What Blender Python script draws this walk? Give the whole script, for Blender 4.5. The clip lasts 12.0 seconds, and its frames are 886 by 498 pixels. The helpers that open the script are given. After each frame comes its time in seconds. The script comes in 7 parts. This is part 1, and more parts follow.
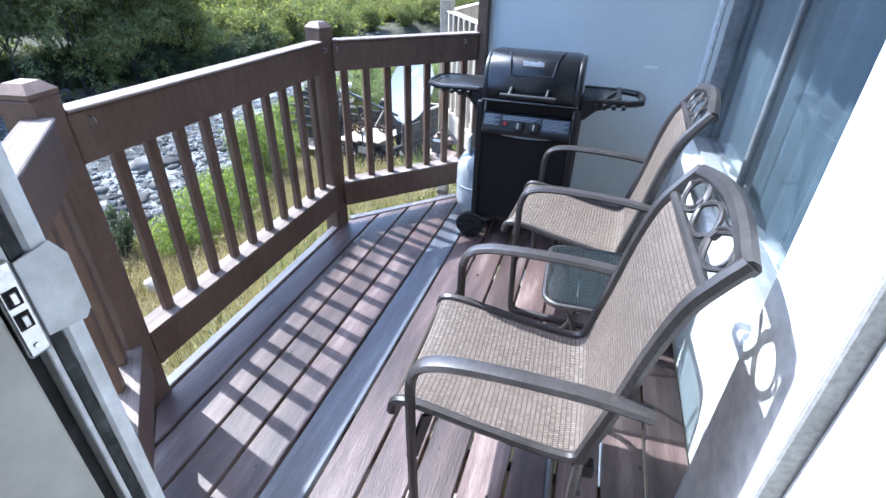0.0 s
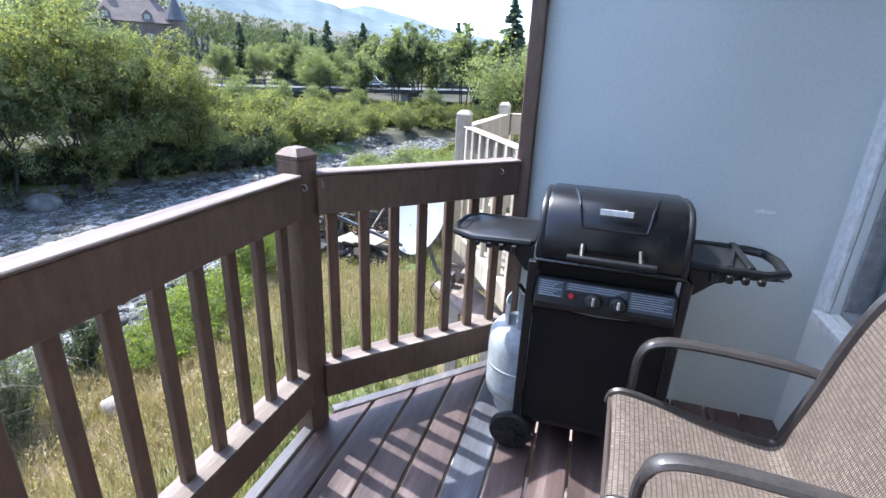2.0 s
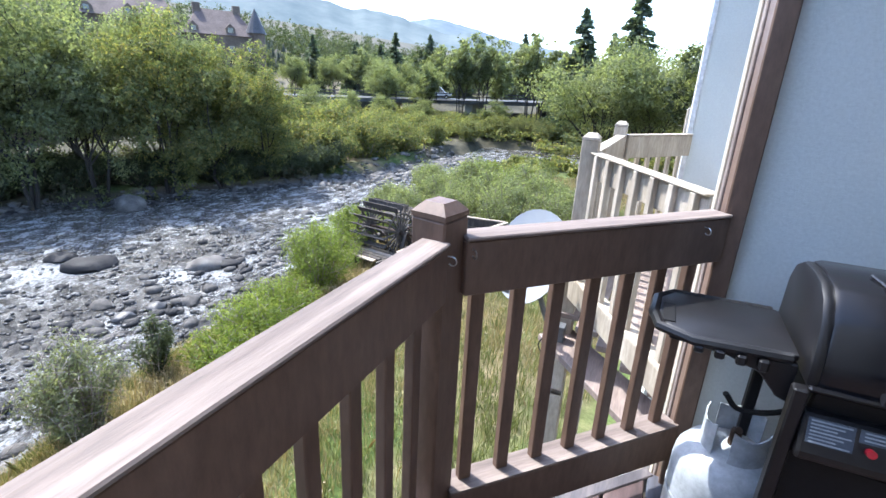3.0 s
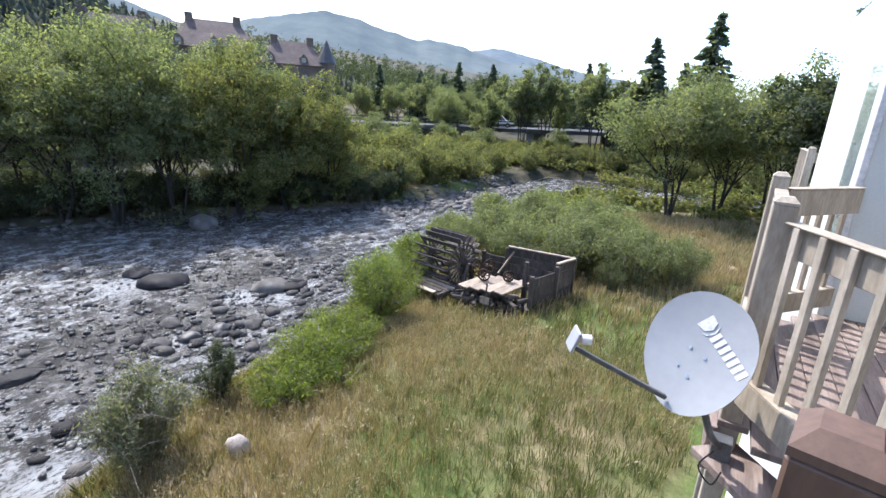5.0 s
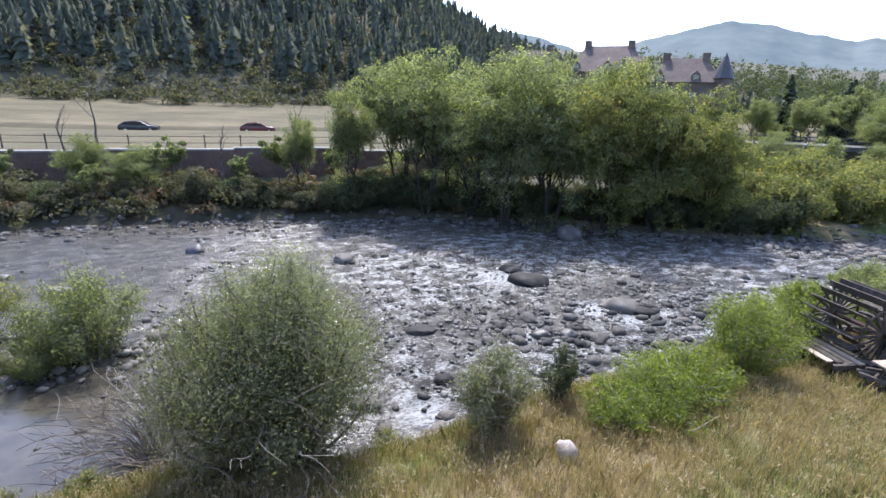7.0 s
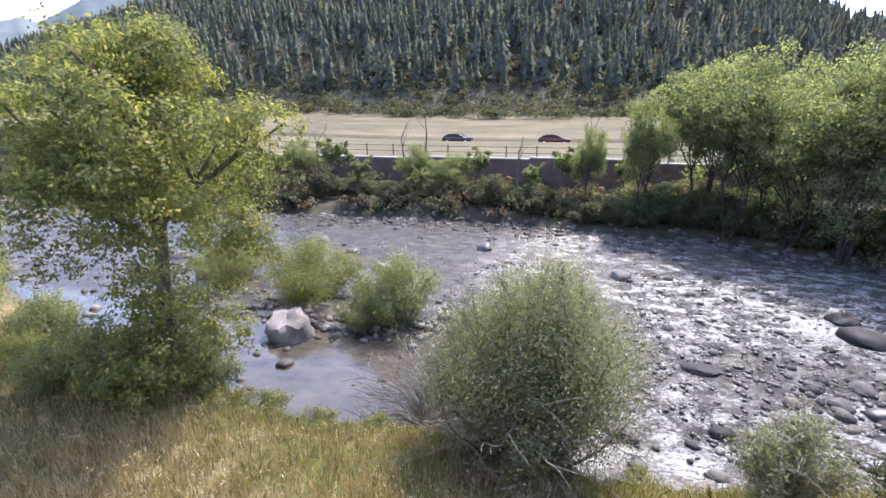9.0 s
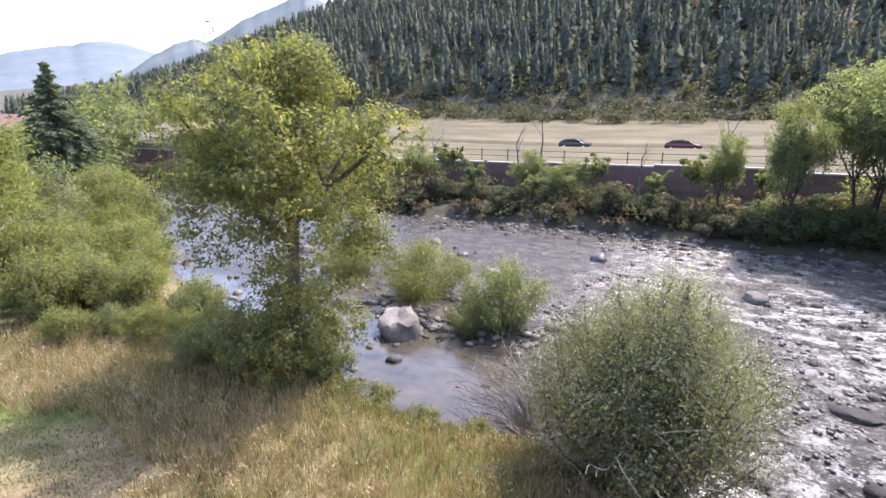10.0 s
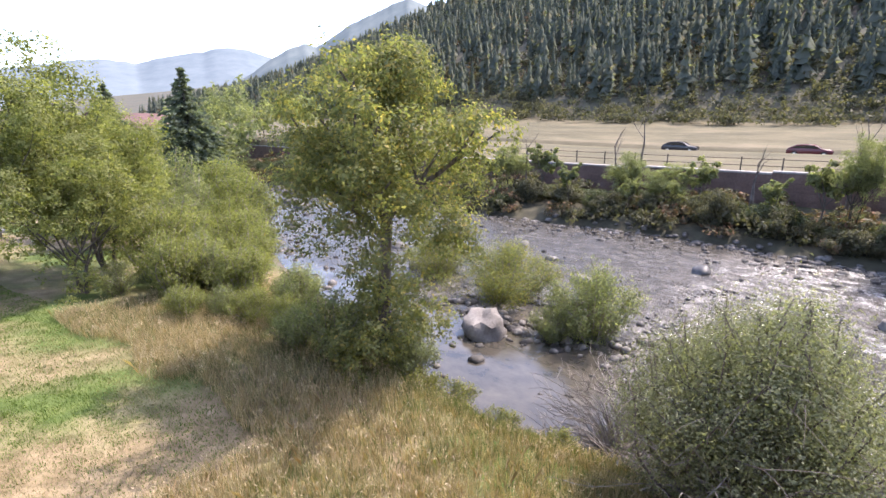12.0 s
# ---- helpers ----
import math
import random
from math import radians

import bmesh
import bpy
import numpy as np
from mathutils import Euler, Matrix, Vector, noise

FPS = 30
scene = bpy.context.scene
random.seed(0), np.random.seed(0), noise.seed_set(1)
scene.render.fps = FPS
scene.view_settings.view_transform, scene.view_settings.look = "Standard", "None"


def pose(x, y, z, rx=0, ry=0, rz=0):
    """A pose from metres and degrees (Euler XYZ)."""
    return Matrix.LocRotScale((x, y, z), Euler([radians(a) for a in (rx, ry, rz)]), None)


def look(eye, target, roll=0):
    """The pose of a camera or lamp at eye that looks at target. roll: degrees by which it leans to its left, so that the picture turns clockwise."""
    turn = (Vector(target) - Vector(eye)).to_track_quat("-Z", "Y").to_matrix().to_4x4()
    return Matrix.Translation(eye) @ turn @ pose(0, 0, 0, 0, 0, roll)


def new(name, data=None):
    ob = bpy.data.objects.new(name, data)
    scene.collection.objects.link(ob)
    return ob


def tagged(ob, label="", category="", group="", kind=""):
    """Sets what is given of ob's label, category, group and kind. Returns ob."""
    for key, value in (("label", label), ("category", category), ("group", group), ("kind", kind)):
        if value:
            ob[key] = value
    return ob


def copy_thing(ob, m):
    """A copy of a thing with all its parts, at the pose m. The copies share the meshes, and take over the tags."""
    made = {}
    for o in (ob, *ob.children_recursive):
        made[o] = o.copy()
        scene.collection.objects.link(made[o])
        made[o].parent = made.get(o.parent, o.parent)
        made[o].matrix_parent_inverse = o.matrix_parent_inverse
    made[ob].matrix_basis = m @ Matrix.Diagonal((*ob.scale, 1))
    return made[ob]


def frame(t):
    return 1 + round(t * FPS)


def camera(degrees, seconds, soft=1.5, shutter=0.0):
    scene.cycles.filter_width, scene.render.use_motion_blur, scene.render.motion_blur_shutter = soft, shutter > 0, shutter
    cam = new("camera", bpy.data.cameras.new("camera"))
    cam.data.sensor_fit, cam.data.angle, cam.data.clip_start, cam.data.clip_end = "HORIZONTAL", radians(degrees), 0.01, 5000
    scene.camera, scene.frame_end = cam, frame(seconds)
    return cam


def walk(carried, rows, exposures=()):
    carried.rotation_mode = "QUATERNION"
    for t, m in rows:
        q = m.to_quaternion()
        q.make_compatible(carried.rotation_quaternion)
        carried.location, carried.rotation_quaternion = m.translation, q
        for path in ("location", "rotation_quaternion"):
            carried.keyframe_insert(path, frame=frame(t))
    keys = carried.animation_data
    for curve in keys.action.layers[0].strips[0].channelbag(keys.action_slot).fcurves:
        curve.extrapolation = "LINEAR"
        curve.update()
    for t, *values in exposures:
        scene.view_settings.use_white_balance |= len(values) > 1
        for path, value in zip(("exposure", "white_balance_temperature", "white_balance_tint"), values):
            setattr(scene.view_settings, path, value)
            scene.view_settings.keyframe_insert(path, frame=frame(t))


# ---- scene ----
# ---- camera ----
cam = camera(84.9, 12.0)
PATH = [
    (0.00, pose(-0.240, 0.211, 1.378, 58.76, -1.38, 17.62)),
    (0.50, pose(-0.346, 0.399, 1.360, 61.43, -1.87, 15.35)),
    (1.00, pose(-0.406, 0.582, 1.389, 64.54, -1.70, 15.24)),
    (1.50, pose(-0.511, 0.839, 1.353, 67.90, -2.05, 15.70)),
    (2.00, pose(-0.651, 1.070, 1.347, 69.77, -2.37, 17.33)),
    (2.50, pose(-0.910, 1.262, 1.349, 70.60, -2.67, 20.87)),
    (3.00, pose(-1.145, 1.488, 1.349, 70.62, -2.60, 24.38)),
    (3.50, pose(-1.360, 1.667, 1.372, 71.74, -2.76, 27.46)),
    (5.50, pose(-1.849, 1.847, 1.401, 74.15, -3.35, 35.22)),
    (6.00, pose(-1.941, 1.809, 1.364, 74.68, -2.95, 47.67)),
    (6.50, pose(-1.938, 1.765, 1.375, 74.26, -2.26, 60.57)),
    (7.00, pose(-1.910, 1.729, 1.376, 73.69, -1.57, 72.43)),
    (7.50, pose(-1.977, 1.748, 1.327, 73.34, -0.97, 81.89)),
    (9.50, pose(-1.961, 1.827, 1.359, 74.87, 0.08, 112.38)),
    (10.00, pose(-1.954, 1.779, 1.383, 75.08, 0.32, 118.68)),
    (10.50, pose(-1.954, 1.755, 1.379, 75.73, 0.35, 123.52)),
    (11.00, pose(-1.956, 1.735, 1.379, 75.83, 0.27, 125.99)),
    (11.50, pose(-1.954, 1.730, 1.363, 75.28, 0.11, 127.68)),
    (12.00, pose(-1.965, 1.715, 1.370, 75.18, 0.01, 129.34)),
]
walk(cam, PATH, [(0, 2.74, 5350, 6), (0.5, 2.42, 5350, 7), (1.5, 2.55, 5600, 8), (2.5, 2.57, 5850, 8), (3.0, 2.44, 5900, 9), (3.5, 2.15, 5950, 10), (5.5, 1.84, 6100, 13), (7.5, 1.98, 6100, 15), (9.5, 2.34, 6450, 21), (12, 2.31, 6750, 21)])

# ---- world, sun ----
SUN = Vector((-0.537, 0.157, 0.829))
world = bpy.data.worlds.new("sky")
scene.world = world
world.use_nodes = True
wn = world.node_tree
sky = wn.nodes.new("ShaderNodeTexSky")
sky.sky_type = "NISHITA"
sky.sun_disc = False
sky.sun_elevation = radians(56)
sky.sun_rotation = radians(286.3)
sky.altitude = 2300
sky.air_density = 1.0
sky.dust_density = 9.0
sky.ozone_density = 1.0
wn.links.new(sky.outputs[0], wn.nodes["Background"].inputs[0])
wn.nodes["Background"].inputs[1].default_value = 0.15
sun_data = bpy.data.lights.new("sun", "SUN")
sun_data.energy = 2.1
sun_data.angle = radians(0.6)
sun_data.color = (1.0, 0.95, 0.87)
sun = new("sun", sun_data)
sun.matrix_world = look(SUN * 60, (0, 0, 0))

# ---- materials ----


class Mat:
    """A small builder of node materials."""

    def __init__(self, name, rough=0.6, metal=0.0, spec=0.5):
        self.m = bpy.data.materials.new(name)
        self.m.use_nodes = True
        self.t = self.m.node_tree
        self.b = self.t.nodes["Principled BSDF"]
        self.b.inputs["Roughness"].default_value = rough
        self.b.inputs["Metallic"].default_value = metal
        self.b.inputs["Specular IOR Level"].default_value = spec
        self.co = None

    def n(self, kind, **values):
        node = self.t.nodes.new("ShaderNode" + kind)
        for k, v in values.items():
            key = k.replace("_", " ")
            node.inputs[key].default_value = v
        return node

    def link(self, a, b):
        self.t.links.new(a, b)

    def coords(self, scale=(1, 1, 1), world_space=False, vary=True):
        tc = self.n("TexCoord")
        if world_space:
            out = self.n("NewGeometry").outputs["Position"]
        else:
            out = tc.outputs["Object"]
        mp = self.n("Mapping")
        mp.inputs["Scale"].default_value = scale
        self.link(out, mp.inputs["Vector"])
        if vary and not world_space:
            info = self.n("ObjectInfo")
            add = self.t.nodes.new("ShaderNodeVectorMath")
            add.operation = "SCALE"
            add.inputs[0].default_value = (37.0, 53.0, 29.0)
            self.link(info.outputs["Random"], add.inputs["Scale"])
            self.link(add.outputs[0], mp.inputs["Location"])
        return mp.outputs[0]

    def noise(self, co, scale, detail=4.0, rough=0.55):
        nd = self.n("TexNoise", Scale=scale, Detail=detail, Roughness=rough)
        self.link(co, nd.inputs["Vector"])
        return nd.outputs["Fac"]

    def ramp(self, fac, stops):
        r = self.n("ValToRGB")
        els = r.color_ramp.elements
        while len(els) < len(stops):
            els.new(0.5)
        for e, (p, c) in zip(els, stops):
            e.position = p
            e.color = (*c, 1) if len(c) == 3 else c
        self.link(fac, r.inputs[0])
        return r.outputs[0]

    def mix(self, fac, a, b, mode="MIX"):
        mx = self.t.nodes.new("ShaderNodeMix")
        mx.data_type = "RGBA"
        mx.blend_type = mode
        for v, i in ((fac, 0), (a, 6), (b, 7)):
            if isinstance(v, (int, float)):
                mx.inputs[i].default_value = v
            elif isinstance(v, tuple):
                mx.inputs[i].default_value = (*v, 1)
            else:
                self.link(v, mx.inputs[i])
        return mx.outputs[2]

    def color(self, c):
        if isinstance(c, tuple):
            self.b.inputs["Base Color"].default_value = (*c, 1)
        else:
            self.link(c, self.b.inputs["Base Color"])
        return self

    def bump(self, h, strength=0.3, dist=0.01):
        bp = self.n("Bump", Strength=strength, Distance=dist)
        self.link(h, bp.inputs["Height"])
        self.link(bp.outputs[0], self.b.inputs["Normal"])
        return self


def two_scale(name, dark, mid, light, scale, rough=0.6, metal=0.0, stretch=(1, 1, 1), bump=0.2, dist=0.004,
              fine=9.0, world_space=False, random_tint=0.0, grain=0.75, spec=0.5):
    """Stains at one scale, grain at a finer one, and relief."""
    m = Mat(name, rough, metal, spec)
    co = m.coords(stretch, world_space)
    big = m.noise(co, scale, 3)
    small = m.noise(co, scale * fine, 6, 0.65)
    c = m.ramp(big, [(0.3, dark), (0.55, mid), (0.75, light)])
    g = m.ramp(small, [(0.3, (0.6, 0.6, 0.6)), (0.7, (1.15, 1.15, 1.15))])
    c = m.mix(grain, c, g, "MULTIPLY")
    if random_tint:
        info = m.n("ObjectInfo")
        rnd = m.ramp(info.outputs["Random"], [(0, (1 - random_tint,) * 3), (1, (1 + random_tint,) * 3)])
        c = m.mix(1.0, c, rnd, "MULTIPLY")
    m.color(c)
    m.bump(small, bump, dist)
    return m.m


def leaf_mat(name, stops, trans=0.42, rough=0.6):
    m = Mat(name, rough, 0, 0.12)
    geo = m.n("NewGeometry")
    c = m.ramp(geo.outputs["Random Per Island"], stops)
    m.color(c)
    tr = m.n("BsdfTranslucent")
    m.link(m.mix(1.0, c, (1.25, 1.3, 0.6), "MULTIPLY"), tr.inputs[0])
    ms = m.n("MixShader")
    ms.inputs[0].default_value = trans
    m.link(m.b.outputs[0], ms.inputs[1])
    m.link(tr.outputs[0], ms.inputs[2])
    m.link(ms.outputs[0], m.t.nodes["Material Output"].inputs[0])
    return m.m


BROWN = two_scale("brown_paint", (0.115, 0.068, 0.046), (0.14, 0.086, 0.060), (0.17, 0.108, 0.078), 3, 0.55, stretch=(2, 2, 0.6))
WORN = two_scale("worn_rail_wood", (0.12, 0.090, 0.075), (0.21, 0.165, 0.141), (0.32, 0.265, 0.232), 6, 0.8, stretch=(0.25, 3.0, 1), bump=0.5, dist=0.003)
DECK = two_scale("deck_stain", (0.038, 0.024, 0.023), (0.110, 0.071, 0.066), (0.25, 0.19, 0.175), 4, 0.45, stretch=(3.0, 0.35, 1), bump=0.7, dist=0.003, fine=13, random_tint=0.35)
DECKGREY = two_scale("worn_blue_grey_board", (0.055, 0.050, 0.058), (0.10, 0.105, 0.125), (0.21, 0.21, 0.235), 4, 0.4, stretch=(3.0, 0.35, 1), bump=0.6, dist=0.003)
KNOT = two_scale("dark_knot", (0.012, 0.008, 0.007), (0.022, 0.015, 0.013), (0.05, 0.035, 0.03), 30, 0.6)
FUZZ = two_scale("frayed_weather_strip", (0.02, 0.022, 0.022), (0.05, 0.055, 0.054), (0.13, 0.14, 0.135), 40, 0.95, bump=0.8, dist=0.002)
DECKEDGE = two_scale("deck_edge_paint", (0.05, 0.045, 0.05), (0.10, 0.09, 0.095), (0.2, 0.17, 0.16), 5, 0.45, stretch=(3, 0.4, 1), bump=0.5, dist=0.003)
BEIGE = two_scale("weathered_beige_paint", (0.30, 0.25, 0.19), (0.43, 0.37, 0.29), (0.55, 0.48, 0.40), 3, 0.7, stretch=(2, 2, 0.5), bump=0.3)
BEIGEDECK = two_scale("weathered_deck", (0.16, 0.12, 0.10), (0.26, 0.2, 0.17), (0.36, 0.3, 0.26), 4, 0.7, stretch=(3, 0.4, 1))
STUCCO = two_scale("grey_stucco", (0.575, 0.605, 0.585), (0.625, 0.655, 0.635), (0.675, 0.705, 0.685), 0.9, 0.9, bump=0.45, dist=0.005, fine=110, world_space=True, grain=0.22)
WHITE = two_scale("white_door_paint", (0.70, 0.70, 0.68), (0.76, 0.76, 0.74), (0.8, 0.8, 0.78), 2, 0.45, bump=0.08)
# grey in place of the door's white: the shade of the step is painted in
BEADSHADE = two_scale("shade_grey_edge", (0.36, 0.355, 0.345), (0.42, 0.415, 0.40), (0.47, 0.465, 0.45), 6, 0.8, bump=0.7, dist=0.003, fine=14)
SLATE = two_scale("slate_blue_curtain", (0.085, 0.118, 0.150), (0.097, 0.132, 0.165), (0.118, 0.155, 0.19), 2, 0.8, bump=0.1)
CREAM = two_scale("interior_paint", (0.42, 0.41, 0.37), (0.46, 0.45, 0.41), (0.50, 0.49, 0.45), 1, 0.7, bump=0.05)
FRAMEWHITE = two_scale("trim_white", (0.60, 0.61, 0.62), (0.68, 0.69, 0.70), (0.74, 0.75, 0.76), 3, 0.5, bump=0.1)
GREYTRIM = two_scale("grey_window_frame", (0.16, 0.17, 0.18), (0.21, 0.22, 0.23), (0.27, 0.28, 0.29), 4, 0.4, bump=0.05)
METAL = two_scale("bronze_frame_metal", (0.045, 0.040, 0.040), (0.065, 0.058, 0.057), (0.09, 0.08, 0.08), 8, 0.38, 0.35, bump=0.1, dist=0.001)
BLACK = two_scale("black_plastic", (0.006, 0.006, 0.007), (0.009, 0.009, 0.011), (0.016, 0.016, 0.018), 6, 0.42, bump=0.15, dist=0.001)
ENAMEL = two_scale("black_enamel", (0.006, 0.006, 0.008), (0.009, 0.009, 0.011), (0.014, 0.014, 0.017), 5, 0.26, bump=0.06, dist=0.0008, fine=40)
CHAR = two_scale("matt_black_panel", (0.005, 0.005, 0.006), (0.008, 0.008, 0.009), (0.012, 0.012, 0.013), 5, 0.65, spec=0.3)
RUBBER = two_scale("weather_strip", (0.008, 0.008, 0.008), (0.012, 0.012, 0.012), (0.03, 0.03, 0.03), 30, 0.9)
DARKSTEM = two_scale("grey_brown_stem", (0.07, 0.055, 0.045), (0.13, 0.105, 0.09), (0.22, 0.19, 0.165), 3, 0.85)
STEEL = two_scale("steel", (0.45, 0.45, 0.45), (0.55, 0.55, 0.55), (0.65, 0.65, 0.65), 10, 0.3, 1.0, bump=0.05)
TANK = two_scale("tank_white_enamel", (0.36, 0.39, 0.41), (0.43, 0.46, 0.48), (0.49, 0.52, 0.54), 4, 0.3, bump=0.05)
DISHGREY = two_scale("dish_grey", (0.31, 0.325, 0.34), (0.35, 0.365, 0.38), (0.39, 0.405, 0.42), 2, 0.5, bump=0.03, grain=0.15)
DISHARM = two_scale("dish_dark_steel", (0.09, 0.095, 0.10), (0.13, 0.135, 0.14), (0.19, 0.195, 0.2), 8, 0.4, 0.3)
LOGOWHITE = two_scale("logo_white", (0.75, 0.75, 0.75), (0.8, 0.8, 0.8), (0.85, 0.85, 0.85), 8, 0.5)
STICKER = two_scale("warning_sticker", (0.045, 0.060, 0.085), (0.065, 0.085, 0.115), (0.09, 0.115, 0.15), 9, 0.3)
STICKTEXT = two_scale("sticker_text", (0.24, 0.28, 0.32), (0.30, 0.34, 0.38), (0.36, 0.40, 0.44), 9, 0.4)
RED = two_scale("red_button", (0.35, 0.01, 0.02), (0.45, 0.015, 0.03), (0.5, 0.02, 0.04), 9, 0.3)
BARK = two_scale("bark", (0.055, 0.045, 0.035), (0.10, 0.085, 0.068), (0.17, 0.15, 0.125), 3, 0.9, stretch=(4, 4, 0.7), bump=0.8, dist=0.02)
DEADWOOD = two_scale("bleached_dead_branch", (0.13, 0.112, 0.096), (0.22, 0.195, 0.17), (0.32, 0.29, 0.26), 4, 0.85)
TWIG = two_scale("bare_twig", (0.16, 0.13, 0.11), (0.26, 0.22, 0.19), (0.38, 0.34, 0.30), 3, 0.85)
DARKBARK = two_scale("dark_bark", (0.025, 0.022, 0.018), (0.04, 0.034, 0.028), (0.07, 0.06, 0.05), 3, 0.9, stretch=(4, 4, 0.7), bump=0.7, dist=0.02)
OLDWOOD = two_scale("old_grey_wood", (0.035, 0.030, 0.026), (0.075, 0.062, 0.052), (0.15, 0.125, 0.105), 2.5, 0.85, stretch=(3, 3, 0.8), bump=0.6, dist=0.006, random_tint=0.3)
PALEWOOD = two_scale("pale_wood", (0.24, 0.19, 0.14), (0.36, 0.29, 0.22), (0.48, 0.40, 0.31), 3, 0.8, stretch=(3, 0.5, 1), bump=0.4, random_tint=0.2)
RUST = two_scale("rusty_iron", (0.03, 0.018, 0.012), (0.06, 0.035, 0.022), (0.10, 0.055, 0.03), 8, 0.8, 0.3)
ROCK = two_scale("river_rock", (0.075, 0.069, 0.063), (0.145, 0.134, 0.122), (0.24, 0.225, 0.205), 1.6, 0.8, bump=0.7, dist=0.03, random_tint=0.35, spec=0.2)
PALEROCK = two_scale("pale_granite", (0.12, 0.108, 0.098), (0.22, 0.20, 0.183), (0.31, 0.288, 0.265), 1.3, 0.85, bump=0.8, dist=0.04, spec=0.2)
MEADOWROCK = two_scale("pale_pinkish_stone", (0.27, 0.235, 0.21), (0.36, 0.32, 0.29), (0.45, 0.41, 0.375), 2.5, 0.85, bump=0.6, dist=0.02, spec=0.2)
DARKROCK = two_scale("wet_rock", (0.016, 0.015, 0.016), (0.030, 0.028, 0.028), (0.062, 0.058, 0.055), 1.8, 0.7, bump=0.7, dist=0.03, spec=0.25)
WETGREY = two_scale("damp_cobble", (0.035, 0.034, 0.034), (0.075, 0.071, 0.068), (0.15, 0.14, 0.13), 1.8, 0.5, bump=0.6, dist=0.02)
BLOCKWALL = two_scale("retaining_block", (0.125, 0.078, 0.062), (0.165, 0.105, 0.084), (0.205, 0.138, 0.112), 0.8, 0.9, bump=0.5, dist=0.03)
CONCRETE = two_scale("concrete", (0.26, 0.245, 0.225), (0.33, 0.315, 0.29), (0.4, 0.385, 0.36), 1, 0.85)
ASPHALT = two_scale("asphalt", (0.06, 0.06, 0.058), (0.085, 0.085, 0.083), (0.11, 0.11, 0.108), 0.3, 0.85, world_space=True)
ROOF = two_scale("weathered_roof", (0.10, 0.075, 0.064), (0.135, 0.10, 0.088), (0.17, 0.13, 0.115), 0.3, 0.9)
HOTELWALL = two_scale("tan_render", (0.10, 0.075, 0.058), (0.14, 0.105, 0.08), (0.18, 0.14, 0.11), 0.3, 0.85)
DARKROOF = two_scale("dark_slate", (0.05, 0.048, 0.05), (0.07, 0.067, 0.07), (0.1, 0.096, 0.1), 0.5, 0.6)
REDROOF = two_scale("red_roof", (0.085, 0.04, 0.034), (0.11, 0.05, 0.042), (0.13, 0.062, 0.052), 0.3, 0.8)
CARDARK = two_scale("dark_car_paint", (0.02, 0.018, 0.02), (0.03, 0.026, 0.028), (0.04, 0.035, 0.037), 1, 0.25, bump=0.0)
CARRED = two_scale("maroon_car_paint", (0.08, 0.012, 0.015), (0.11, 0.018, 0.02), (0.13, 0.022, 0.025), 1, 0.25, bump=0.0)
CARWHITE = two_scale("white_car_paint", (0.6, 0.62, 0.64), (0.68, 0.7, 0.72), (0.72, 0.74, 0.76), 1, 0.3, bump=0.0)


def glass_mat(name, tint, rough, alpha, relief=0.0, scale=60, clear=(0.82, 0.87, 0.88)):
    m = Mat(name, rough, 0, 0.5)
    m.color(tint)
    tp = m.n("BsdfTransparent")
    tp.inputs[0].default_value = (*clear, 1)
    ms = m.n("MixShader")
    lw = m.n("LayerWeight", Blend=0.5)
    pw = m.t.nodes.new("ShaderNodeMath")
    pw.operation = "POWER"
    pw.inputs[1].default_value = 5.0
    m.link(lw.outputs["Facing"], pw.inputs[0])
    fr = m.n("MapRange")
    fr.inputs[3].default_value, fr.inputs[4].default_value = 0.045, 1.0
    m.link(pw.outputs[0], fr.inputs[0])
    gl = m.n("BsdfGlossy", Roughness=rough)
    base = m.n("MixShader")
    base.inputs[0].default_value = alpha
    m.link(tp.outputs[0], base.inputs[1])
    m.link(m.b.outputs[0], base.inputs[2])
    m.link(fr.outputs[0], ms.inputs[0])
    m.link(base.outputs[0], ms.inputs[1])
    m.link(gl.outputs[0], ms.inputs[2])
    if relief:
        bp = m.n("Bump", Strength=relief, Distance=0.004)
        m.link(m.noise(m.coords(), scale, 2), bp.inputs["Height"])
        for s in (gl, lw, m.b):
            m.link(bp.outputs[0], s.inputs["Normal"])
    m.link(ms.outputs[0], m.t.nodes["Material Output"].inputs[0])
    return m.m


WINDOW = glass_mat("window_glass", (0.05, 0.07, 0.09), 0.02, 0.04, clear=(0.94, 0.97, 0.98))
TABLEGLASS = glass_mat("pebbled_glass", (0.06, 0.072, 0.075), 0.07, 0.2, 1.0, 70, (0.58, 0.63, 0.64))
CARGLASS = glass_mat("car_glass", (0.01, 0.012, 0.014), 0.05, 0.9)


def sling_mat():
    m = Mat("woven_sling", 0.75, 0, 0.3)
    co = m.coords(vary=False)
    br = m.n("TexBrick", Scale=1.0, Mortar_Size=0.0014, Brick_Width=0.0065, Row_Height=0.013)
    br.inputs["Color1"].default_value = (0.125, 0.098, 0.080, 1)
    br.inputs["Color2"].default_value = (0.215, 0.175, 0.145, 1)
    br.inputs["Mortar"].default_value = (0.05, 0.038, 0.032, 1)
    uv = m.n("TexCoord")
    m.link(uv.outputs["UV"], br.inputs["Vector"])
    big = m.noise(co, 5, 3)
    c = m.mix(0.5, br.outputs["Color"], m.ramp(big, [(0.3, (0.75, 0.75, 0.75)), (0.7, (1.1, 1.1, 1.1))]), "MULTIPLY")
    m.color(c)
    m.bump(br.outputs["Fac"], -0.5, 0.002)
    return m.m


SLING = sling_mat()


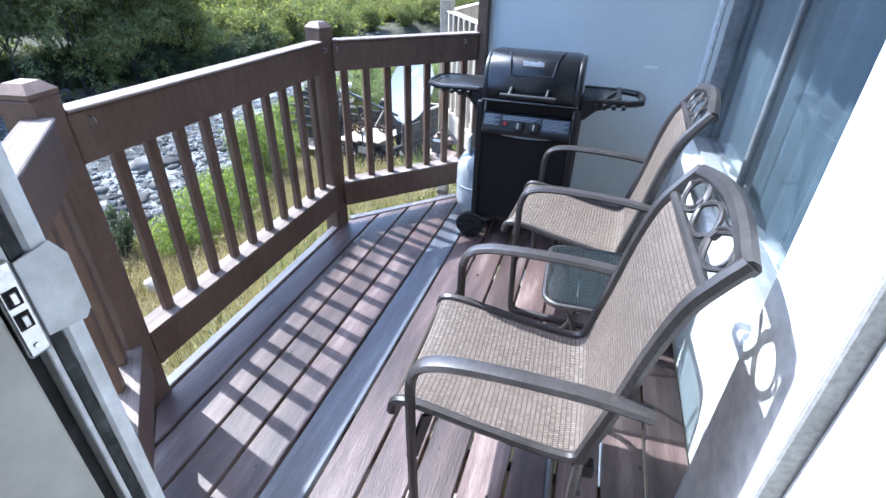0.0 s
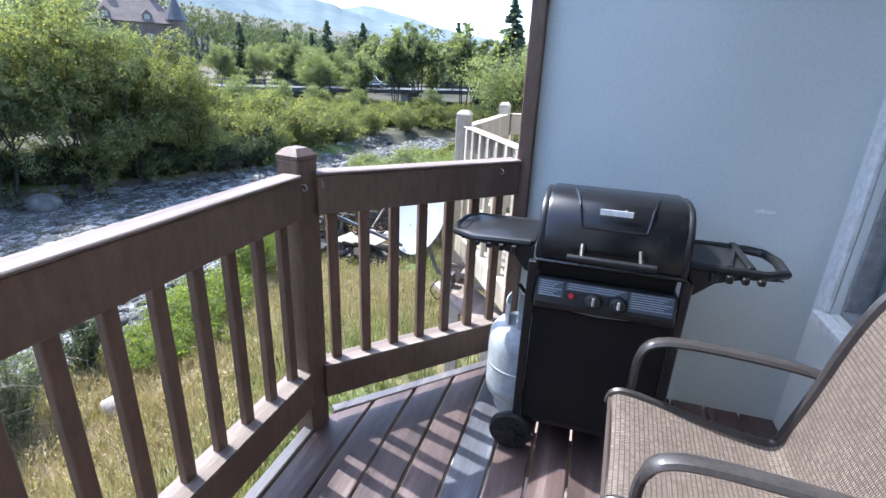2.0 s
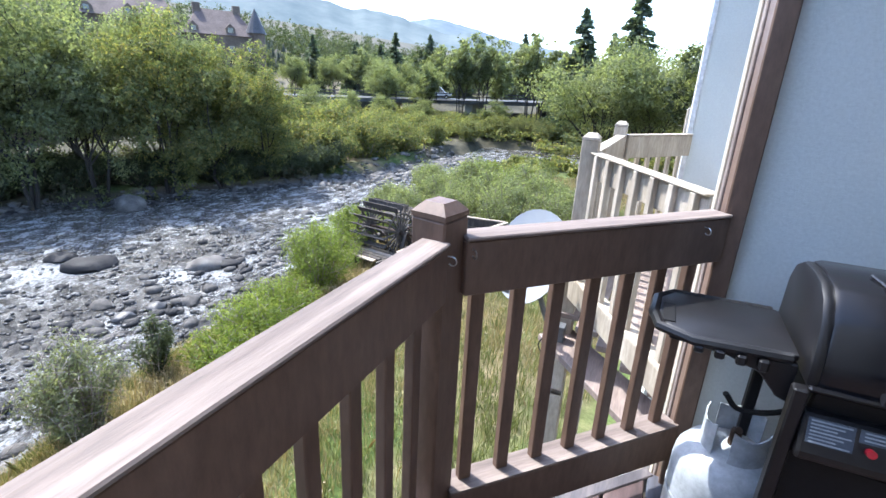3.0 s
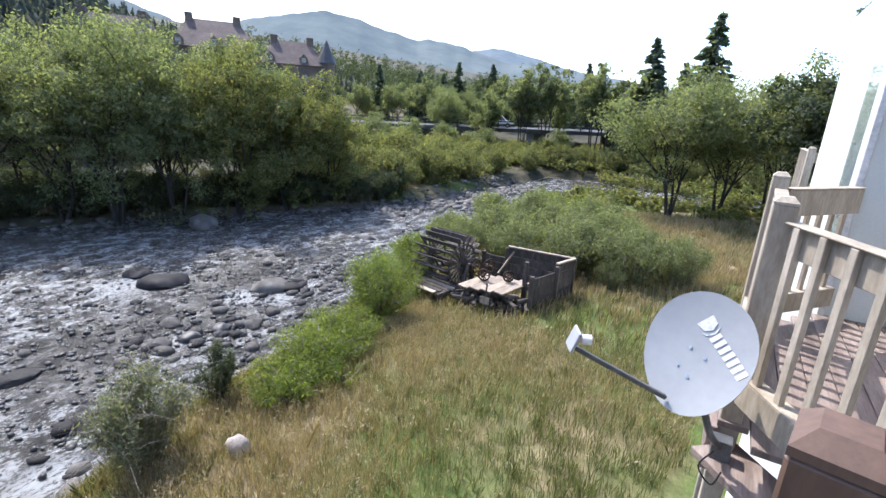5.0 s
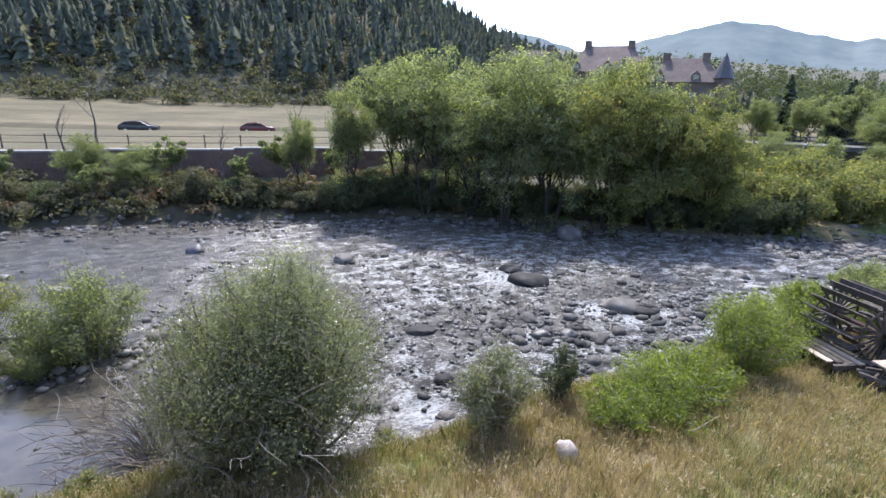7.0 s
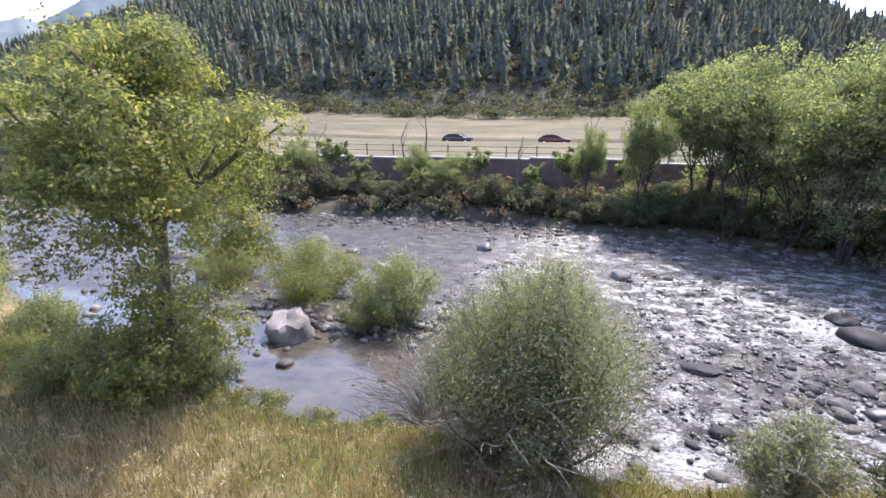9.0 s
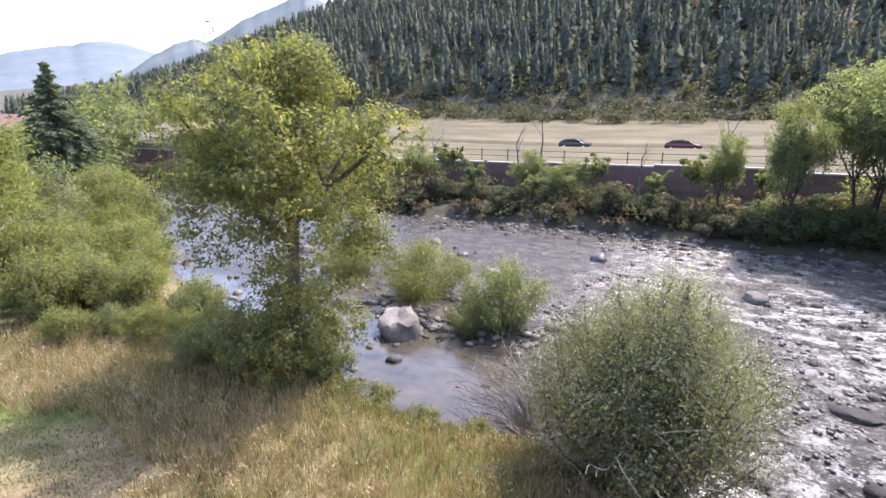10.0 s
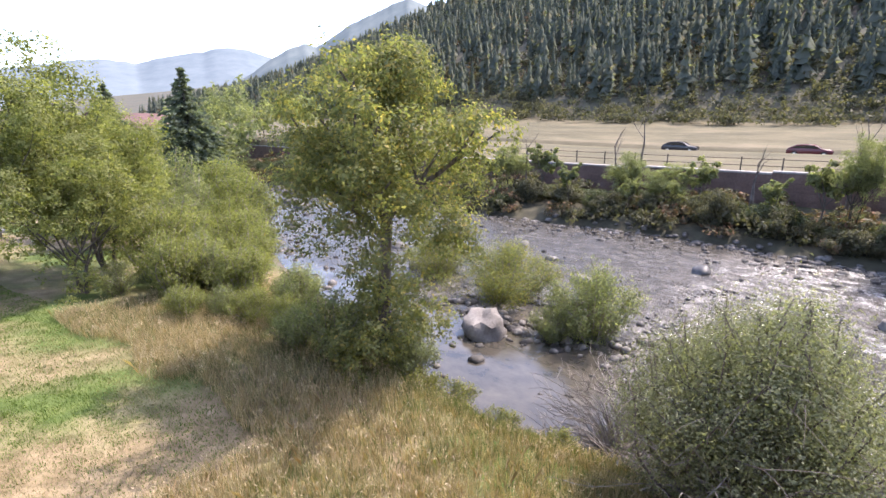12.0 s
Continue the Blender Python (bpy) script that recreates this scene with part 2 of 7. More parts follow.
def ground_mat():
    """Meadow soil and turf: straw, green and bare patches."""
    m = Mat("meadow", 0.95, 0, 0.2)
    co = m.coords(world_space=True)
    a = m.noise(co, 0.22, 4)
    b = m.noise(co, 1.7, 5)
    c = m.noise(co, 14.0, 4, 0.7)
    dry = m.ramp(b, [(0.3, (0.15, 0.115, 0.065)), (0.55, (0.24, 0.185, 0.11)), (0.75, (0.32, 0.25, 0.16))])
    wet = m.ramp(b, [(0.3, (0.055, 0.085, 0.022)), (0.55, (0.09, 0.125, 0.035)), (0.75, (0.14, 0.16, 0.055))])
    col = m.mix(m.ramp(a, [(0.42, (0, 0, 0)), (0.58, (1, 1, 1))]), dry, wet)
    col = m.mix(0.6, col, m.ramp(c, [(0.3, (0.55, 0.55, 0.55)), (0.7, (1.2, 1.2, 1.2))]), "MULTIPLY")
    # river bed, bank stones and wet mud below the meadow
    sep = m.n("SeparateXYZ")
    m.link(m.n("NewGeometry").outputs["Position"], sep.inputs[0])
    low = m.n("MapRange")
    low.inputs[1].default_value, low.inputs[2].default_value = -5.62, -5.35
    m.link(sep.outputs[2], low.inputs[0])
    stone = m.ramp(c, [(0.3, (0.05, 0.043, 0.035)), (0.55, (0.11, 0.095, 0.078)), (0.75, (0.2, 0.18, 0.155))])
    col = m.mix(low.outputs[0], stone, col)
    # the far field is dry hay, the slope above it is scrub
    fx = m.n("MapRange")
    fx.inputs[1].default_value, fx.inputs[2].default_value = -44.0, -41.0
    m.link(sep.outputs[0], fx.inputs[0])
    hay = m.ramp(m.noise(m.coords((1.0, 0.35, 1.0), world_space=True), 0.22, 8, 0.72), [(0.32, (0.066, 0.064, 0.040)), (0.5, (0.112, 0.098, 0.060)), (0.68, (0.165, 0.138, 0.088))])
    col = m.mix(fx.outputs[0], hay, col)
    hx = m.n("MapRange")
    hx.inputs[1].default_value, hx.inputs[2].default_value = -118.0, -104.0
    m.link(sep.outputs[0], hx.inputs[0])
    scrub = m.ramp(m.noise(co, 0.05, 7, 0.65), [(0.3, (0.065, 0.072, 0.052)), (0.5, (0.088, 0.084, 0.062)), (0.68, (0.115, 0.09, 0.066))])
    col = m.mix(hx.outputs[0], scrub, col)
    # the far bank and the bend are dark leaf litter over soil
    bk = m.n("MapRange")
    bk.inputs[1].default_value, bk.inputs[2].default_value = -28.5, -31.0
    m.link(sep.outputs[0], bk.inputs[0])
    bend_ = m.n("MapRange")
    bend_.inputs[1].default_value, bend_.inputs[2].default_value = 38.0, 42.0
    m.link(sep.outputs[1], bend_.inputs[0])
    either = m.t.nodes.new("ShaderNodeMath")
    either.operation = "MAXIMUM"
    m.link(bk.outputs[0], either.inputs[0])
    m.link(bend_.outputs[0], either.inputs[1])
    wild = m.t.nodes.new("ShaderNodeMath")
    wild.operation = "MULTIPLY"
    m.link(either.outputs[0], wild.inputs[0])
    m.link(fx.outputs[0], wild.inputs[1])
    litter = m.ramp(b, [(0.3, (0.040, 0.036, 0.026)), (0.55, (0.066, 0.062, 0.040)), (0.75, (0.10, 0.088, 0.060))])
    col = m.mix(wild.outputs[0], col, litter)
    m.color(col)
    m.bump(c, 0.6, 0.05)
    return m.m


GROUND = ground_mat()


RIVER_Z = -5.7


def water_mat():
    m = Mat("river_water", 0.07, 0, 0.5)
    co = m.coords((1.0, 0.62, 1.0), world_space=True)
    big = m.noise(co, 0.20, 3)
    mid = m.noise(co, 1.9, 6, 0.68)
    fine = m.noise(co, 12.0, 5, 0.75)
    rap = m.ramp(big, [(0.32, (0.15, 0.15, 0.15)), (0.55, (1, 1, 1))])
    # whitewater, spread wider so that its white also paints in sun glitter
    foam_glitter = m.ramp(m.mix(0.5, mid, fine), [(0.478, (0, 0, 0)), (0.61, (1, 1, 1))])
    # the side pool by the near bank is calm, the main stream is broken
    sep = m.n("SeparateXYZ")
    m.link(m.n("NewGeometry").outputs["Position"], sep.inputs[0])
    calm = m.n("MapRange")
    calm.inputs[1].default_value, calm.inputs[2].default_value = -15.4, -17.0
    m.link(sep.outputs[0], calm.inputs[0])
    below = m.n("MapRange")
    below.inputs[1].default_value, below.inputs[2].default_value = 1.0, 4.5
    m.link(sep.outputs[1], below.inputs[0])
    moving = m.t.nodes.new("ShaderNodeMath")
    moving.operation = "MAXIMUM"
    m.link(calm.outputs[0], moving.inputs[0])
    m.link(below.outputs[0], moving.inputs[1])
    f2 = m.mix(1.0, m.mix(1.0, foam_glitter, rap, "MULTIPLY"), moving.outputs[0], "MULTIPLY")
    upper = m.n("MapRange")
    upper.inputs[1].default_value, upper.inputs[2].default_value = -4.0, 5.0
    upper.inputs[3].default_value, upper.inputs[4].default_value = 0.16, 0.95
    m.link(sep.outputs[1], upper.inputs[0])
    f2 = m.mix(1.0, f2, upper.outputs[0], "MULTIPLY")
    for spot, reach in (((-16.1, 12.2, RIVER_Z), 1.1), ((-20.1, 10.3, RIVER_Z), 1.5), ((-14.9, 12.9, RIVER_Z), 0.8), ((-11.6, 4.6, RIVER_Z), 0.9)):
        ds = m.t.nodes.new("ShaderNodeVectorMath")
        ds.operation = "DISTANCE"
        ds.inputs[1].default_value = spot
        m.link(m.n("NewGeometry").outputs["Position"], ds.inputs[0])
        near = m.n("MapRange")
        near.inputs[1].default_value, near.inputs[2].default_value = reach, reach * 0.25
        m.link(ds.outputs["Value"], near.inputs[0])
        white = m.ramp(fine, [(0.36, (0, 0, 0)), (0.52, (1, 1, 1))])
        f2 = m.mix(near.outputs[0], f2, m.mix(0.8, f2, white))
    deep = m.ramp(mid, [(0.3, (0.026, 0.025, 0.022)), (0.7, (0.088, 0.076, 0.058))])
    m.color(m.mix(f2, deep, (0.37, 0.385, 0.39)))
    m.link(m.ramp(f2, [(0, (0.05,) * 3), (0.1, (0.2,) * 3), (1, (0.5,) * 3)]), m.b.inputs["Roughness"])
    h = m.mix(0.6, mid, fine)
    st = m.n("MapRange")
    st.inputs[1].default_value, st.inputs[2].default_value = 0.0, 1.0
    st.inputs[3].default_value, st.inputs[4].default_value = 0.06, 1.0
    m.link(moving.outputs[0], st.inputs[0])
    reach_ = m.n("MapRange")
    reach_.inputs[1].default_value, reach_.inputs[2].default_value = -4.0, 5.0
    reach_.inputs[3].default_value, reach_.inputs[4].default_value = 0.45, 1.0
    m.link(sep.outputs[1], reach_.inputs[0])
    swell = m.t.nodes.new("ShaderNodeMath")
    swell.operation = "MULTIPLY"
    m.link(st.outputs[0], swell.inputs[0])
    m.link(reach_.outputs[0], swell.inputs[1])
    bp = m.n("Bump", Distance=0.12)
    m.link(swell.outputs[0], bp.inputs["Strength"])
    m.link(h, bp.inputs["Height"])
    m.link(bp.outputs[0], m.b.inputs["Normal"])
    return m.m


WATER = water_mat()
G1, G2, G3 = (0.13, 0.152, 0.092), (0.19, 0.212, 0.126), (0.265, 0.28, 0.165)
LEAF = leaf_mat("green_leaf", [(0, G1), (0.5, G2), (1, G3)], 0.62)
LEAFGOLD = leaf_mat("yellow_green_leaf", [(0, (0.115, 0.135, 0.064)), (0.6, (0.18, 0.195, 0.090)), (0.9, (0.26, 0.245, 0.10)), (1, (0.34, 0.27, 0.10))], 0.55)
LEAFWILLOW = leaf_mat("silvery_willow_leaf", [(0, (0.135, 0.15, 0.092)), (0.5, (0.185, 0.20, 0.128)), (1, (0.26, 0.27, 0.185))], 0.5)
LEAFDARK = leaf_mat("dark_green_leaf", [(0, (0.050, 0.064, 0.038)), (0.5, (0.076, 0.092, 0.054)), (1, (0.11, 0.126, 0.074))])
LEAFOLIVE = leaf_mat("dull_olive_leaf", [(0, (0.062, 0.066, 0.044)), (0.5, (0.096, 0.096, 0.064)), (1, (0.15, 0.138, 0.094))])
LEAFLIME = leaf_mat("yellow_green_willow_leaf", [(0, (0.125, 0.145, 0.058)), (0.5, (0.185, 0.205, 0.082)), (1, (0.27, 0.275, 0.125))], 0.55)
LEAFBRIGHT = leaf_mat("bright_green_leaf", [(0, (0.115, 0.155, 0.040)), (0.5, (0.168, 0.212, 0.056)), (1, (0.25, 0.275, 0.09))], 0.5)
NEEDLE = leaf_mat("spruce_needle", [(0, (0.078, 0.10, 0.08)), (0.5, (0.11, 0.137, 0.107)), (1, (0.145, 0.175, 0.13))], 0.5)
# lighter and greyer than conifer green: aerial haze is mixed into the colour
HILLTREE = leaf_mat("hazed_hillside_conifer", [(0, (0.102, 0.120, 0.100)), (0.6, (0.130, 0.146, 0.120)), (0.93, (0.155, 0.168, 0.132)), (1, (0.19, 0.17, 0.108))], 0.5, 0.9)
STRAW = leaf_mat("dry_grass_blade", [(0, (0.24, 0.19, 0.115)), (0.5, (0.36, 0.292, 0.19)), (0.8, (0.45, 0.375, 0.26)), (1, (0.36, 0.235, 0.15))], 0.3, 0.6)
SEEDHEAD = leaf_mat("pale_seed_head", [(0, (0.30, 0.235, 0.16)), (0.6, (0.43, 0.35, 0.25)), (1, (0.52, 0.42, 0.33))], 0.35, 0.8)
BLADE = leaf_mat("green_grass_blade", [(0, (0.088, 0.112, 0.044)), (0.5, (0.14, 0.16, 0.07)), (1, (0.23, 0.235, 0.12))], 0.35, 0.5)
DRYLAWN = leaf_mat("dried_lawn_blade", [(0, (0.15, 0.138, 0.075)), (0.5, (0.215, 0.195, 0.112)), (1, (0.29, 0.255, 0.16))], 0.35, 0.6)
LAWN = leaf_mat("mown_grass_blade", [(0, (0.075, 0.12, 0.032)), (0.5, (0.11, 0.165, 0.045)), (1, (0.17, 0.215, 0.075))], 0.35, 0.5)
RUSTLEAF = leaf_mat("autumn_brush_leaf", [(0, (0.10, 0.09, 0.055)), (0.6, (0.15, 0.115, 0.07)), (1, (0.22, 0.12, 0.075))], 0.2, 0.8)


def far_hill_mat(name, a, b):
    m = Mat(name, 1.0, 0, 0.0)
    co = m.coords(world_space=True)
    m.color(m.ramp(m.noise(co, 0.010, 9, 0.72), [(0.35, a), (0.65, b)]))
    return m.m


# distance haze is put into these base colours, paler for the farther ridges
FARHILL = far_hill_mat("haze_blue_far_hill", (0.115, 0.142, 0.148), (0.165, 0.188, 0.185))
FARHILL2 = far_hill_mat("haze_pale_far_hill", (0.125, 0.155, 0.175), (0.165, 0.195, 0.212))

# ---- mesh helpers ----


class MB:
    """Collects vertices and faces of one mesh."""

    def __init__(self):
        self.v, self.f = [], []

    def box(self, a, b, m=None):
        i = len(self.v)
        for x in (a[0], b[0]):
            for y in (a[1], b[1]):
                for z in (a[2], b[2]):
                    p = Vector((x, y, z))
                    self.v.append(m @ p if m else p)
        for q in ((0, 1, 3, 2), (4, 6, 7, 5), (0, 4, 5, 1), (2, 3, 7, 6), (0, 2, 6, 4), (1, 5, 7, 3)):
            self.f.append([i + k for k in q])
        return self

    def beam(self, p, q, w, h):
        """A square bar from p to q."""
        p, q = Vector(p), Vector(q)
        d = (q - p)
        m = Matrix.Translation(p) @ d.to_track_quat("Z", "Y").to_matrix().to_4x4()
        return self.box((-w / 2, -h / 2, 0), (w / 2, h / 2, d.length), m)

    def tube(self, pts, radii, n=8, cap=True, flat=1.0):
        pts = [Vector(p) for p in pts]
        if isinstance(radii, (int, float)):
            radii = [radii] * len(pts)
        base = len(self.v)
        up = None
        for k, p in enumerate(pts):
            d = (pts[min(k + 1, len(pts) - 1)] - pts[max(k - 1, 0)]).normalized()
            if up is None:
                up = Vector((0, 0, 1)) if abs(d.z) < 0.9 else Vector((1, 0, 0))
            s = d.cross(up).normalized()
            up = s.cross(d).normalized()
            for j in range(n):
                a = 2 * math.pi * j / n
                self.v.append(p + (s * math.cos(a) + up * math.sin(a) * flat) * radii[k])
        for k in range(len(pts) - 1):
            for j in range(n):
                a, b = base + k * n + j, base + k * n + (j + 1) % n
                self.f.append([a, b, b + n, a + n])
        if cap:
            self.f.append([base + j for j in range(n)][::-1])
            self.f.append([base + (len(pts) - 1) * n + j for j in range(n)])
        return self

    def prism(self, outline, axis, lo, hi):
        """An outline in the two other axes, drawn out along one axis."""
        i, n = len(self.v), len(outline)
        for s in (lo, hi):
            for a, b in outline:
                self.v.append(Vector({"x": (s, a, b), "y": (a, s, b), "z": (a, b, s)}[axis]))
        for k in range(n):
            self.f.append([i + k, i + (k + 1) % n, i + n + (k + 1) % n, i + n + k])
        self.f.append([i + k for k in range(n)][::-1])
        self.f.append([i + n + k for k in range(n)])
        return self

    def lathe(self, profile, n=24, m=None):
        i = len(self.v)
        for r, z in profile:
            for j in range(n):
                a = 2 * math.pi * j / n
                p = Vector((r * math.cos(a), r * math.sin(a), z))
                self.v.append(m @ p if m else p)
        for k in range(len(profile) - 1):
            for j in range(n):
                a, b = i + k * n + j, i + k * n + (j + 1) % n
                self.f.append([a, b, b + n, a + n])
        return self

    def bm(self, bevel=0.0, seg=1):
        me = bpy.data.meshes.new("tmp")
        me.from_pydata(self.v, [], self.f)
        b = bmesh.new()
        b.from_mesh(me)
        bpy.data.meshes.remove(me)
        bmesh.ops.recalc_face_normals(b, faces=b.faces)
        if bevel:
            es = [e for e in b.edges if len(e.link_faces) == 2 and e.calc_face_angle(0) > 0.6]
            bmesh.ops.bevel(b, geom=es, offset=bevel, segments=seg, affect="EDGES", profile=0.5)
        return b


def part(name, b, material, parent=None, label="", smooth=False):
    me = bpy.data.meshes.new(name)
    b.to_mesh(me)
    b.free()
    me.materials.append(material)
    if smooth:
        me.shade_smooth()
        me.set_sharp_from_angle(angle=0.7)
    ob = new(name, me)
    if parent:
        ob.parent = parent
    if label:
        ob["label"] = label
    return ob


def thing(name, label, category, at=(0, 0, 0), group="", kind="", rz=0):
    e = new(name)
    e.empty_display_size = 0.1
    e.matrix_basis = pose(*at, 0, 0, rz)
    return tagged(e, label, category, group, kind)


def array_mesh(name, verts, loops, size, material, parent=None):
    """A mesh straight from numpy arrays, with faces of one size."""
    me = bpy.data.meshes.new(name)
    n = len(loops) // size
    me.vertices.add(len(verts))
    me.vertices.foreach_set("co", np.asarray(verts, dtype=np.float32).ravel())
    me.loops.add(len(loops))
    me.loops.foreach_set("vertex_index", np.asarray(loops, dtype=np.int32))
    me.polygons.add(n)
    me.polygons.foreach_set("loop_start", np.arange(0, n * size, size, dtype=np.int32))
    me.update(calc_edges=True)
    me.validate()
    me.materials.append(material)
    ob = new(name, me)
    if parent:
        ob.parent = parent
    return ob


def leaves(name, centres, normals, size, material, parent=None, aspect=0.55, seed=1, facing=True):
    """Pointed leaves, each a bent rhombus; their faces (or, facing off, their tips) turn along the normals."""
    rng = np.random.default_rng(seed)
    n = len(centres)
    d = normals + rng.normal(0, 0.5 if facing else 0.6, (n, 3))
    d /= np.linalg.norm(d, axis=1)[:, None] + 1e-9
    s = np.cross(d, rng.normal(0, 1, (n, 3)))
    s /= np.linalg.norm(s, axis=1)[:, None] + 1e-9
    up = np.cross(s, d)
    if facing:
        d, up = up, d
    k = (size * rng.uniform(0.6, 1.3, n))[:, None]
    v = np.stack([centres - d * k * 0.5, centres + s * k * aspect * 0.5 + up * k * 0.12, centres + d * k * 0.5,
                  centres - s * k * aspect * 0.5 + up * k * 0.12], 1).reshape(-1, 3)
    return array_mesh(name, v, np.arange(n * 4), 4, material, parent)


def grid(name, xs, ys, zf, material):
    X, Y = np.meshgrid(xs, ys, indexing="ij")
    Z = zf(X, Y)
    v = np.stack([X, Y, Z], -1).reshape(-1, 3)
    i = np.arange(len(xs) * len(ys)).reshape(len(xs), len(ys))
    q = np.stack([i[:-1, :-1], i[1:, :-1], i[1:, 1:], i[:-1, 1:]], -1).reshape(-1)
    ob = array_mesh(name, v, q, 4, material)
    ob.data.shade_smooth()
    return ob


def wave2(X, Y, f, seed):
    """Smooth, cheap, repeatable unevenness."""
    r = np.random.default_rng(seed)
    out = np.zeros_like(X)
    for k in range(7):
        a, p, s = r.uniform(0, 2 * np.pi), r.uniform(0, 6.3), f * r.uniform(0.5, 2.2)
        out += np.sin((X * np.cos(a) + Y * np.sin(a)) * s + p) / 7
    return out


# ---- terrain ----
NEAR_Y = [-300, -90, -60, -38, -19, -9, -6, -3, 0, 4.3, 7.6, 12.4, 19, 27, 36, 44]
NEAR_X = [-60, -34, -29, -24, -15.5, -12.5, -11.25, -10.75, -10.9, -10.9, -11.9, -12.1, -15.5, -16.2, -15, -12]
FAR_Y = [-300, -90, -49, -20, -5, 4, 8.6, 17.6, 27, 33, 44, 58]
FAR_X = [-72, -44, -31, -32.6, -33.6, -32, -32.6, -28.2, -22.5, -20.5, -19.5, -19]
RIVER = RIVER_Z


def inside(X, Y):
    """How far inside the river a place lies, in metres (negative on land)."""
    a = np.minimum(np.interp(Y, NEAR_Y, NEAR_X) - X, X - np.interp(Y, FAR_Y, FAR_X))
    a = np.minimum(a, 46 - Y)
    b = np.minimum(6.0 - np.abs(Y - 49 - 0.05 * X), X + 19)
    d = np.maximum(a, b)
    return d + 0.5 * wave2(X, Y, 0.9, 3)


def step(a, b, x):
    t = np.clip((x - a) / (b - a), 0, 1)
    return t * t * (3 - 2 * t)


def height(X, Y):
    mid = 0.5 * (np.interp(Y, NEAR_Y, NEAR_X) + np.interp(Y, FAR_Y, FAR_X))
    near = -4.45 + np.clip(X + 3, -14, 0) * 0.085 + 0.10 * wave2(X, Y, 0.5, 5) - 0.35 * step(8, 18, Y)
    near = near + 0.03 * wave2(X, Y, 4.0, 6)
    # far bank: a stony slope, the wall's terrace, hay field and wooded hill
    bank = -5.35 + np.clip(-33 - X, 0, 9) * 0.13 + 0.2 * wave2(X, Y, 0.6, 8)
    terrace = -2.35 + np.clip(-42.4 - X, 0, 36) * 0.012 + np.clip(-78 - X, 0, 400) * 0.115 + np.clip(-20 - Y, 0, 60) * 0.02 + 0.15 * wave2(X, Y, 0.08, 9)
    terrace = terrace - 1.6 * step(28, 60, Y) - 0.75 * step(-77.0, -75.4, X) * step(-67.4, -69.0, X)
    taper = step(130, -10, Y) * step(-360, -80, Y)
    hill = np.clip(-108 + 8 * wave2(X, Y, 0.03, 10) - X, 0, 330) * (0.47 + 0.05 * wave2(X, Y, 0.02, 11)) * (0.12 + 0.88 * taper)
    far = np.where(X < -42.2, terrace, np.where(Y > 30, np.maximum(bank, -4.9), bank)) + hill
    land = np.where((X > mid) & (Y < 46), near, far)
    land = np.where((Y > 46) & (X > -42), -4.9 + 0.1 * wave2(X, Y, 0.3, 12) + np.clip(Y - 60, 0, 15) * 0.12, land)
    d = inside(X, Y)
    bed = -5.95 + 0.1 * wave2(X, Y, 1.5, 13)
    t = step(-1.6, 0.5, d)
    return land * (1 - t) + bed * t


def spaced(*runs):
    return np.unique(np.concatenate([np.linspace(a, b, n) for a, b, n in runs]))


gx = spaced((-3000, -450, 12), (-450, -110, 60), (-110, -42.5, 40), (-77.4, -67.0, 27), (-42.5, -42.1, 3), (-42.1, -33, 16), (-33, -13, 44), (-13, 2, 60), (2, 40, 14), (40, 3000, 10))
gy = spaced((-3000, -450, 10), (-450, -90, 50), (-90, -25, 60), (-25, 30, 140), (30, 75, 50), (75, 300, 40), (300, 3000, 10))
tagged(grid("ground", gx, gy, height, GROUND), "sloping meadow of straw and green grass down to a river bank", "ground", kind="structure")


def water_height(X, Y):
    rough_part = np.maximum(step(-13.2, -16.0, X), step(1.0, 4.5, Y))
    return RIVER + rough_part * (0.045 * wave2(X, Y * 0.6, 3.2, 21) + 0.03 * wave2(X, Y * 0.6, 7.5, 22))


wx = spaced((-80, -36, 20), (-36, -10, 110), (-10, 70, 40))
wy = spaced((-310, -60, 40), (-60, -20, 60), (-20, 30, 190), (30, 60, 40))
tagged(grid("water", wx, wy, water_height, WATER), "shallow fast river with white riffles and painted sun glitter over stones", "river", kind="structure")


def far_ridge(name, radius, lo, hi, bumps, material, label, seed):
    """A mountain ridge around the valley, as a sloping sheet; bumps: (azimuth, elevation, width) in degrees."""
    az = np.radians(np.linspace(lo, hi, 260))
    deg = np.degrees(az)
    el = np.zeros_like(az)
    for a, e, w in bumps:
        el = np.maximum(el, e * (0.55 * np.exp(-((deg - a) / w) ** 2) + 0.45 * np.exp(-np.abs(deg - a) / (1.6 * w))))
    el = el + 0.35 * wave2(deg, deg * 0, 0.5, seed) + 0.14 * wave2(deg, deg * 0, 1.8, seed + 1)
    crest = 0.06 * wave2(deg, deg * 0, 7, seed + 3)
    rows = []
    for k in np.linspace(0, 1, 9):
        r = radius * (1 + 0.5 * k + 0.004 * wave2(deg, deg * 0 + k * 3, 0.3, seed + 2))
        z = -6 + k ** 0.85 * (radius * 1.5 * np.tan(np.radians(el + crest * k ** 6 + 0.5 * k * (1 - k) * wave2(deg, deg * 0 + 9 * k, 0.9, seed + 4))) + 6)
        rows.append(np.stack([-np.cos(az) * r, np.sin(az) * r, z], -1))
    v = np.array(rows).reshape(-1, 3)
    i = np.arange(len(v)).reshape(9, 260)
    q = np.stack([i[:-1, :-1], i[1:, :-1], i[1:, 1:], i[:-1, 1:]], -1).reshape(-1)
    ob = array_mesh(name, v, q, 4, material)
    ob.data.shade_smooth()
    tagged(ob, label, "mountain", kind="structure")


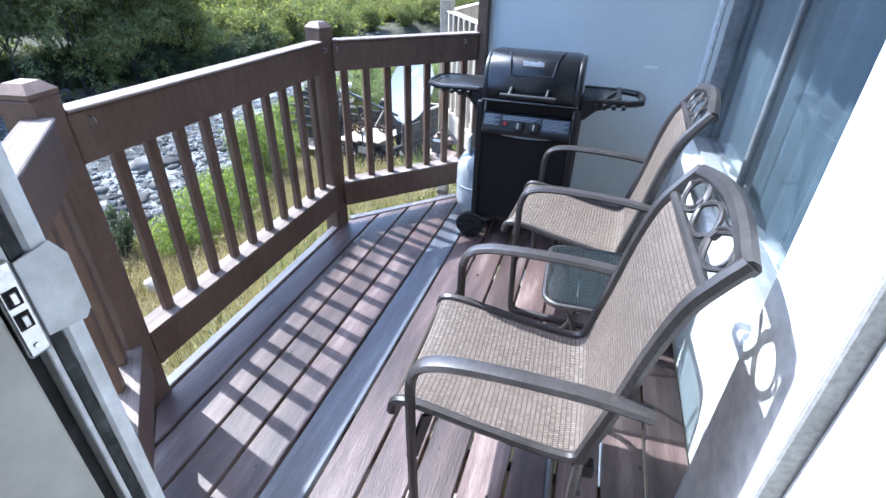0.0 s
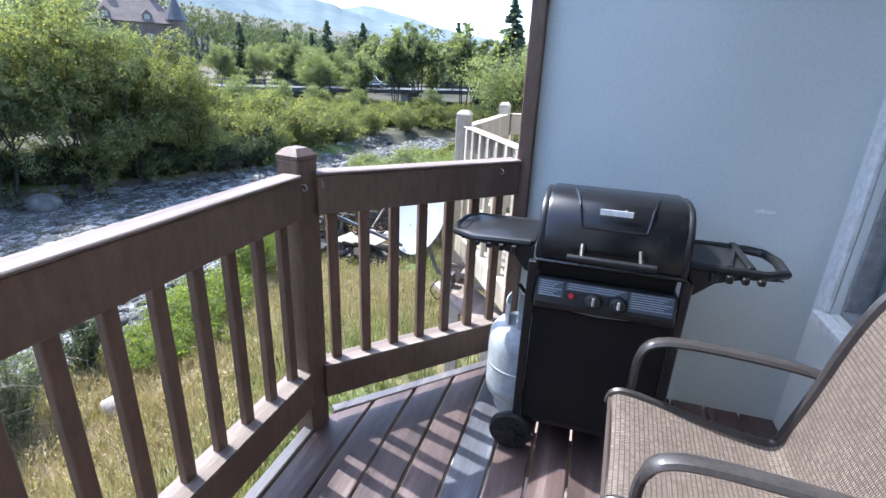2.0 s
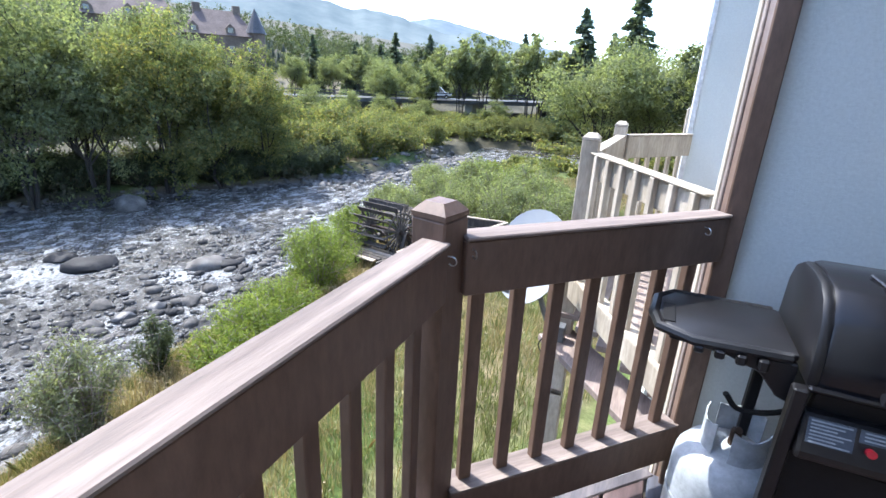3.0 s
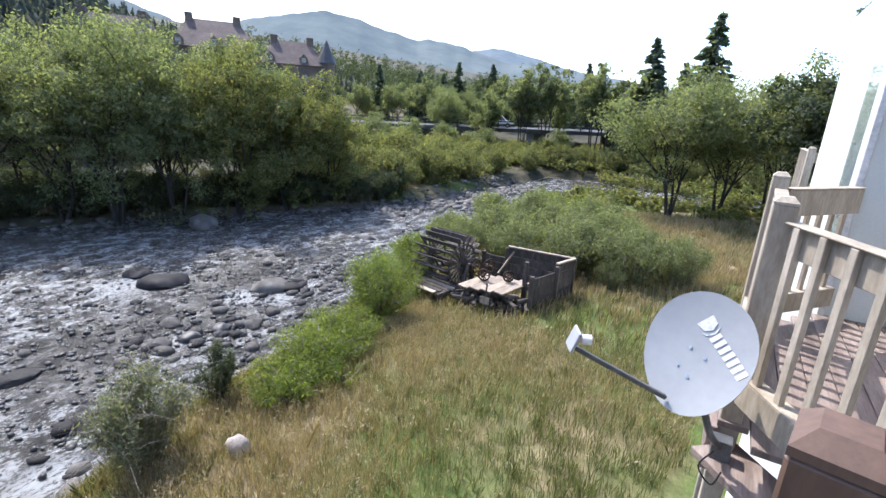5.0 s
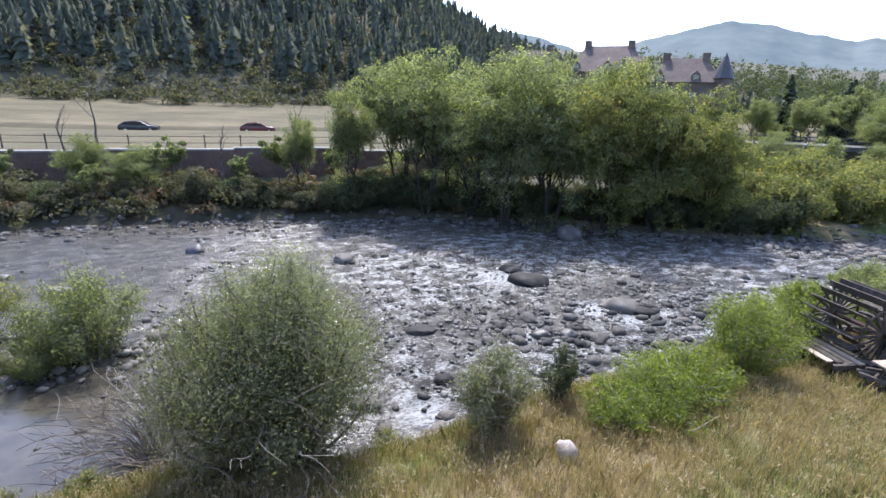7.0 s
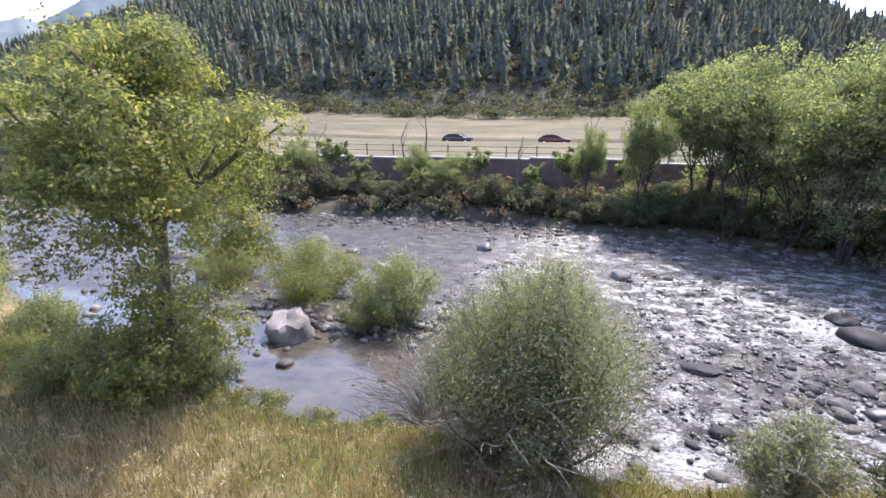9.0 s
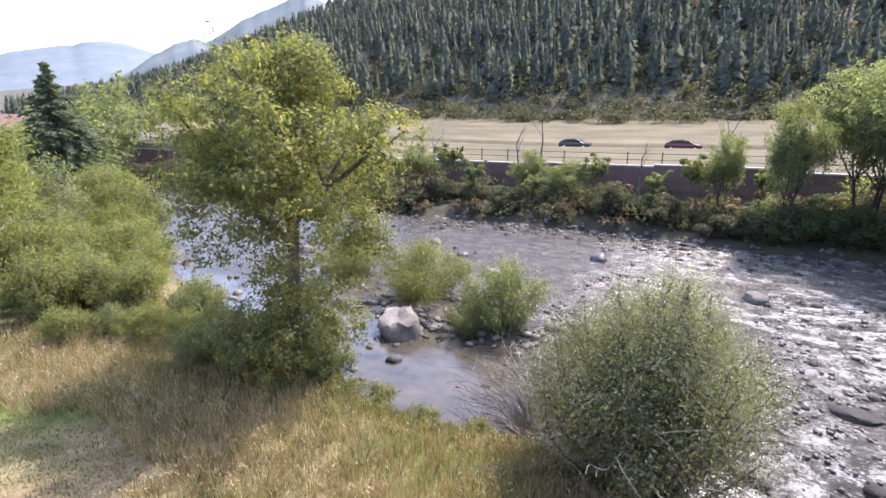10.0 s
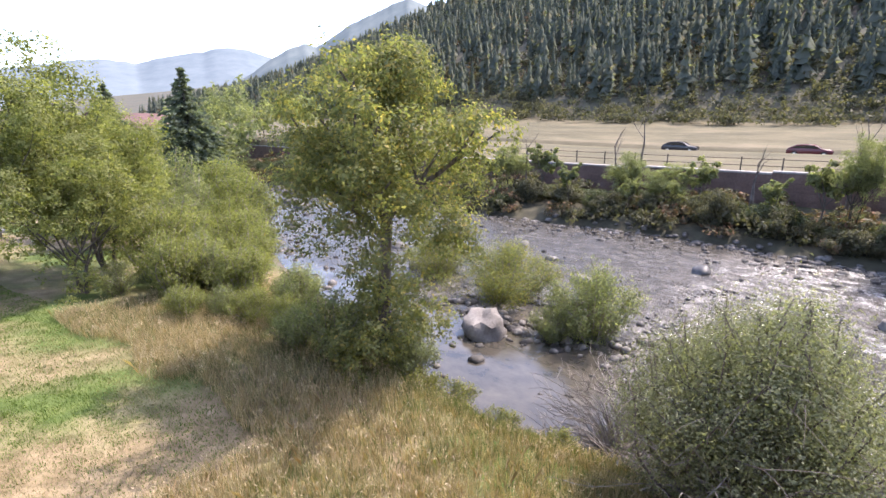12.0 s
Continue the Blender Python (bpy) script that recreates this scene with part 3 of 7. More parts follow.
far_ridge("backdrop_ridge_1", 900, 15, 82, [(24, 8.2, 15), (46, 8.6, 19), (57, 6.6, 15), (68, 4.8, 12)], FARHILL, "wooded mountain across the valley, coloured with blue haze", 31)
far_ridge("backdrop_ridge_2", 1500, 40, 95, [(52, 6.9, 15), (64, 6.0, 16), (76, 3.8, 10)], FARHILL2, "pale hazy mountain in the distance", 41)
far_ridge("backdrop_ridge_3", 1100, -84, -25, [(-43, 12.3, 14), (-54, 8.0, 8)], FARHILL, "mountain shoulder behind the wooded hill, coloured with blue haze", 51)
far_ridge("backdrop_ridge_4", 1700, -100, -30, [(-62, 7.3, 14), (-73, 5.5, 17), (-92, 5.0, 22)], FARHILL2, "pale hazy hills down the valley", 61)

# ---- building and deck ----
DECK_OUT = -1.56


def slab(name, a, b, material, label, category, bevel=0.0):
    return tagged(part(name, MB().box(a, b).bm(bevel), material), label, category, kind="structure")


def setting(name, label, category):
    return thing(name, label, category, kind="structure")


# facade with its window opening: pieces butt around it
WIN = (0.80, 3.00, 0.575, 2.08)
fac = setting("wall_east", "light grey stucco house wall with a window", "wall")
part("wall_below", MB().box((0.26, -0.1, -4.6), (0.44, 3.14, WIN[2])).bm(), STUCCO, fac)
part("wall_above", MB().box((0.26, -0.1, WIN[3]), (0.44, 3.14, 2.62)).bm(), STUCCO, fac)
part("wall_near", MB().box((0.26, -0.1, WIN[2]), (0.44, WIN[0], WIN[3])).bm(), STUCCO, fac)
part("wall_far", MB().box((0.26, WIN[1], WIN[2]), (0.44, 3.14, WIN[3])).bm(), STUCCO, fac)
win = setting("window_1", "large sliding window with grey frame and white sill", "window")
part("pane", MB().box((0.325, WIN[0] + 0.024, WIN[2] + 0.024), (0.331, 2.128, WIN[3] - 0.024)).bm(), WINDOW, win)
part("pane", MB().box((0.345, 2.152, WIN[2] + 0.024), (0.351, WIN[1] - 0.024, WIN[3] - 0.024)).bm(), WINDOW, win)
FW = 0.024
for nm, a, b in (("frame_bottom", (0.285, WIN[0], WIN[2]), (0.365, WIN[1], WIN[2] + FW)), ("frame_top", (0.285, WIN[0], WIN[3] - FW), (0.365, WIN[1], WIN[3])),
                 ("frame_side", (0.285, WIN[0], WIN[2] + FW), (0.365, WIN[0] + FW, WIN[3] - FW)), ("frame_side", (0.285, WIN[1] - FW, WIN[2] + FW), (0.365, WIN[1], WIN[3] - FW)),
                 ("mullion", (0.312, 2.128, WIN[2] + FW), (0.36, 2.152, WIN[3] - FW))):
    part(nm, MB().box(a, b).bm(0.004), GREYTRIM, win)
part("window_sill", MB().box((0.215, WIN[0] - 0.06, WIN[2] - 0.05), (0.284, WIN[1] + 0.04, WIN[2] - 0.004)).bm(0.006), FRAMEWHITE, win, "white painted sill")
part("trim_side", MB().box((0.238, WIN[1] + 0.002, WIN[2]), (0.258, WIN[1] + 0.07, WIN[3])).bm(0.004), FRAMEWHITE, win)
cur = thing("curtain", "slate blue closed curtain behind the window glass", "curtain", (0.375, 0, 0))
fold = [(0.012 * math.sin(k * 1.15) + 0.02, 0.78 + k * 0.03) for k in range(76)]
for o in win.children:
    if o.name.startswith("pane"):
        o.visible_shadow = False
cm = MB()
for k in range(75):
    i = len(cm.v)
    (xa, ya), (xb, yb) = fold[k], fold[k + 1]
    cm.v += [Vector((xa, ya, 0.52)), Vector((xb, yb, 0.52)), Vector((xb, yb, 2.1)), Vector((xa, ya, 2.1))]
    cm.f.append([i, i + 1, i + 2, i + 3])
part("cloth", cm.bm(), SLATE, cur, smooth=True)

slab("wall_north", (-0.885, 3.14, -0.3), (0.44, 3.40, 2.62), STUCCO, "grey stucco privacy wall between two balconies", "wall")
tw = setting("trim_wall_end", "brown and worn beige boards at the privacy wall's end", "trim")
part("board", MB().box((-0.945, 3.09, -0.3), (-0.887, 3.205, 2.62)).bm(0.004), BROWN, tw)
part("batten", MB().box((-0.952, 3.208, -0.3), (-0.887, 3.265, 2.62)).bm(0.003), WORN, tw, "worn pinkish batten")
part("board", MB().box((-0.930, 3.268, -0.3), (-0.887, 3.340, 2.62)).bm(0.003), BROWN, tw)
part("batten", MB().box((-0.950, 3.343, -0.3), (-0.887, 3.418, 2.62)).bm(0.003), BEIGE, tw, "weathered beige batten")
part("end_panel", MB().box((-0.900, 3.421, -0.3), (-0.62, 3.53, 2.62)).bm(0.003), STUCCO, tw, "white painted end panel")
sc = thing("wall_scuff", "small white scuff on the grey stucco", "mark", (0.01, 3.138, 0.895))
part("scuff", MB().prism([(-0.035, -0.006), (-0.01, -0.009), (0.02, -0.007), (0.036, -0.004), (0.03, 0.005), (0.0, 0.007), (-0.03, 0.006)], "y", -0.001, 0.001).bm(), LOGOWHITE, sc)

# end wall with the door opening
DOOR = (-0.622, 0.20)
sw = setting("wall_south", "light stucco end wall with a doorway", "wall")
part("wall_left", MB().box((-0.94, 0.24, -0.3), (DOOR[0] - 0.05, 0.395, 2.62)).bm(), STUCCO, sw)
part("wall_over", MB().box((DOOR[0] - 0.05, 0.24, 2.09), (0.258, 0.395, 2.62)).bm(), STUCCO, sw)
dr = setting("door_1", "white door frame with strike plate and worn black weather strip", "door frame")
JX = DOOR[0] + 0.012
part("jamb_outer", MB().box((DOOR[0] - 0.048, 0.403, 0), (JX + 0.002, 0.4195, 2.05)).bm(0.003), FRAMEWHITE, dr)
fz = random.Random(31)
edge = [(0.392, 0.0), (0.392, 2.05)] + [(0.4015 + fz.uniform(-0.0022, 0.0012), 2.05 - k * 0.008) for k in range(257)]
part("weather_strip", MB().prism(edge, "x", DOOR[0] - 0.04, JX + 0.0005).bm(), FUZZ, dr, "frayed grey-black weather strip")
part("jamb_rebate", MB().box((DOOR[0] - 0.048, 0.3865, 0), (JX, 0.3918, 2.05)).bm(0.001), FRAMEWHITE, dr)
part("gap", MB().box((DOOR[0] - 0.048, 0.3722, 0), (JX - 0.012, 0.3863, 2.05)).bm(), RUBBER, dr, "dark gap in the rebate")
part("jamb_inner", MB().box((DOOR[0] - 0.048, 0.12, 0), (JX + 0.002, 0.372, 2.05)).bm(0.003), CREAM, dr)
part("jamb_hinge_side", MB().box((DOOR[1], 0.24, 0), (0.256, 0.395, 2.05)).bm(0.004), FRAMEWHITE, dr)
part("head", MB().box((DOOR[0] - 0.048, 0.24, 2.052), (0.256, 0.395, 2.088)).bm(0.004), FRAMEWHITE, dr)
sp = part("strike_plate", MB().box((JX + 0.0006, 0.3735, 1.112), (JX + 0.003, 0.3905, 1.192)).bm(0.002), STEEL, dr, "steel strike plate with two holes")
part("strike_lip", MB().prism([(0.3908, 1.122), (0.421, 1.117), (0.427, 1.124), (0.427, 1.176), (0.418, 1.192), (0.3908, 1.188)], "x", JX + 0.0022, JX + 0.0042).bm(0.0006), FRAMEWHITE, sp, "painted lip of the strike plate")
for z in (1.137, 1.157):
    part("latch_hole", MB().box((JX + 0.0031, 0.3765, z), (JX + 0.0038, 0.3865, z + 0.014)).bm(), RUBBER, sp)
    part("catch", MB().box((JX + 0.0039, 0.379, z + 0.002), (JX + 0.0055, 0.384, z + 0.012)).bm(0.0008), STEEL, sp)
for z in (1.121, 1.184):
    part("screw", MB().tube([(JX + 0.003, 0.381, z), (JX + 0.0042, 0.381, z)], 0.0022, 8).bm(), STEEL, sp)

leafd = thing("open_door", "white outward-opening door swung back against the wall", "door", (0.215, 0.40, 0), rz=90)
part("stile_hinge", MB().box((0.0, 0.0, 0.02), (0.12, 0.04, 2.03)).bm(0.004), WHITE, leafd)
part("stile_lock", MB().box((0.50, 0.0, 0.02), (0.775, 0.052, 2.03)).bm(0.004), WHITE, leafd)
part("rail_bottom", MB().box((0.121, 0.0, 0.02), (0.484, 0.04, 0.27)).bm(0.003), WHITE, leafd)
part("rail_top", MB().box((0.121, 0.0, 1.9), (0.484, 0.04, 2.03)).bm(0.003), WHITE, leafd)
part("panel", MB().box((0.121, 0.004, 0.271), (0.484, 0.014, 1.899)).bm(), WHITE, leafd)
# step face turned from the sun, coloured grey as shade
part("bead", MB().box((0.486, 0.002, 0.03), (0.4985, 0.050, 2.02)).bm(0.004), BEADSHADE, leafd, "rough door edge with its shade painted in grey")
# roof overhang, floor slab below, room behind the doorway
slab("ceiling", (-0.62, 0.10, 2.622), (0.9, 3.5, 2.80), STUCCO, "plain stucco soffit above the balcony", "ceiling")
slab("wall_room_back", (-1.8, -2.6, -0.02), (1.6, -2.5, 2.6), CREAM, "plain cream room wall", "wall")
slab("wall_room_left", (-1.9, -2.5, -0.02), (-1.8, 0.24, 2.6), CREAM, "plain cream room wall", "wall")
slab("wall_room_right", (1.5, -2.5, -0.02), (1.6, 3.14, 2.6), CREAM, "plain cream room wall", "wall")
slab("wall_room_front", (-1.8, 0.20, -0.02), (-0.96, 0.238, 2.6), CREAM, "plain cream room wall", "wall")
slab("wall_room_north", (0.46, 3.0, -0.02), (1.49, 3.1, 2.6), CREAM, "plain cream room wall", "wall")
slab("floor_room", (-1.8, -2.5, -0.12), (1.5, 0.2, -0.025), PALEWOOD, "plain wooden room floor", "floor")
slab("floor_room_side", (0.46, 0.22, -0.12), (1.5, 3.0, -0.025), PALEWOOD, "plain wooden room floor", "floor")
slab("ceiling_room", (-1.9, -2.6, 2.605), (1.6, 0.05, 2.7), CREAM, "plain white room ceiling", "ceiling")
slab("ceiling_room_side", (0.92, 0.06, 2.605), (1.6, 3.1, 2.7), CREAM, "plain white room ceiling", "ceiling")
slab("wall_house_lower", (0.46, -14, -4.8), (9, 20, -0.15), STUCCO, "lower storey of the stucco house", "wall")
slab("wall_house_upper", (1.7, -14, -0.14), (9, 20, 5.6), STUCCO, "upper storey of the stucco house", "wall")
slab("threshold", (DOOR[0] - 0.04, 0.235, -0.02), (0.25, 0.42, 0.012), STEEL, "metal door threshold", "threshold", 0.004)

# added slab, out of view, that keeps lit ground from showing through the gaps
slab("floor_deck_below", (-1.25, 0.45, -2.85), (0.25, 3.08, -2.78), BEIGEDECK, "unseen slab added under the deck to darken the board gaps", "deck", 0.004)

# deck: boards along the wall, an edge board around
XL, XR, Y0, Y1 = DECK_OUT + 0.06, 0.255, 0.42, 3.13


def deck_span(x):
    """Where a board at x begins and ends: the outer corners are cut off."""
    cut = max(0.0, (-0.98 - x)) * 1.12
    return Y0 + cut, Y1 - cut


deck = setting("floor_deck", "brown stained wooden deck boards with worn grey patches", "deck")
BW = 0.138
x = XR
rng = random.Random(4)
while x - BW > XL - 0.05:
    a, b = x - BW + 0.005, x - 0.005
    ya, yb = deck_span(a)
    yc, yd = deck_span(b)
    m = MB()
    m.v = [Vector(p) for p in ((a, ya, -0.035), (b, yc, -0.035), (b, yd, -0.035), (a, yb, -0.035), (a, ya, 0), (b, yc, 0), (b, yd, 0), (a, yb, 0))]
    m.f = [[0, 3, 2, 1], [4, 5, 6, 7], [0, 1, 5, 4], [1, 2, 6, 5], [2, 3, 7, 6], [3, 0, 4, 7]]
    blue = a < -0.98 < b
    ob = part("board", m.bm(0.004), DECKGREY if blue else DECK, deck, "board worn to blue-grey" if blue else "")
    ob.location.z = rng.uniform(-0.002, 0.0015)
    x -= BW
XB = x


def edge_board(p, q, w=0.045):
    p, q = Vector(p), Vector(q)
    d = (q - p).normalized()
    s = Vector((-d.y, d.x, 0)) * w
    m = MB()
    m.v = [p, q, q + s, p + s] + [v + Vector((0, 0, 0.075)) for v in (p, q, q + s, p + s)]
    m.f = [[0, 3, 2, 1], [4, 5, 6, 7], [0, 1, 5, 4], [1, 2, 6, 5], [2, 3, 7, 6], [3, 0, 4, 7]]
    return m


e1a, e1b = deck_span(XB)
part("edge_board", edge_board((XB - 0.004, e1a, -0.07), (XB - 0.004, e1b, -0.07)).bm(0.004), DECKEDGE, deck)
part("edge_board", edge_board((XB + 0.02, e1b + 0.025, -0.07), (-0.96, 3.12, -0.07)).bm(0.004), DECKEDGE, deck)
part("edge_board", edge_board((-0.96, 0.425, -0.07), (XB + 0.02, e1a - 0.025, -0.07)).bm(0.004), DECKEDGE, deck)
for k, y in enumerate((0.7, 1.2, 1.7, 2.2, 2.7)):
    part("joist", MB().box((XB + (0.45 if k in (0, 4) else 0.03), y, -0.24), (0.25, y + 0.04, -0.037)).bm(), BROWN, deck)
part("rim_joist", MB().box((XB - 0.045, e1a, -0.27), (XB - 0.008, e1b, -0.075)).bm(0.003), BROWN, deck)
knots = random.Random(8)
kn = MB()
for k in range(17):
    kx, ky = knots.uniform(-1.4, 0.1), knots.uniform(0.9, 2.9)
    i = len(kn.v)
    r = knots.uniform(0.003, 0.0085)
    kn.v += [Vector((kx + r * math.cos(a * 1.047), ky + 1.5 * r * math.sin(a * 1.047), 0.0022)) for a in range(6)]
    kn.f.append([i + j for j in range(6)])
tagged(part("knot", kn.bm(), KNOT, deck), kind="stuff")


# ---- railings ----
def post(parent, x, y, zlo, paint, top_paint, top=1.093, rz=0.0):
    w = 0.047
    m = MB().prism([(-w, -w), (w, -w), (w, w), (-w, w)], "z", zlo, top - 0.035)
    p = part("post", m.bm(0.005), paint, parent)
    p.location = (x, y, 0)
    p.rotation_euler.z = rz
    c = MB()
    zs = top - 0.0345
    c.v = [Vector(v) for v in ((-w, -w, zs), (w, -w, zs), (w, w, zs), (-w, w, zs), (-w, -w, zs + 0.012), (w, -w, zs + 0.012), (w, w, zs + 0.012), (-w, w, zs + 0.012),
                               (-0.026, -0.026, top), (0.026, -0.026, top), (0.026, 0.026, top), (-0.026, 0.026, top))]
    c.f = [[0, 3, 2, 1], [0, 1, 5, 4], [1, 2, 6, 5], [2, 3, 7, 6], [3, 0, 4, 7], [4, 5, 9, 8], [5, 6, 10, 9], [6, 7, 11, 10], [7, 4, 8, 11], [8, 9, 10, 11]]
    part("post_cap", c.bm(), top_paint, p)
    return p


def span(parent, p, q, count, paint, top_paint, first_at=None, pitch=0.0):
    """One rail field from p to q: cap, broad top board, balusters, bottom rail."""
    p, q = Vector((*p, 0)), Vector((*q, 0))
    L = (q - p).length
    ang = math.atan2(q.y - p.y, q.x - p.x)
    M = Matrix.Translation(p) @ Matrix.Rotation(ang, 4, "Z")

    def put(name, a, b, mat_, bev=0.003):
        ob = part(name, MB().box(a, b).bm(bev), mat_, parent)
        ob.matrix_basis = M
        return ob

    put("top_board", (0, -0.045, 0.868 if first_at or count == 7 else 0.83), (L, -0.006, 1.003), paint)
    cap = MB().prism([(-0.05, 0.0), (0.022, 0.0), (0.022, 0.010), (-0.05, 0.010)], "x", 0, L)
    ob = part("rail_cap", cap.bm(0.003), top_paint, parent, "worn bare wood along the rail's top")
    ob.matrix_basis = Matrix.Translation((0, 0, 1.0045)) @ M
    put("bottom_rail", (0, -0.045, 0.125), (L, 0.040, 0.262), paint)
    bt = part("bottom_rail_top", MB().box((0, -0.044, 0.2635), (L, 0.039, 0.268)).bm(), top_paint, parent)
    bt.matrix_basis = M
    first = None
    for k in range(count):
        xk = L * (k + 0.5) / count if first_at is None else first_at + pitch * k
        if first is None:
            first = part("baluster", MB().box((-0.019, -0.005, 0.2), (0.019, 0.021, 1.003)).bm(0.003), paint, parent)
            me = first.data
            ob = first
        else:
            ob = new("baluster", me)
            ob.parent = parent
        ob.matrix_basis = M @ Matrix.Translation((xk, 0, 0))


RX = -1.575
rail = thing("railing", "dark brown painted wooden balcony railing with square posts", "railing")
P0, P1 = (RX, 1.06), (RX, 2.455)
W0, W1 = (-0.945, 0.40), (-0.945, 3.13)
post(rail, *P0, -0.30, BROWN, BROWN, rz=0.2)
post(rail, *P1, -0.30, BROWN, BROWN, rz=-0.2)


def between(a, b, trim):
    a, b = Vector(a), Vector(b)
    d = (b - a).normalized() * trim
    return tuple(a + d), tuple(b - d)


A, B = between(P0, P1, 0.048)
span(rail, A, B, 10, BROWN, WORN, 0.137, 0.123)
A, B = between(P1, W1, 0.05)
span(rail, A, (B[0] + 0.02, B[1] + 0.02), 7, BROWN, WORN)
A, B = between(P0, W0, 0.05)
span(rail, (B[0] + 0.02, B[1] - 0.02), A, 7, BROWN, WORN)


def cup_hook(x, y, z, rz):
    h = thing("cup_hook", "small white screw-in cup hook on the rail", "hook", (x, y, z), "cup hooks along the railing", rz=rz)
    pts = [(0, 0, 0), (0.012, 0, 0)] + [(0.012 + 0.010 * math.sin(a), 0, -0.010 + 0.010 * math.cos(a)) for a in [k * 0.5 for k in range(1, 9)]]
    part("wire", MB().tube(pts, 0.0018, 6).bm(), STEEL, h, smooth=True)


cup_hook(-1.529, 2.40, 0.985, 0)
cup_hook(-1.529, 1.16, 0.985, 0)
cup_hook(-1.500, 2.475, 0.985, -42)
cup_hook(-0.995, 3.005, 0.985, -42)

# neighbour's balcony, a mirrored unit in pale paint
MY = 3.39
nd = setting("floor_deck_neighbour", "weathered pale deck boards of the next balcony", "deck")
for k in range(13):
    xb = 0.25 - k * 0.14
    cut = max(0.0, -0.98 - (xb - 0.14)) * 1.12
    part("board", MB().box((xb - 0.137, 2 * MY - Y1 + cut, -0.035), (xb - 0.003, 2 * MY - Y0 - cut, 0)).bm(0.003), BEIGEDECK, nd)
part("rim_joist", MB().box((-1.6, 4.3, -0.29), (-1.56, 5.75, -0.04)).bm(0.003), BEIGEDECK, nd)
part("rim_joist", MB().beam((-1.56, 4.32, -0.165), (-0.95, 3.63, -0.165), 0.25, 0.04).bm(0.003), BEIGEDECK, nd)
part("beam", MB().box((-1.5, 6.0, -0.5), (0.25, 6.1, -0.3)).bm(0.003), BEIGE, nd)
nrail = thing("railing", "pale beige weathered wooden railing of the next balcony", "railing", (0, 0, -0.015))
Q1, Q0 = (-1.515, 4.375), (-1.465, 5.62)
V1, V0 = (-0.93, 3.42), (-0.93, 6.30)
post(nrail, *Q1, -0.6, BEIGE, BEIGE, 1.115)
post(nrail, *Q0, -0.6, BEIGE, BEIGE, 1.115)
A, B = between(Q1, Q0, 0.048)
span(nrail, A, B, 9, BEIGE, BEIGE)
A, B = between(Q1, V1, 0.05)
span(nrail, B, A, 7, BEIGE, BEIGE)
A, B = between(Q0, V0, 0.05)
span(nrail, A, B, 6, BEIGE, BEIGE)
# neighbour's end wall with its door
nw = setting("wall_neighbour", "light grey stucco end wall of the next balcony", "wall")
part("wall_left", MB().box((-0.93, 6.34, -0.3), (-0.63, 6.50, 2.62)).bm(), STUCCO, nw)
part("wall_over", MB().box((-0.63, 6.34, 2.1), (0.3, 6.50, 2.62)).bm(), STUCCO, nw)
part("wall_side", MB().box((0.27, 3.41, -0.3), (0.45, 6.33, 2.62)).bm(), STUCCO, nw)
part("corner_trim", MB().box((-0.975, 6.32, -0.3), (-0.932, 6.52, 2.62)).bm(0.004), FRAMEWHITE, nw)
ndoor = setting("door_2", "pale glazed balcony door with lever handle", "door")
part("jamb", MB().box((-0.629, 6.33, 0), (-0.575, 6.49, 2.09)).bm(0.004), FRAMEWHITE, ndoor)
part("stile", MB().box((-0.573, 6.38, 0.03), (-0.37, 6.42, 2.05)).bm(0.004), FRAMEWHITE, ndoor)
part("pane", MB().box((-0.368, 6.395, 0.25), (0.1, 6.405, 1.92)).bm(), CARGLASS, ndoor)
part("rail_bottom", MB().box((-0.368, 6.38, 0.03), (0.1, 6.42, 0.248)).bm(0.003), BEIGE, ndoor)
part("rail_top", MB().box((-0.368, 6.38, 1.922), (0.1, 6.42, 2.05)).bm(0.003), BEIGE, ndoor)
hd = part("door_handle", MB().box((-0.545, 6.368, 0.88), (-0.50, 6.379, 1.06)).bm(0.003), STEEL, ndoor, "brushed steel lever handle")
part("lever", MB().tube([(-0.522, 6.37, 1.0), (-0.522, 6.345, 1.0), (-0.465, 6.345, 1.0)], 0.009, 8).bm(), STEEL, hd, smooth=True)
# black sheet that stands in for the unlit room behind the pane
part("room_dark", MB().box((-0.62, 6.6, 0), (0.25, 6.64, 2.08)).bm(), CHAR, ndoor)
slab("wall_beyond", (-0.86, 6.53, -4.8), (0.44, 9.6, 2.62), STUCCO, "stucco wall of the next house section", "wall")
slab("ceiling_neighbour", (-0.62, 3.52, 2.622), (0.9, 6.6, 2.80), STUCCO, "plain stucco soffit above the next balcony", "ceiling")
nw3 = setting("window_2", "tall grey-framed side window in white trim", "window")
part("trim_side", MB().box((-0.885, 6.62, 0.3), (-0.862, 6.72, 2.3)).bm(0.004), FRAMEWHITE, nw3)
part("pane", MB().box((-0.875, 6.74, 0.4), (-0.865, 7.6, 2.2)).bm(), WINDOW, nw3)
# lower balcony's railing and the deck under it
lr = thing("railing", "pale beige railing of the lower balcony", "railing", (0, 0, -2.75))
A, B = between(Q1, V1, 0.05)
span(lr, B, A, 7, BEIGE, BEIGE)
A, B = between(Q1, Q0, 0.05)
span(lr, A, B, 9, BEIGE, BEIGE)
post(lr, *Q1, -2.0, BEIGE, BEIGE, 2.2)
post(lr, *Q0, -2.0, BEIGE, BEIGE, 2.2)
slab("floor_deck_lower", (-1.55, 3.5, -2.85), (0.25, 6.3, -2.78), BEIGEDECK, "weathered deck of the lower balcony", "deck", 0.004)
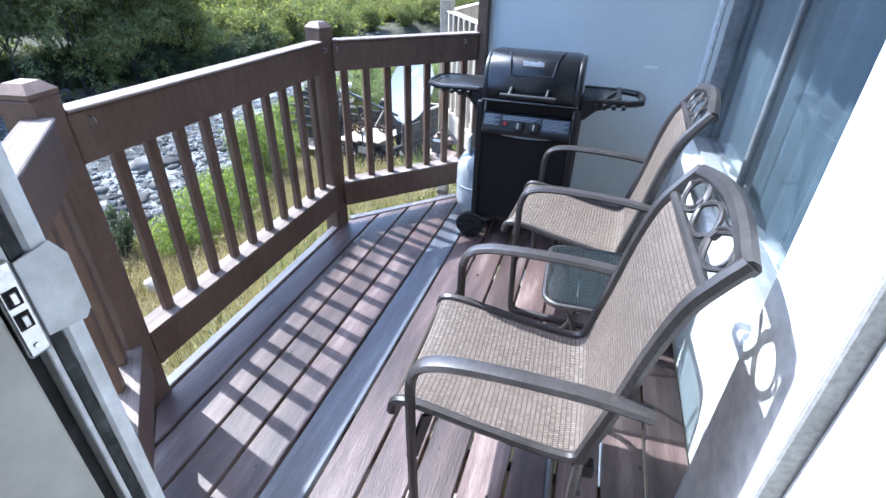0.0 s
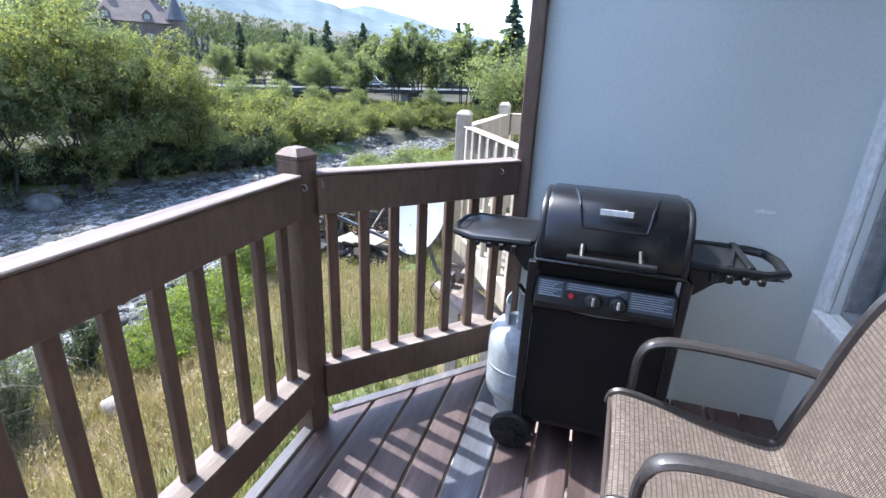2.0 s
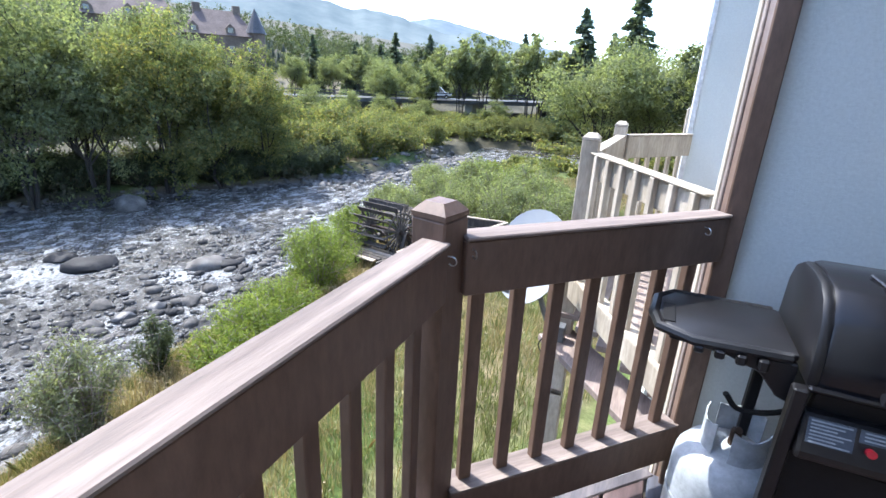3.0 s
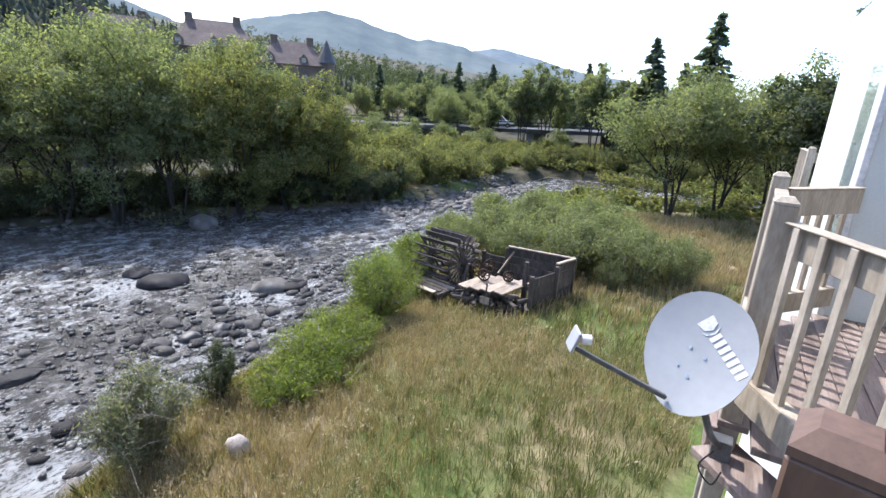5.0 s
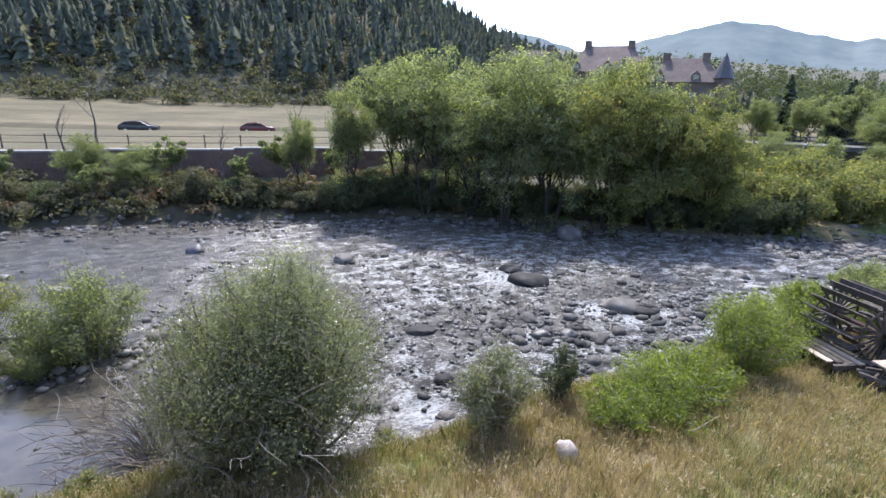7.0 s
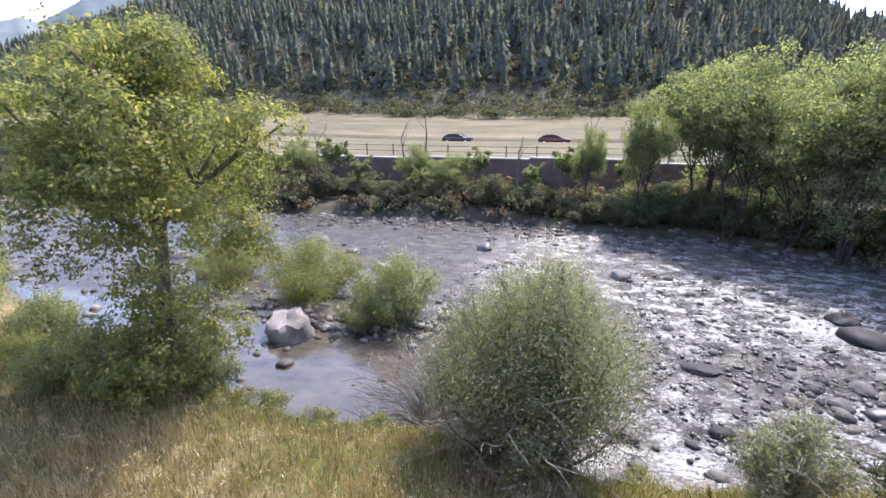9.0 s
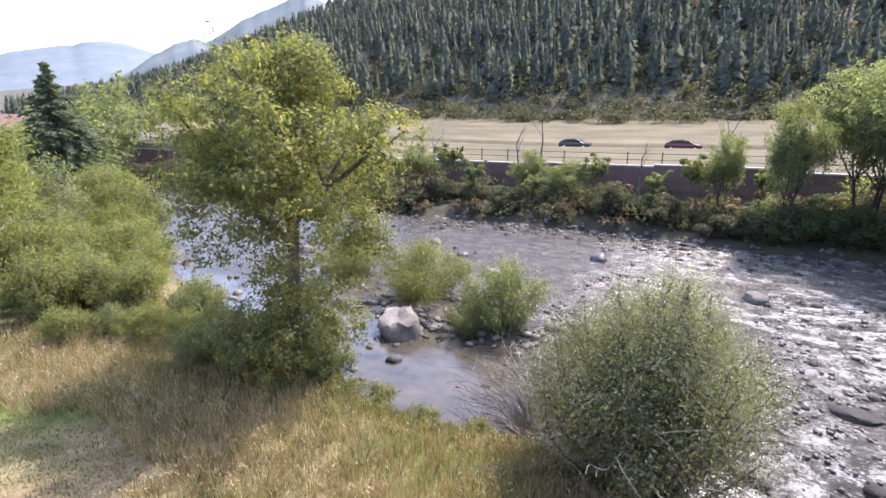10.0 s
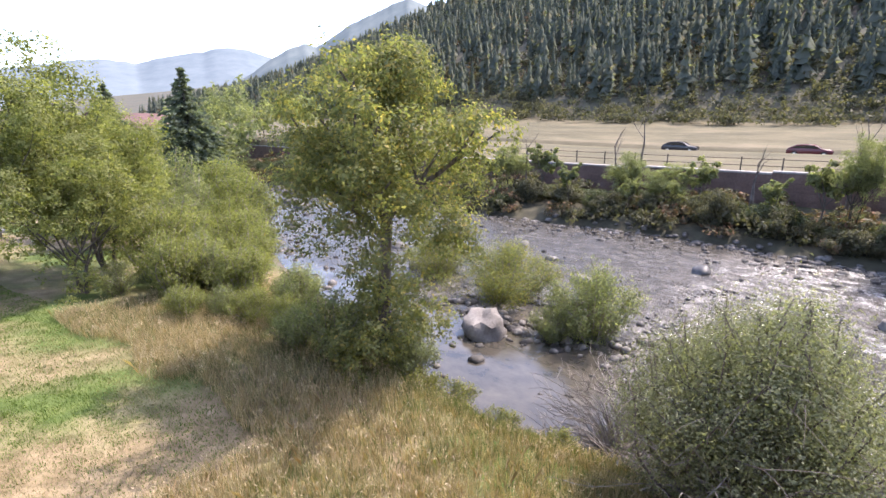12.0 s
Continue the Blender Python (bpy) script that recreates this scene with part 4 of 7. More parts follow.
# balcony of the third unit, only its railing corner in sight
r3 = thing("railing", "tan weathered railing of the balcony two doors along", "railing", (0, 0, 0))
post(r3, -0.83, 10.6, -0.5, BEIGE, BEIGE)
span(r3, (-0.83, 10.65), (-0.83, 12.0), 10, BEIGE, BEIGE)
span(r3, (0.2, 10.6), (-0.78, 10.6), 7, BEIGE, BEIGE)
slab("floor_deck_third", (-0.78, 10.65, -0.2), (0.4, 12.2, -0.03), BEIGEDECK, "weathered deck two doors along", "deck", 0.004)
slab("support_wall", (-1.0, 3.45, -4.8), (-0.85, 3.6, -0.32), BEIGE, "beige post-wall carrying the decks", "wall")

# ---- furniture ----
def bend(pts, n=6):
    """A smooth line through the points (Catmull-Rom)."""
    P = [Vector(p) for p in pts]
    P = [2 * P[0] - P[1]] + P + [2 * P[-1] - P[-2]]
    out = []
    for k in range(1, len(P) - 2):
        a, b, c, d = P[k - 1:k + 3]
        for j in range(n):
            t = j / n
            out.append(0.5 * ((2 * b) + (c - a) * t + (2 * a - 5 * b + 4 * c - d) * t * t + (3 * b - a - 3 * c + d) * t ** 3))
    out.append(P[-2])
    return out


def sling_sheet(line, half, name, parent):
    """Woven cloth stretched along a side profile, with cloth coordinates in metres."""
    m = MB()
    ys = [-half, -half * 0.6, -half * 0.2, half * 0.2, half * 0.6, half]
    dip = [0, 0.008, 0.012, 0.012, 0.008, 0]
    for p in line:
        for y, d in zip(ys, dip):
            m.v.append(Vector((p.x + d * 0.3, y, p.z - d)))
    n = len(ys)
    for k in range(len(line) - 1):
        for j in range(n - 1):
            m.f.append([k * n + j, k * n + j + 1, (k + 1) * n + j + 1, (k + 1) * n + j])
    b = m.bm()
    ob = part(name, b, SLING, parent, "beige woven mesh fabric", smooth=True)
    me = ob.data
    acc = [0.0]
    for k in range(1, len(line)):
        acc.append(acc[-1] + (line[k] - line[k - 1]).length)
    uv = me.uv_layers.new(name="cloth")
    for poly in me.polygons:
        for li in poly.loop_indices:
            vi = me.loops[li].vertex_index
            uv.data[li].uv = (ys[vi % n], acc[vi // n])
    return ob


def patio_chair(at, rz, label):
    """Faces local -x; origin on the floor at the middle."""
    c = thing("patio_chair", label, "chair", at, "patio chairs along the wall", rz=rz)
    H = 0.210
    # sling profile: seat from front lip to the crease, then the back
    prof = bend([(-0.33, 0, 0.385), (-0.315, 0, 0.425), (-0.25, 0, 0.428), (-0.08, 0, 0.395), (0.08, 0, 0.372), (0.135, 0, 0.385), (0.155, 0, 0.45), (0.185, 0, 0.58), (0.215, 0, 0.73), (0.243, 0, 0.830), (0.268, 0, 0.880)], 4)
    sling_sheet(prof[2:], H, "sling", c)
    part("hem", MB().tube([(-0.325, -H, 0.405), (-0.325, H, 0.405)], 0.008, 8).bm(), SLING, c)
    for s in (-1, 1):
        y = s * (H + 0.012)
        part("seat_rail", MB().tube([Vector((p.x, y, p.z)) for p in prof[:22]], 0.014, 8).bm(), METAL, c, smooth=True)
        back = bend([(0.135, y, 0.36), (0.155, y, 0.45), (0.185, y, 0.58), (0.215, y, 0.73), (0.248, y, 0.845), (0.282, y, 0.905), (0.318, y, 0.955)], 5)
        part("back_rail", MB().tube(back, 0.018, 8).bm(), METAL, c, smooth=True)
        ya = s * (H + 0.045)
        arm = bend([(-0.255, ya, 0.012), (-0.262, ya, 0.10), (-0.268, ya, 0.45), (-0.262, ya, 0.555), (-0.225, ya, 0.605), (-0.12, ya, 0.622), (0.10, ya, 0.618), (0.245, ya, 0.600)], 5)
        part("front_leg", MB().tube(arm[:17], 0.0135, 8).bm(), METAL, c, smooth=True)
        part("armrest", MB().tube(arm[14:], [0.014, 0.018] + [0.024] * (len(arm) - 16), 8, flat=0.55).bm(), METAL, c, smooth=True)
        run = bend([(-0.255, ya, 0.05), (-0.235, ya, 0.016), (-0.17, ya, 0.014), (0.10, ya, 0.014), (0.25, ya, 0.014)], 5)
        part("sled_runner", MB().tube(run, 0.014, 8).bm(), METAL, c, smooth=True)
        part("rear_leg", MB().tube([(0.15, ya, 0.016), (0.135, ya, 0.30), (0.14, y, 0.39)], 0.0125, 8).bm(), METAL, c, smooth=True)
        part("bracket", MB().beam((-0.265, ya, 0.27), (-0.235, y, 0.40), 0.012, 0.03).bm(), METAL, c)
        part("end_cap", MB().box((0.135, y - 0.018, 0.335), (0.175, y + 0.018, 0.372)).bm(0.004), BLACK, c)
    part("cross_bar", MB().tube([(0.10, -H - 0.045, 0.014), (0.10, H + 0.045, 0.014)], 0.012, 8).bm(), METAL, c, smooth=True)
    part("cross_bar", MB().tube([(-0.02, -H, 0.355), (-0.02, H, 0.355)], 0.012, 8).bm(), METAL, c, smooth=True)
    part("sling_bar", MB().tube([(0.270, -H, 0.884), (0.270, H, 0.884)], 0.012, 8).bm(), METAL, c, smooth=True)
    top = bend([(0.318, -H - 0.012, 0.945), (0.329, -H * 0.5, 0.969), (0.333, 0, 0.977), (0.329, H * 0.5, 0.969), (0.318, H + 0.012, 0.945)], 6)
    part("top_bar", MB().tube(top, 0.020, 8).bm(), METAL, c, smooth=True)
    # wrought loops between the sling bar and the arched top
    def on_back(y, k):
        return Vector((0.273 + 0.055 * k, y, 0.890 + 0.083 * k))
    for cy in (-0.12, 0.0, 0.12):
        ring = [on_back(cy + 0.060 * math.cos(a), 0.42 + 0.36 * math.sin(a)) for a in [j * 2 * math.pi / 18 for j in range(19)]]
        part("scroll", MB().tube(ring, 0.0055, 6, False).bm(), METAL, c, smooth=True)
    for s in (-1, 1):
        wv = [on_back(-0.2 + 0.40 * j / 24, 0.42 + s * 0.38 * math.sin(j / 24 * 3 * math.pi)) for j in range(25)]
        part("scroll", MB().tube(wv, 0.0055, 6).bm(), METAL, c, smooth=True)
    for cy in (-0.075, 0.075):
        part("scroll_knot", MB().tube([on_back(cy, 0.38), on_back(cy, 0.54)], 0.010, 8).bm(), METAL, c)
    return c


patio_chair((-0.275, 1.215, 0), 2, "bronze metal patio chair with beige woven sling beside a table")
patio_chair((-0.175, 2.215, 0), -3, "bronze metal patio chair with beige woven sling near the grill")


def rounded(hx, hy, r, n=5):
    out = []
    for cx, cy, a0 in ((hx - r, hy - r, 0), (-hx + r, hy - r, 90), (-hx + r, -hy + r, 180), (hx - r, -hy + r, 270)):
        for k in range(n + 1):
            a = radians(a0 + 90 * k / n)
            out.append((cx + r * math.cos(a), cy + r * math.sin(a)))
    return out


tb = thing("side_table", "small bronze side table with a pebbled glass top", "table", (-0.10, 1.725, 0), rz=3)
part("glass_top", MB().prism(rounded(0.19, 0.185, 0.05), "z", 0.418, 0.424).bm(), TABLEGLASS, tb, "clear pebbled glass")
rim = [Vector((a, b, 0.412)) for a, b in rounded(0.198, 0.193, 0.055)]
part("rim", MB().tube(rim + [rim[0]], 0.010, 8, False).bm(), METAL, tb, smooth=True)
for sx in (-1, 1):
    for sy in (-1, 1):
        lp = bend([(0.165 * sx, 0.16 * sy, 0.408), (0.11 * sx, 0.11 * sy, 0.33), (0.075 * sx, 0.075 * sy, 0.2), (0.11 * sx, 0.11 * sy, 0.07), (0.18 * sx, 0.175 * sy, 0.009)], 5)
        part("leg", MB().tube(lp, 0.0095, 8).bm(), METAL, tb, smooth=True)
ringp = [(0.08 * math.cos(a), 0.08 * math.sin(a), 0.2) for a in [j * 2 * math.pi / 20 for j in range(21)]]
part("leg_ring", MB().tube(ringp, 0.007, 6, False).bm(), METAL, tb, smooth=True)


# ---- grill ----
def grill(at, rz):
    g = thing("gas_grill", "black two-burner gas grill on a cart against the wall", "grill", at, rz=rz)
    W = 0.215
    lid = [(-0.175, 0.80), (-0.172, 0.86), (-0.150, 0.945), (-0.115, 0.99), (-0.07, 1.014), (0.0, 1.02), (0.08, 1.014), (0.14, 0.985), (0.165, 0.94), (0.17, 0.80)]
    ld = part("lid", MB().prism(lid, "x", -W + 0.005, W - 0.005).bm(0.014, 2), ENAMEL, g, "glossy black lid", smooth=True)
    for s in (-1, 1):
        part("lid_end", MB().prism([(a * 0.985, 0.80 + (b - 0.80) * 0.965) for a, b in lid], "x", s * (W + 0.001) - 0.012, s * (W + 0.001) + 0.012).bm(0.008, 2), BLACK, ld, smooth=True)
    rib = [(-0.158, 0.930), (-0.121, 0.992), (-0.072, 1.018), (-0.02, 1.024)]
    for s in (-1, 1):
        part("lid_rib", MB().tube([(s * (0.095 + 0.012 * k), a, b) for k, (a, b) in enumerate(rib)], 0.004, 6).bm(), ENAMEL, ld)
    part("lid_rib", MB().tube([(-0.095, -0.159, 0.927), (0.095, -0.159, 0.927)], 0.004, 6).bm(), ENAMEL, ld)
    part("logo_badge", MB().prism([(-0.048, 0.971), (0.048, 0.971), (0.048, 0.990), (0.03, 0.990), (0.026, 0.997), (0.02, 0.990), (-0.048, 0.990)], "y", -0.1425, -0.139).bm(), LOGOWHITE, ld, "white logo badge")
    part("lid_lip", MB().box((-W - 0.008, -0.186, 0.792), (W + 0.008, 0.175, 0.806)).bm(0.005), ENAMEL, ld)
    hd_ = part("handle", MB().tube([(-0.128, -0.232, 0.842), (0.128, -0.232, 0.842)], 0.0115, 10).bm(), BLACK, ld, smooth=True)
    for s in (-1, 1):
        part("handle_post", MB().tube([(s * 0.085, -0.232, 0.845), (s * 0.085, -0.17, 0.868)], 0.008, 8).bm(), BLACK, hd_)
    part("firebox", MB().prism([(-0.165, 0.792), (-0.14, 0.70), (0.13, 0.70), (0.165, 0.792)], "x", -W + 0.01, W - 0.01).bm(0.005), CHAR, g)
    # slanted control panel with stickers
    cp = part("control_panel", MB().prism([(-0.175, 0.738), (-0.205, 0.652), (-0.198, 0.632), (-0.12, 0.632), (-0.12, 0.738)], "x", -W, W).bm(0.006), BLACK, g)
    sl = Vector((0, -0.205 + 0.175, 0.652 - 0.738)).normalized()

    def on_panel(x, d, off=0.001):
        p = Vector((x, -0.175, 0.738)) + sl * d
        nrm = Vector((0, -0.945, 0.33))
        return p + nrm * off

    def patch(name, x0, x1, d0, d1, mat_, off):
        m = MB()
        q = [on_panel(x0, d0, off), on_panel(x1, d0, off), on_panel(x1, d1, off), on_panel(x0, d1, off)]
        m.v = [v.copy() for v in q] + [v + Vector((0, 0.0008, -0.0003)) for v in q]
        m.f = [[0, 3, 2, 1], [4, 5, 6, 7], [0, 1, 5, 4], [1, 2, 6, 5], [2, 3, 7, 6], [3, 0, 4, 7]]
        return part(name, m.bm(), mat_, cp)

    patch("sticker", -0.205, -0.125, 0.006, 0.062, STICKER, 0.0012)
    patch("sticker", -0.118, 0.07, 0.006, 0.034, STICKER, 0.0012)
    patch("sticker", 0.075, 0.205, 0.006, 0.072, STICKER, 0.0012)
    for x0, x1, d0 in ((-0.2, -0.13, 0.010), (-0.11, 0.06, 0.010), (0.08, 0.2, 0.010)):
        for k in range(7 if x0 != -0.11 else 3):
            patch("text_bar", x0, x1 - 0.012 * (k % 3), d0 + k * 0.0078, d0 + k * 0.0078 + 0.0032, STICKTEXT, 0.0022)
    for x_ in (-0.03, 0.045):
        a = on_panel(x_, 0.058, 0.0)
        nrm = Vector((0, -0.945, 0.33))
        kb = part("knob", MB().tube([a, a + nrm * 0.012, a + nrm * 0.014, a + nrm * 0.034], [0.027, 0.026, 0.020, 0.018], 16).bm(), BLACK, cp, smooth=True)
        part("knob_grip", MB().beam(a + nrm * 0.03 + Vector((0, -0.004, -0.012)), a + nrm * 0.03 + Vector((0, 0.004, 0.014)), 0.009, 0.022).bm(0.002), GREYTRIM, kb, "grey knob grip")
        part("knob_scale", MB().tube([a + nrm * 0.0005, a + nrm * 0.002], 0.030, 20).bm(), CHAR, kb)
    a = on_panel(-0.098, 0.05, 0)
    part("igniter", MB().tube([a, a + Vector((0, -0.012, 0.004))], 0.009, 12).bm(), RED, cp, "red igniter button")
    low = [(-W, 0.14), (W, 0.14), (W, 0.632)] + [(W - 2 * W * k / 10, 0.632 - 0.022 * math.sin(math.pi * k / 10)) for k in range(1, 10)] + [(-W, 0.632)]
    part("front_panel", MB().prism(low, "y", -0.165, -0.155).bm(0.003), CHAR, g, "matt black cart panel")
    for sx in (-1, 1):
        for sy, zt in ((-1, 0.792), (1, 0.79)):
            part("leg", MB().box((sx * (W + 0.016) - 0.014, sy * 0.165 - 0.016, 0.045 if sx < 0 else 0.0), (sx * (W + 0.016) + 0.014, sy * 0.165 + 0.016, zt)).bm(0.004), BLACK, g)
        part("side_bar", MB().box((sx * (W + 0.016) - 0.01, -0.148, 0.15), (sx * (W + 0.016) + 0.01, 0.148, 0.18)).bm(0.003), BLACK, g)
    part("bottom_shelf", MB().box((-W, -0.15, 0.11), (W, 0.15, 0.135)).bm(0.004), BLACK, g)
    part("axle", MB().tube([(-W - 0.035, -0.145, 0.075), (-W - 0.035, 0.165, 0.075)], 0.006, 8).bm(), STEEL, g)
    for y in (-0.155, 0.15):
        w = part("wheel", MB().lathe([(0.0, -0.02), (0.052, -0.02), (0.072, -0.02), (0.077, -0.012), (0.077, 0.012), (0.072, 0.02), (0.05, 0.02), (0.0, 0.02)], 22, Matrix.Translation((-W - 0.03, y - 0.03, 0.077)) @ Matrix.Rotation(math.pi / 2, 4, "X")).bm(), RUBBER, g, "black moulded wheel", smooth=True)
        part("hub", MB().tube([(-W - 0.03, y - 0.055, 0.077), (-W - 0.03, y - 0.046, 0.077)], 0.026, 14).bm(), BLACK, w)
        for k in range(6):
            a = k * math.pi / 3
            part("spoke", MB().beam((-W - 0.03 + 0.024 * math.cos(a), y - 0.0525, 0.077 + 0.024 * math.sin(a)), (-W - 0.03 + 0.056 * math.cos(a), y - 0.0525, 0.077 + 0.056 * math.sin(a)), 0.010, 0.006).bm(), BLACK, w)
    # left shelf: a moulded tray with hooks and a curved bracket
    tray = [(-0.235, -0.125), (-0.44, -0.14), (-0.50, -0.105), (-0.515, -0.03), (-0.51, 0.07), (-0.48, 0.12), (-0.235, 0.13)]
    ls = part("side_shelf", MB().prism(tray, "z", 0.826, 0.845).bm(0.007, 2), BLACK, g, "moulded black side shelf", smooth=True)
    part("shelf_rim", MB().tube([(-0.25, -0.128, 0.836), (-0.44, -0.146, 0.836), (-0.51, -0.108, 0.836), (-0.525, -0.03, 0.836), (-0.518, 0.075, 0.836), (-0.48, 0.126, 0.836), (-0.25, 0.132, 0.836)], 0.013, 8).bm(), BLACK, ls, smooth=True)
    part("towel_slot", MB().box((-0.505, -0.09, 0.8455), (-0.478, 0.02, 0.848)).bm(0.001), CHAR, ls)
    part("shelf_skirt", MB().prism([(-0.235, 0.825), (-0.235, 0.725), (-0.26, 0.735), (-0.30, 0.785), (-0.37, 0.81), (-0.49, 0.822)], "y", -0.135, -0.115).bm(0.003), BLACK, ls)
    for k in range(4):
        part("tool_hook", MB().box((-0.31 - k * 0.042, -0.158, 0.798 + 0.004 * k), (-0.29 - k * 0.042, -0.136, 0.828)).bm(0.004), BLACK, ls)
    # right shelf: an open side frame with a pot stand
    rt = [(0.235, -0.125), (0.44, -0.13), (0.50, -0.09), (0.51, 0.03), (0.49, 0.10), (0.44, 0.125), (0.235, 0.125)]
    rs = part("side_shelf", MB().tube([(a, b, 0.832) for a, b in rt], 0.016, 8).bm(), BLACK, g, "black side shelf with an open end", smooth=True)
    part("shelf_plate", MB().box((0.236, -0.12, 0.822), (0.40, 0.12, 0.838)).bm(0.004), BLACK, rs)
    part("shelf_bar", MB().beam((0.40, -0.125, 0.846), (0.40, 0.13, 0.846), 0.022, 0.014).bm(0.003), BLACK, rs)
    part("shelf_bar", MB().beam((0.34, -0.125, 0.846), (0.40, 0.10, 0.846), 0.014, 0.01).bm(0.002), BLACK, rs)
    part("shelf_skirt", MB().prism([(0.235, 0.825), (0.235, 0.725), (0.26, 0.735), (0.31, 0.785), (0.38, 0.81), (0.49, 0.822)], "y", -0.135, -0.115).bm(0.003), BLACK, rs)
    for k in range(4):
        part("tool_hook", MB().box((0.29 + k * 0.042, -0.158, 0.796 + 0.003 * k), (0.31 + k * 0.042, -0.136, 0.826)).bm(0.004), BLACK, rs)
    g.scale = (1.03, 1.0, 0.968)
    hose = bend([(-0.12, 0.05, 0.69), (-0.16, 0.12, 0.55), (-0.25, 0.15, 0.50), (-0.30, 0.12, 0.56)], 6)
    part("gas_hose", MB().tube(hose, 0.008, 8).bm(), RUBBER, g, smooth=True)
    return g


grill((-0.550, 2.775, 0), 0)
tk = thing("propane_tank", "white steel propane cylinder standing beside the grill", "gas tank", (-0.815, 2.86, 0))
part("foot_ring", MB().lathe([(0.095, 0.0), (0.10, 0.0), (0.10, 0.045), (0.095, 0.045), (0.095, 0.0)], 24).bm(), TANK, tk, smooth=True)
part("body", MB().lathe([(0.0, 0.03), (0.07, 0.032), (0.115, 0.055), (0.138, 0.09), (0.143, 0.13), (0.143, 0.31), (0.138, 0.35), (0.115, 0.385), (0.07, 0.405), (0.0, 0.412)], 28).bm(), TANK, tk, smooth=True)
part("weld_seam", MB().lathe([(0.1432, 0.215), (0.1455, 0.218), (0.1455, 0.224), (0.1432, 0.227)], 28).bm(), TANK, tk, smooth=True)
col_pts = [(0.085 * math.cos(a), 0.085 * math.sin(a)) for a in [radians(30 + 300 * k / 20) for k in range(21)]]
cl = MB()
for k in range(21):
    cx, cy = col_pts[k]
    cl.v += [Vector((cx, cy, 0.39)), Vector((cx, cy, 0.49 + 0.01 * math.sin(k)))]
for k in range(20):
    if k in (6, 7, 13, 14):
        continue
    cl.f.append([2 * k, 2 * k + 2, 2 * k + 3, 2 * k + 1])
cb = cl.bm()
bmesh.ops.solidify(cb, geom=cb.faces[:], thickness=0.004)
part("collar", cb, TANK, tk, "open steel collar", smooth=True)
part("valve", MB().tube([(0, 0, 0.41), (0, 0, 0.455), (0, -0.02, 0.47)], [0.016, 0.014, 0.01], 10).bm(), RUST, tk, smooth=True)


# ---- satellite dish on the neighbour's post ----
def dish(at):
    d = thing("satellite_dish", "grey satellite dish with white logo fixed to the railing post", "satellite dish", at)
    nrm = Vector((-0.30, -0.86, 0.40)).normalized()
    M = nrm.to_track_quat("Z", "Y").to_matrix().to_4x4()
    prof = []
    for k in range(11):
        r = 0.345 * k / 10
        prof.append((r, 0.30 * r * r - 0.03))
    m = MB()
    for back in (0, 0.012):
        for r, z in prof[1:]:
            for j in range(40):
                a = 2 * math.pi * j / 40
                ov = 1.0 + 0.09 * math.sin(a)
                m.v.append(M @ Vector((r * math.cos(a) * 0.84 * ov, r * math.sin(a) * 1.04, z - back)))
    c0 = len(m.v)
    m.v += [M @ Vector((0, 0, -0.03)), M @ Vector((0, 0, -0.042))]
    for side in (0, 400):
        for k in range(9):
            for j in range(40):
                a, b = side + k * 40 + j, side + k * 40 + (j + 1) % 40
                m.f.append([a, b, b + 40, a + 40])
        for j in range(40):
            m.f.append([c0 + (1 if side else 0), side + (j + 1) % 40, side + j])
    for j in range(40):
        a, b = 360 + j, 360 + (j + 1) % 40
        m.f.append([a, b, b + 400, a + 400])
    rf = part("reflector", m.bm(), DISHGREY, d, "grey curved reflector", smooth=True)

    def on(x, y, lift=0.004):
        rr = x * x / 0.74 + y * y / 1.08
        return M @ Vector((x, y, 0.30 * rr - 0.03 + lift))

    def mark(name, pts):
        mm = MB()
        mm.v = [on(*p) for p in pts] + [on(*p, 0.0015) for p in pts]
        n = len(pts)
        mm.f = [list(range(n)), list(range(n, 2 * n))[::-1]] + [[k, (k + 1) % n, n + (k + 1) % n, n + k] for k in range(n)]
        part(name, mm.bm(), LOGOWHITE, rf, "white printed mark")

    ca, sa = math.cos(radians(-38)), math.sin(radians(-38))

    def rot(u, v):
        u, v = u * 1.25, v * 1.2
        return (0.085 + u * ca - v * sa, 0.10 + u * sa + v * ca)

    for k in range(7):
        u = -0.035 + k * 0.031
        mark("logo_bar", [rot(u, -0.028), rot(u + 0.020, -0.028), rot(u + 0.020, 0.028), rot(u, 0.028)])
    mark("logo_half", [rot(-0.115, 0.05), rot(-0.075, 0.045), rot(-0.06, 0.01), rot(-0.075, -0.025), rot(-0.118, -0.035)])
    mark("logo_half", [rot(-0.055, 0.045), rot(-0.04, 0.01), rot(-0.052, -0.03), rot(-0.075, -0.042), rot(-0.05, -0.02), rot(-0.048, 0.01)])
    for bx, by in ((-0.045, 0.02), (0.045, -0.01), (-0.075, -0.10), (-0.005, -0.145)):
        p = on(bx, by, 0.0)
        part("bolt", MB().tube([p, p + nrm * 0.006], 0.009, 8).bm(), STEEL, rf)
    foot = M @ Vector((-0.06, -0.30, 0.02))
    tip = Vector((-0.58, -0.40, 0.02))
    part("feed_arm", MB().beam(foot, tip, 0.032, 0.026).bm(0.004), DISHARM, d, "dark steel feed arm")
    lnb = part("feed_plate", MB().prism([(-0.05, -0.055), (0.05, -0.07), (0.055, 0.055), (-0.045, 0.07)], "z", -0.008, 0.008).bm(0.004), DISHGREY, d, "grey receiver plate")
    lnb.matrix_basis = Matrix.Translation(tip + Vector((-0.015, 0.0, 0.05))) @ Vector((-0.7, -0.5, 0.3)).to_track_quat("Z", "Y").to_matrix().to_4x4()
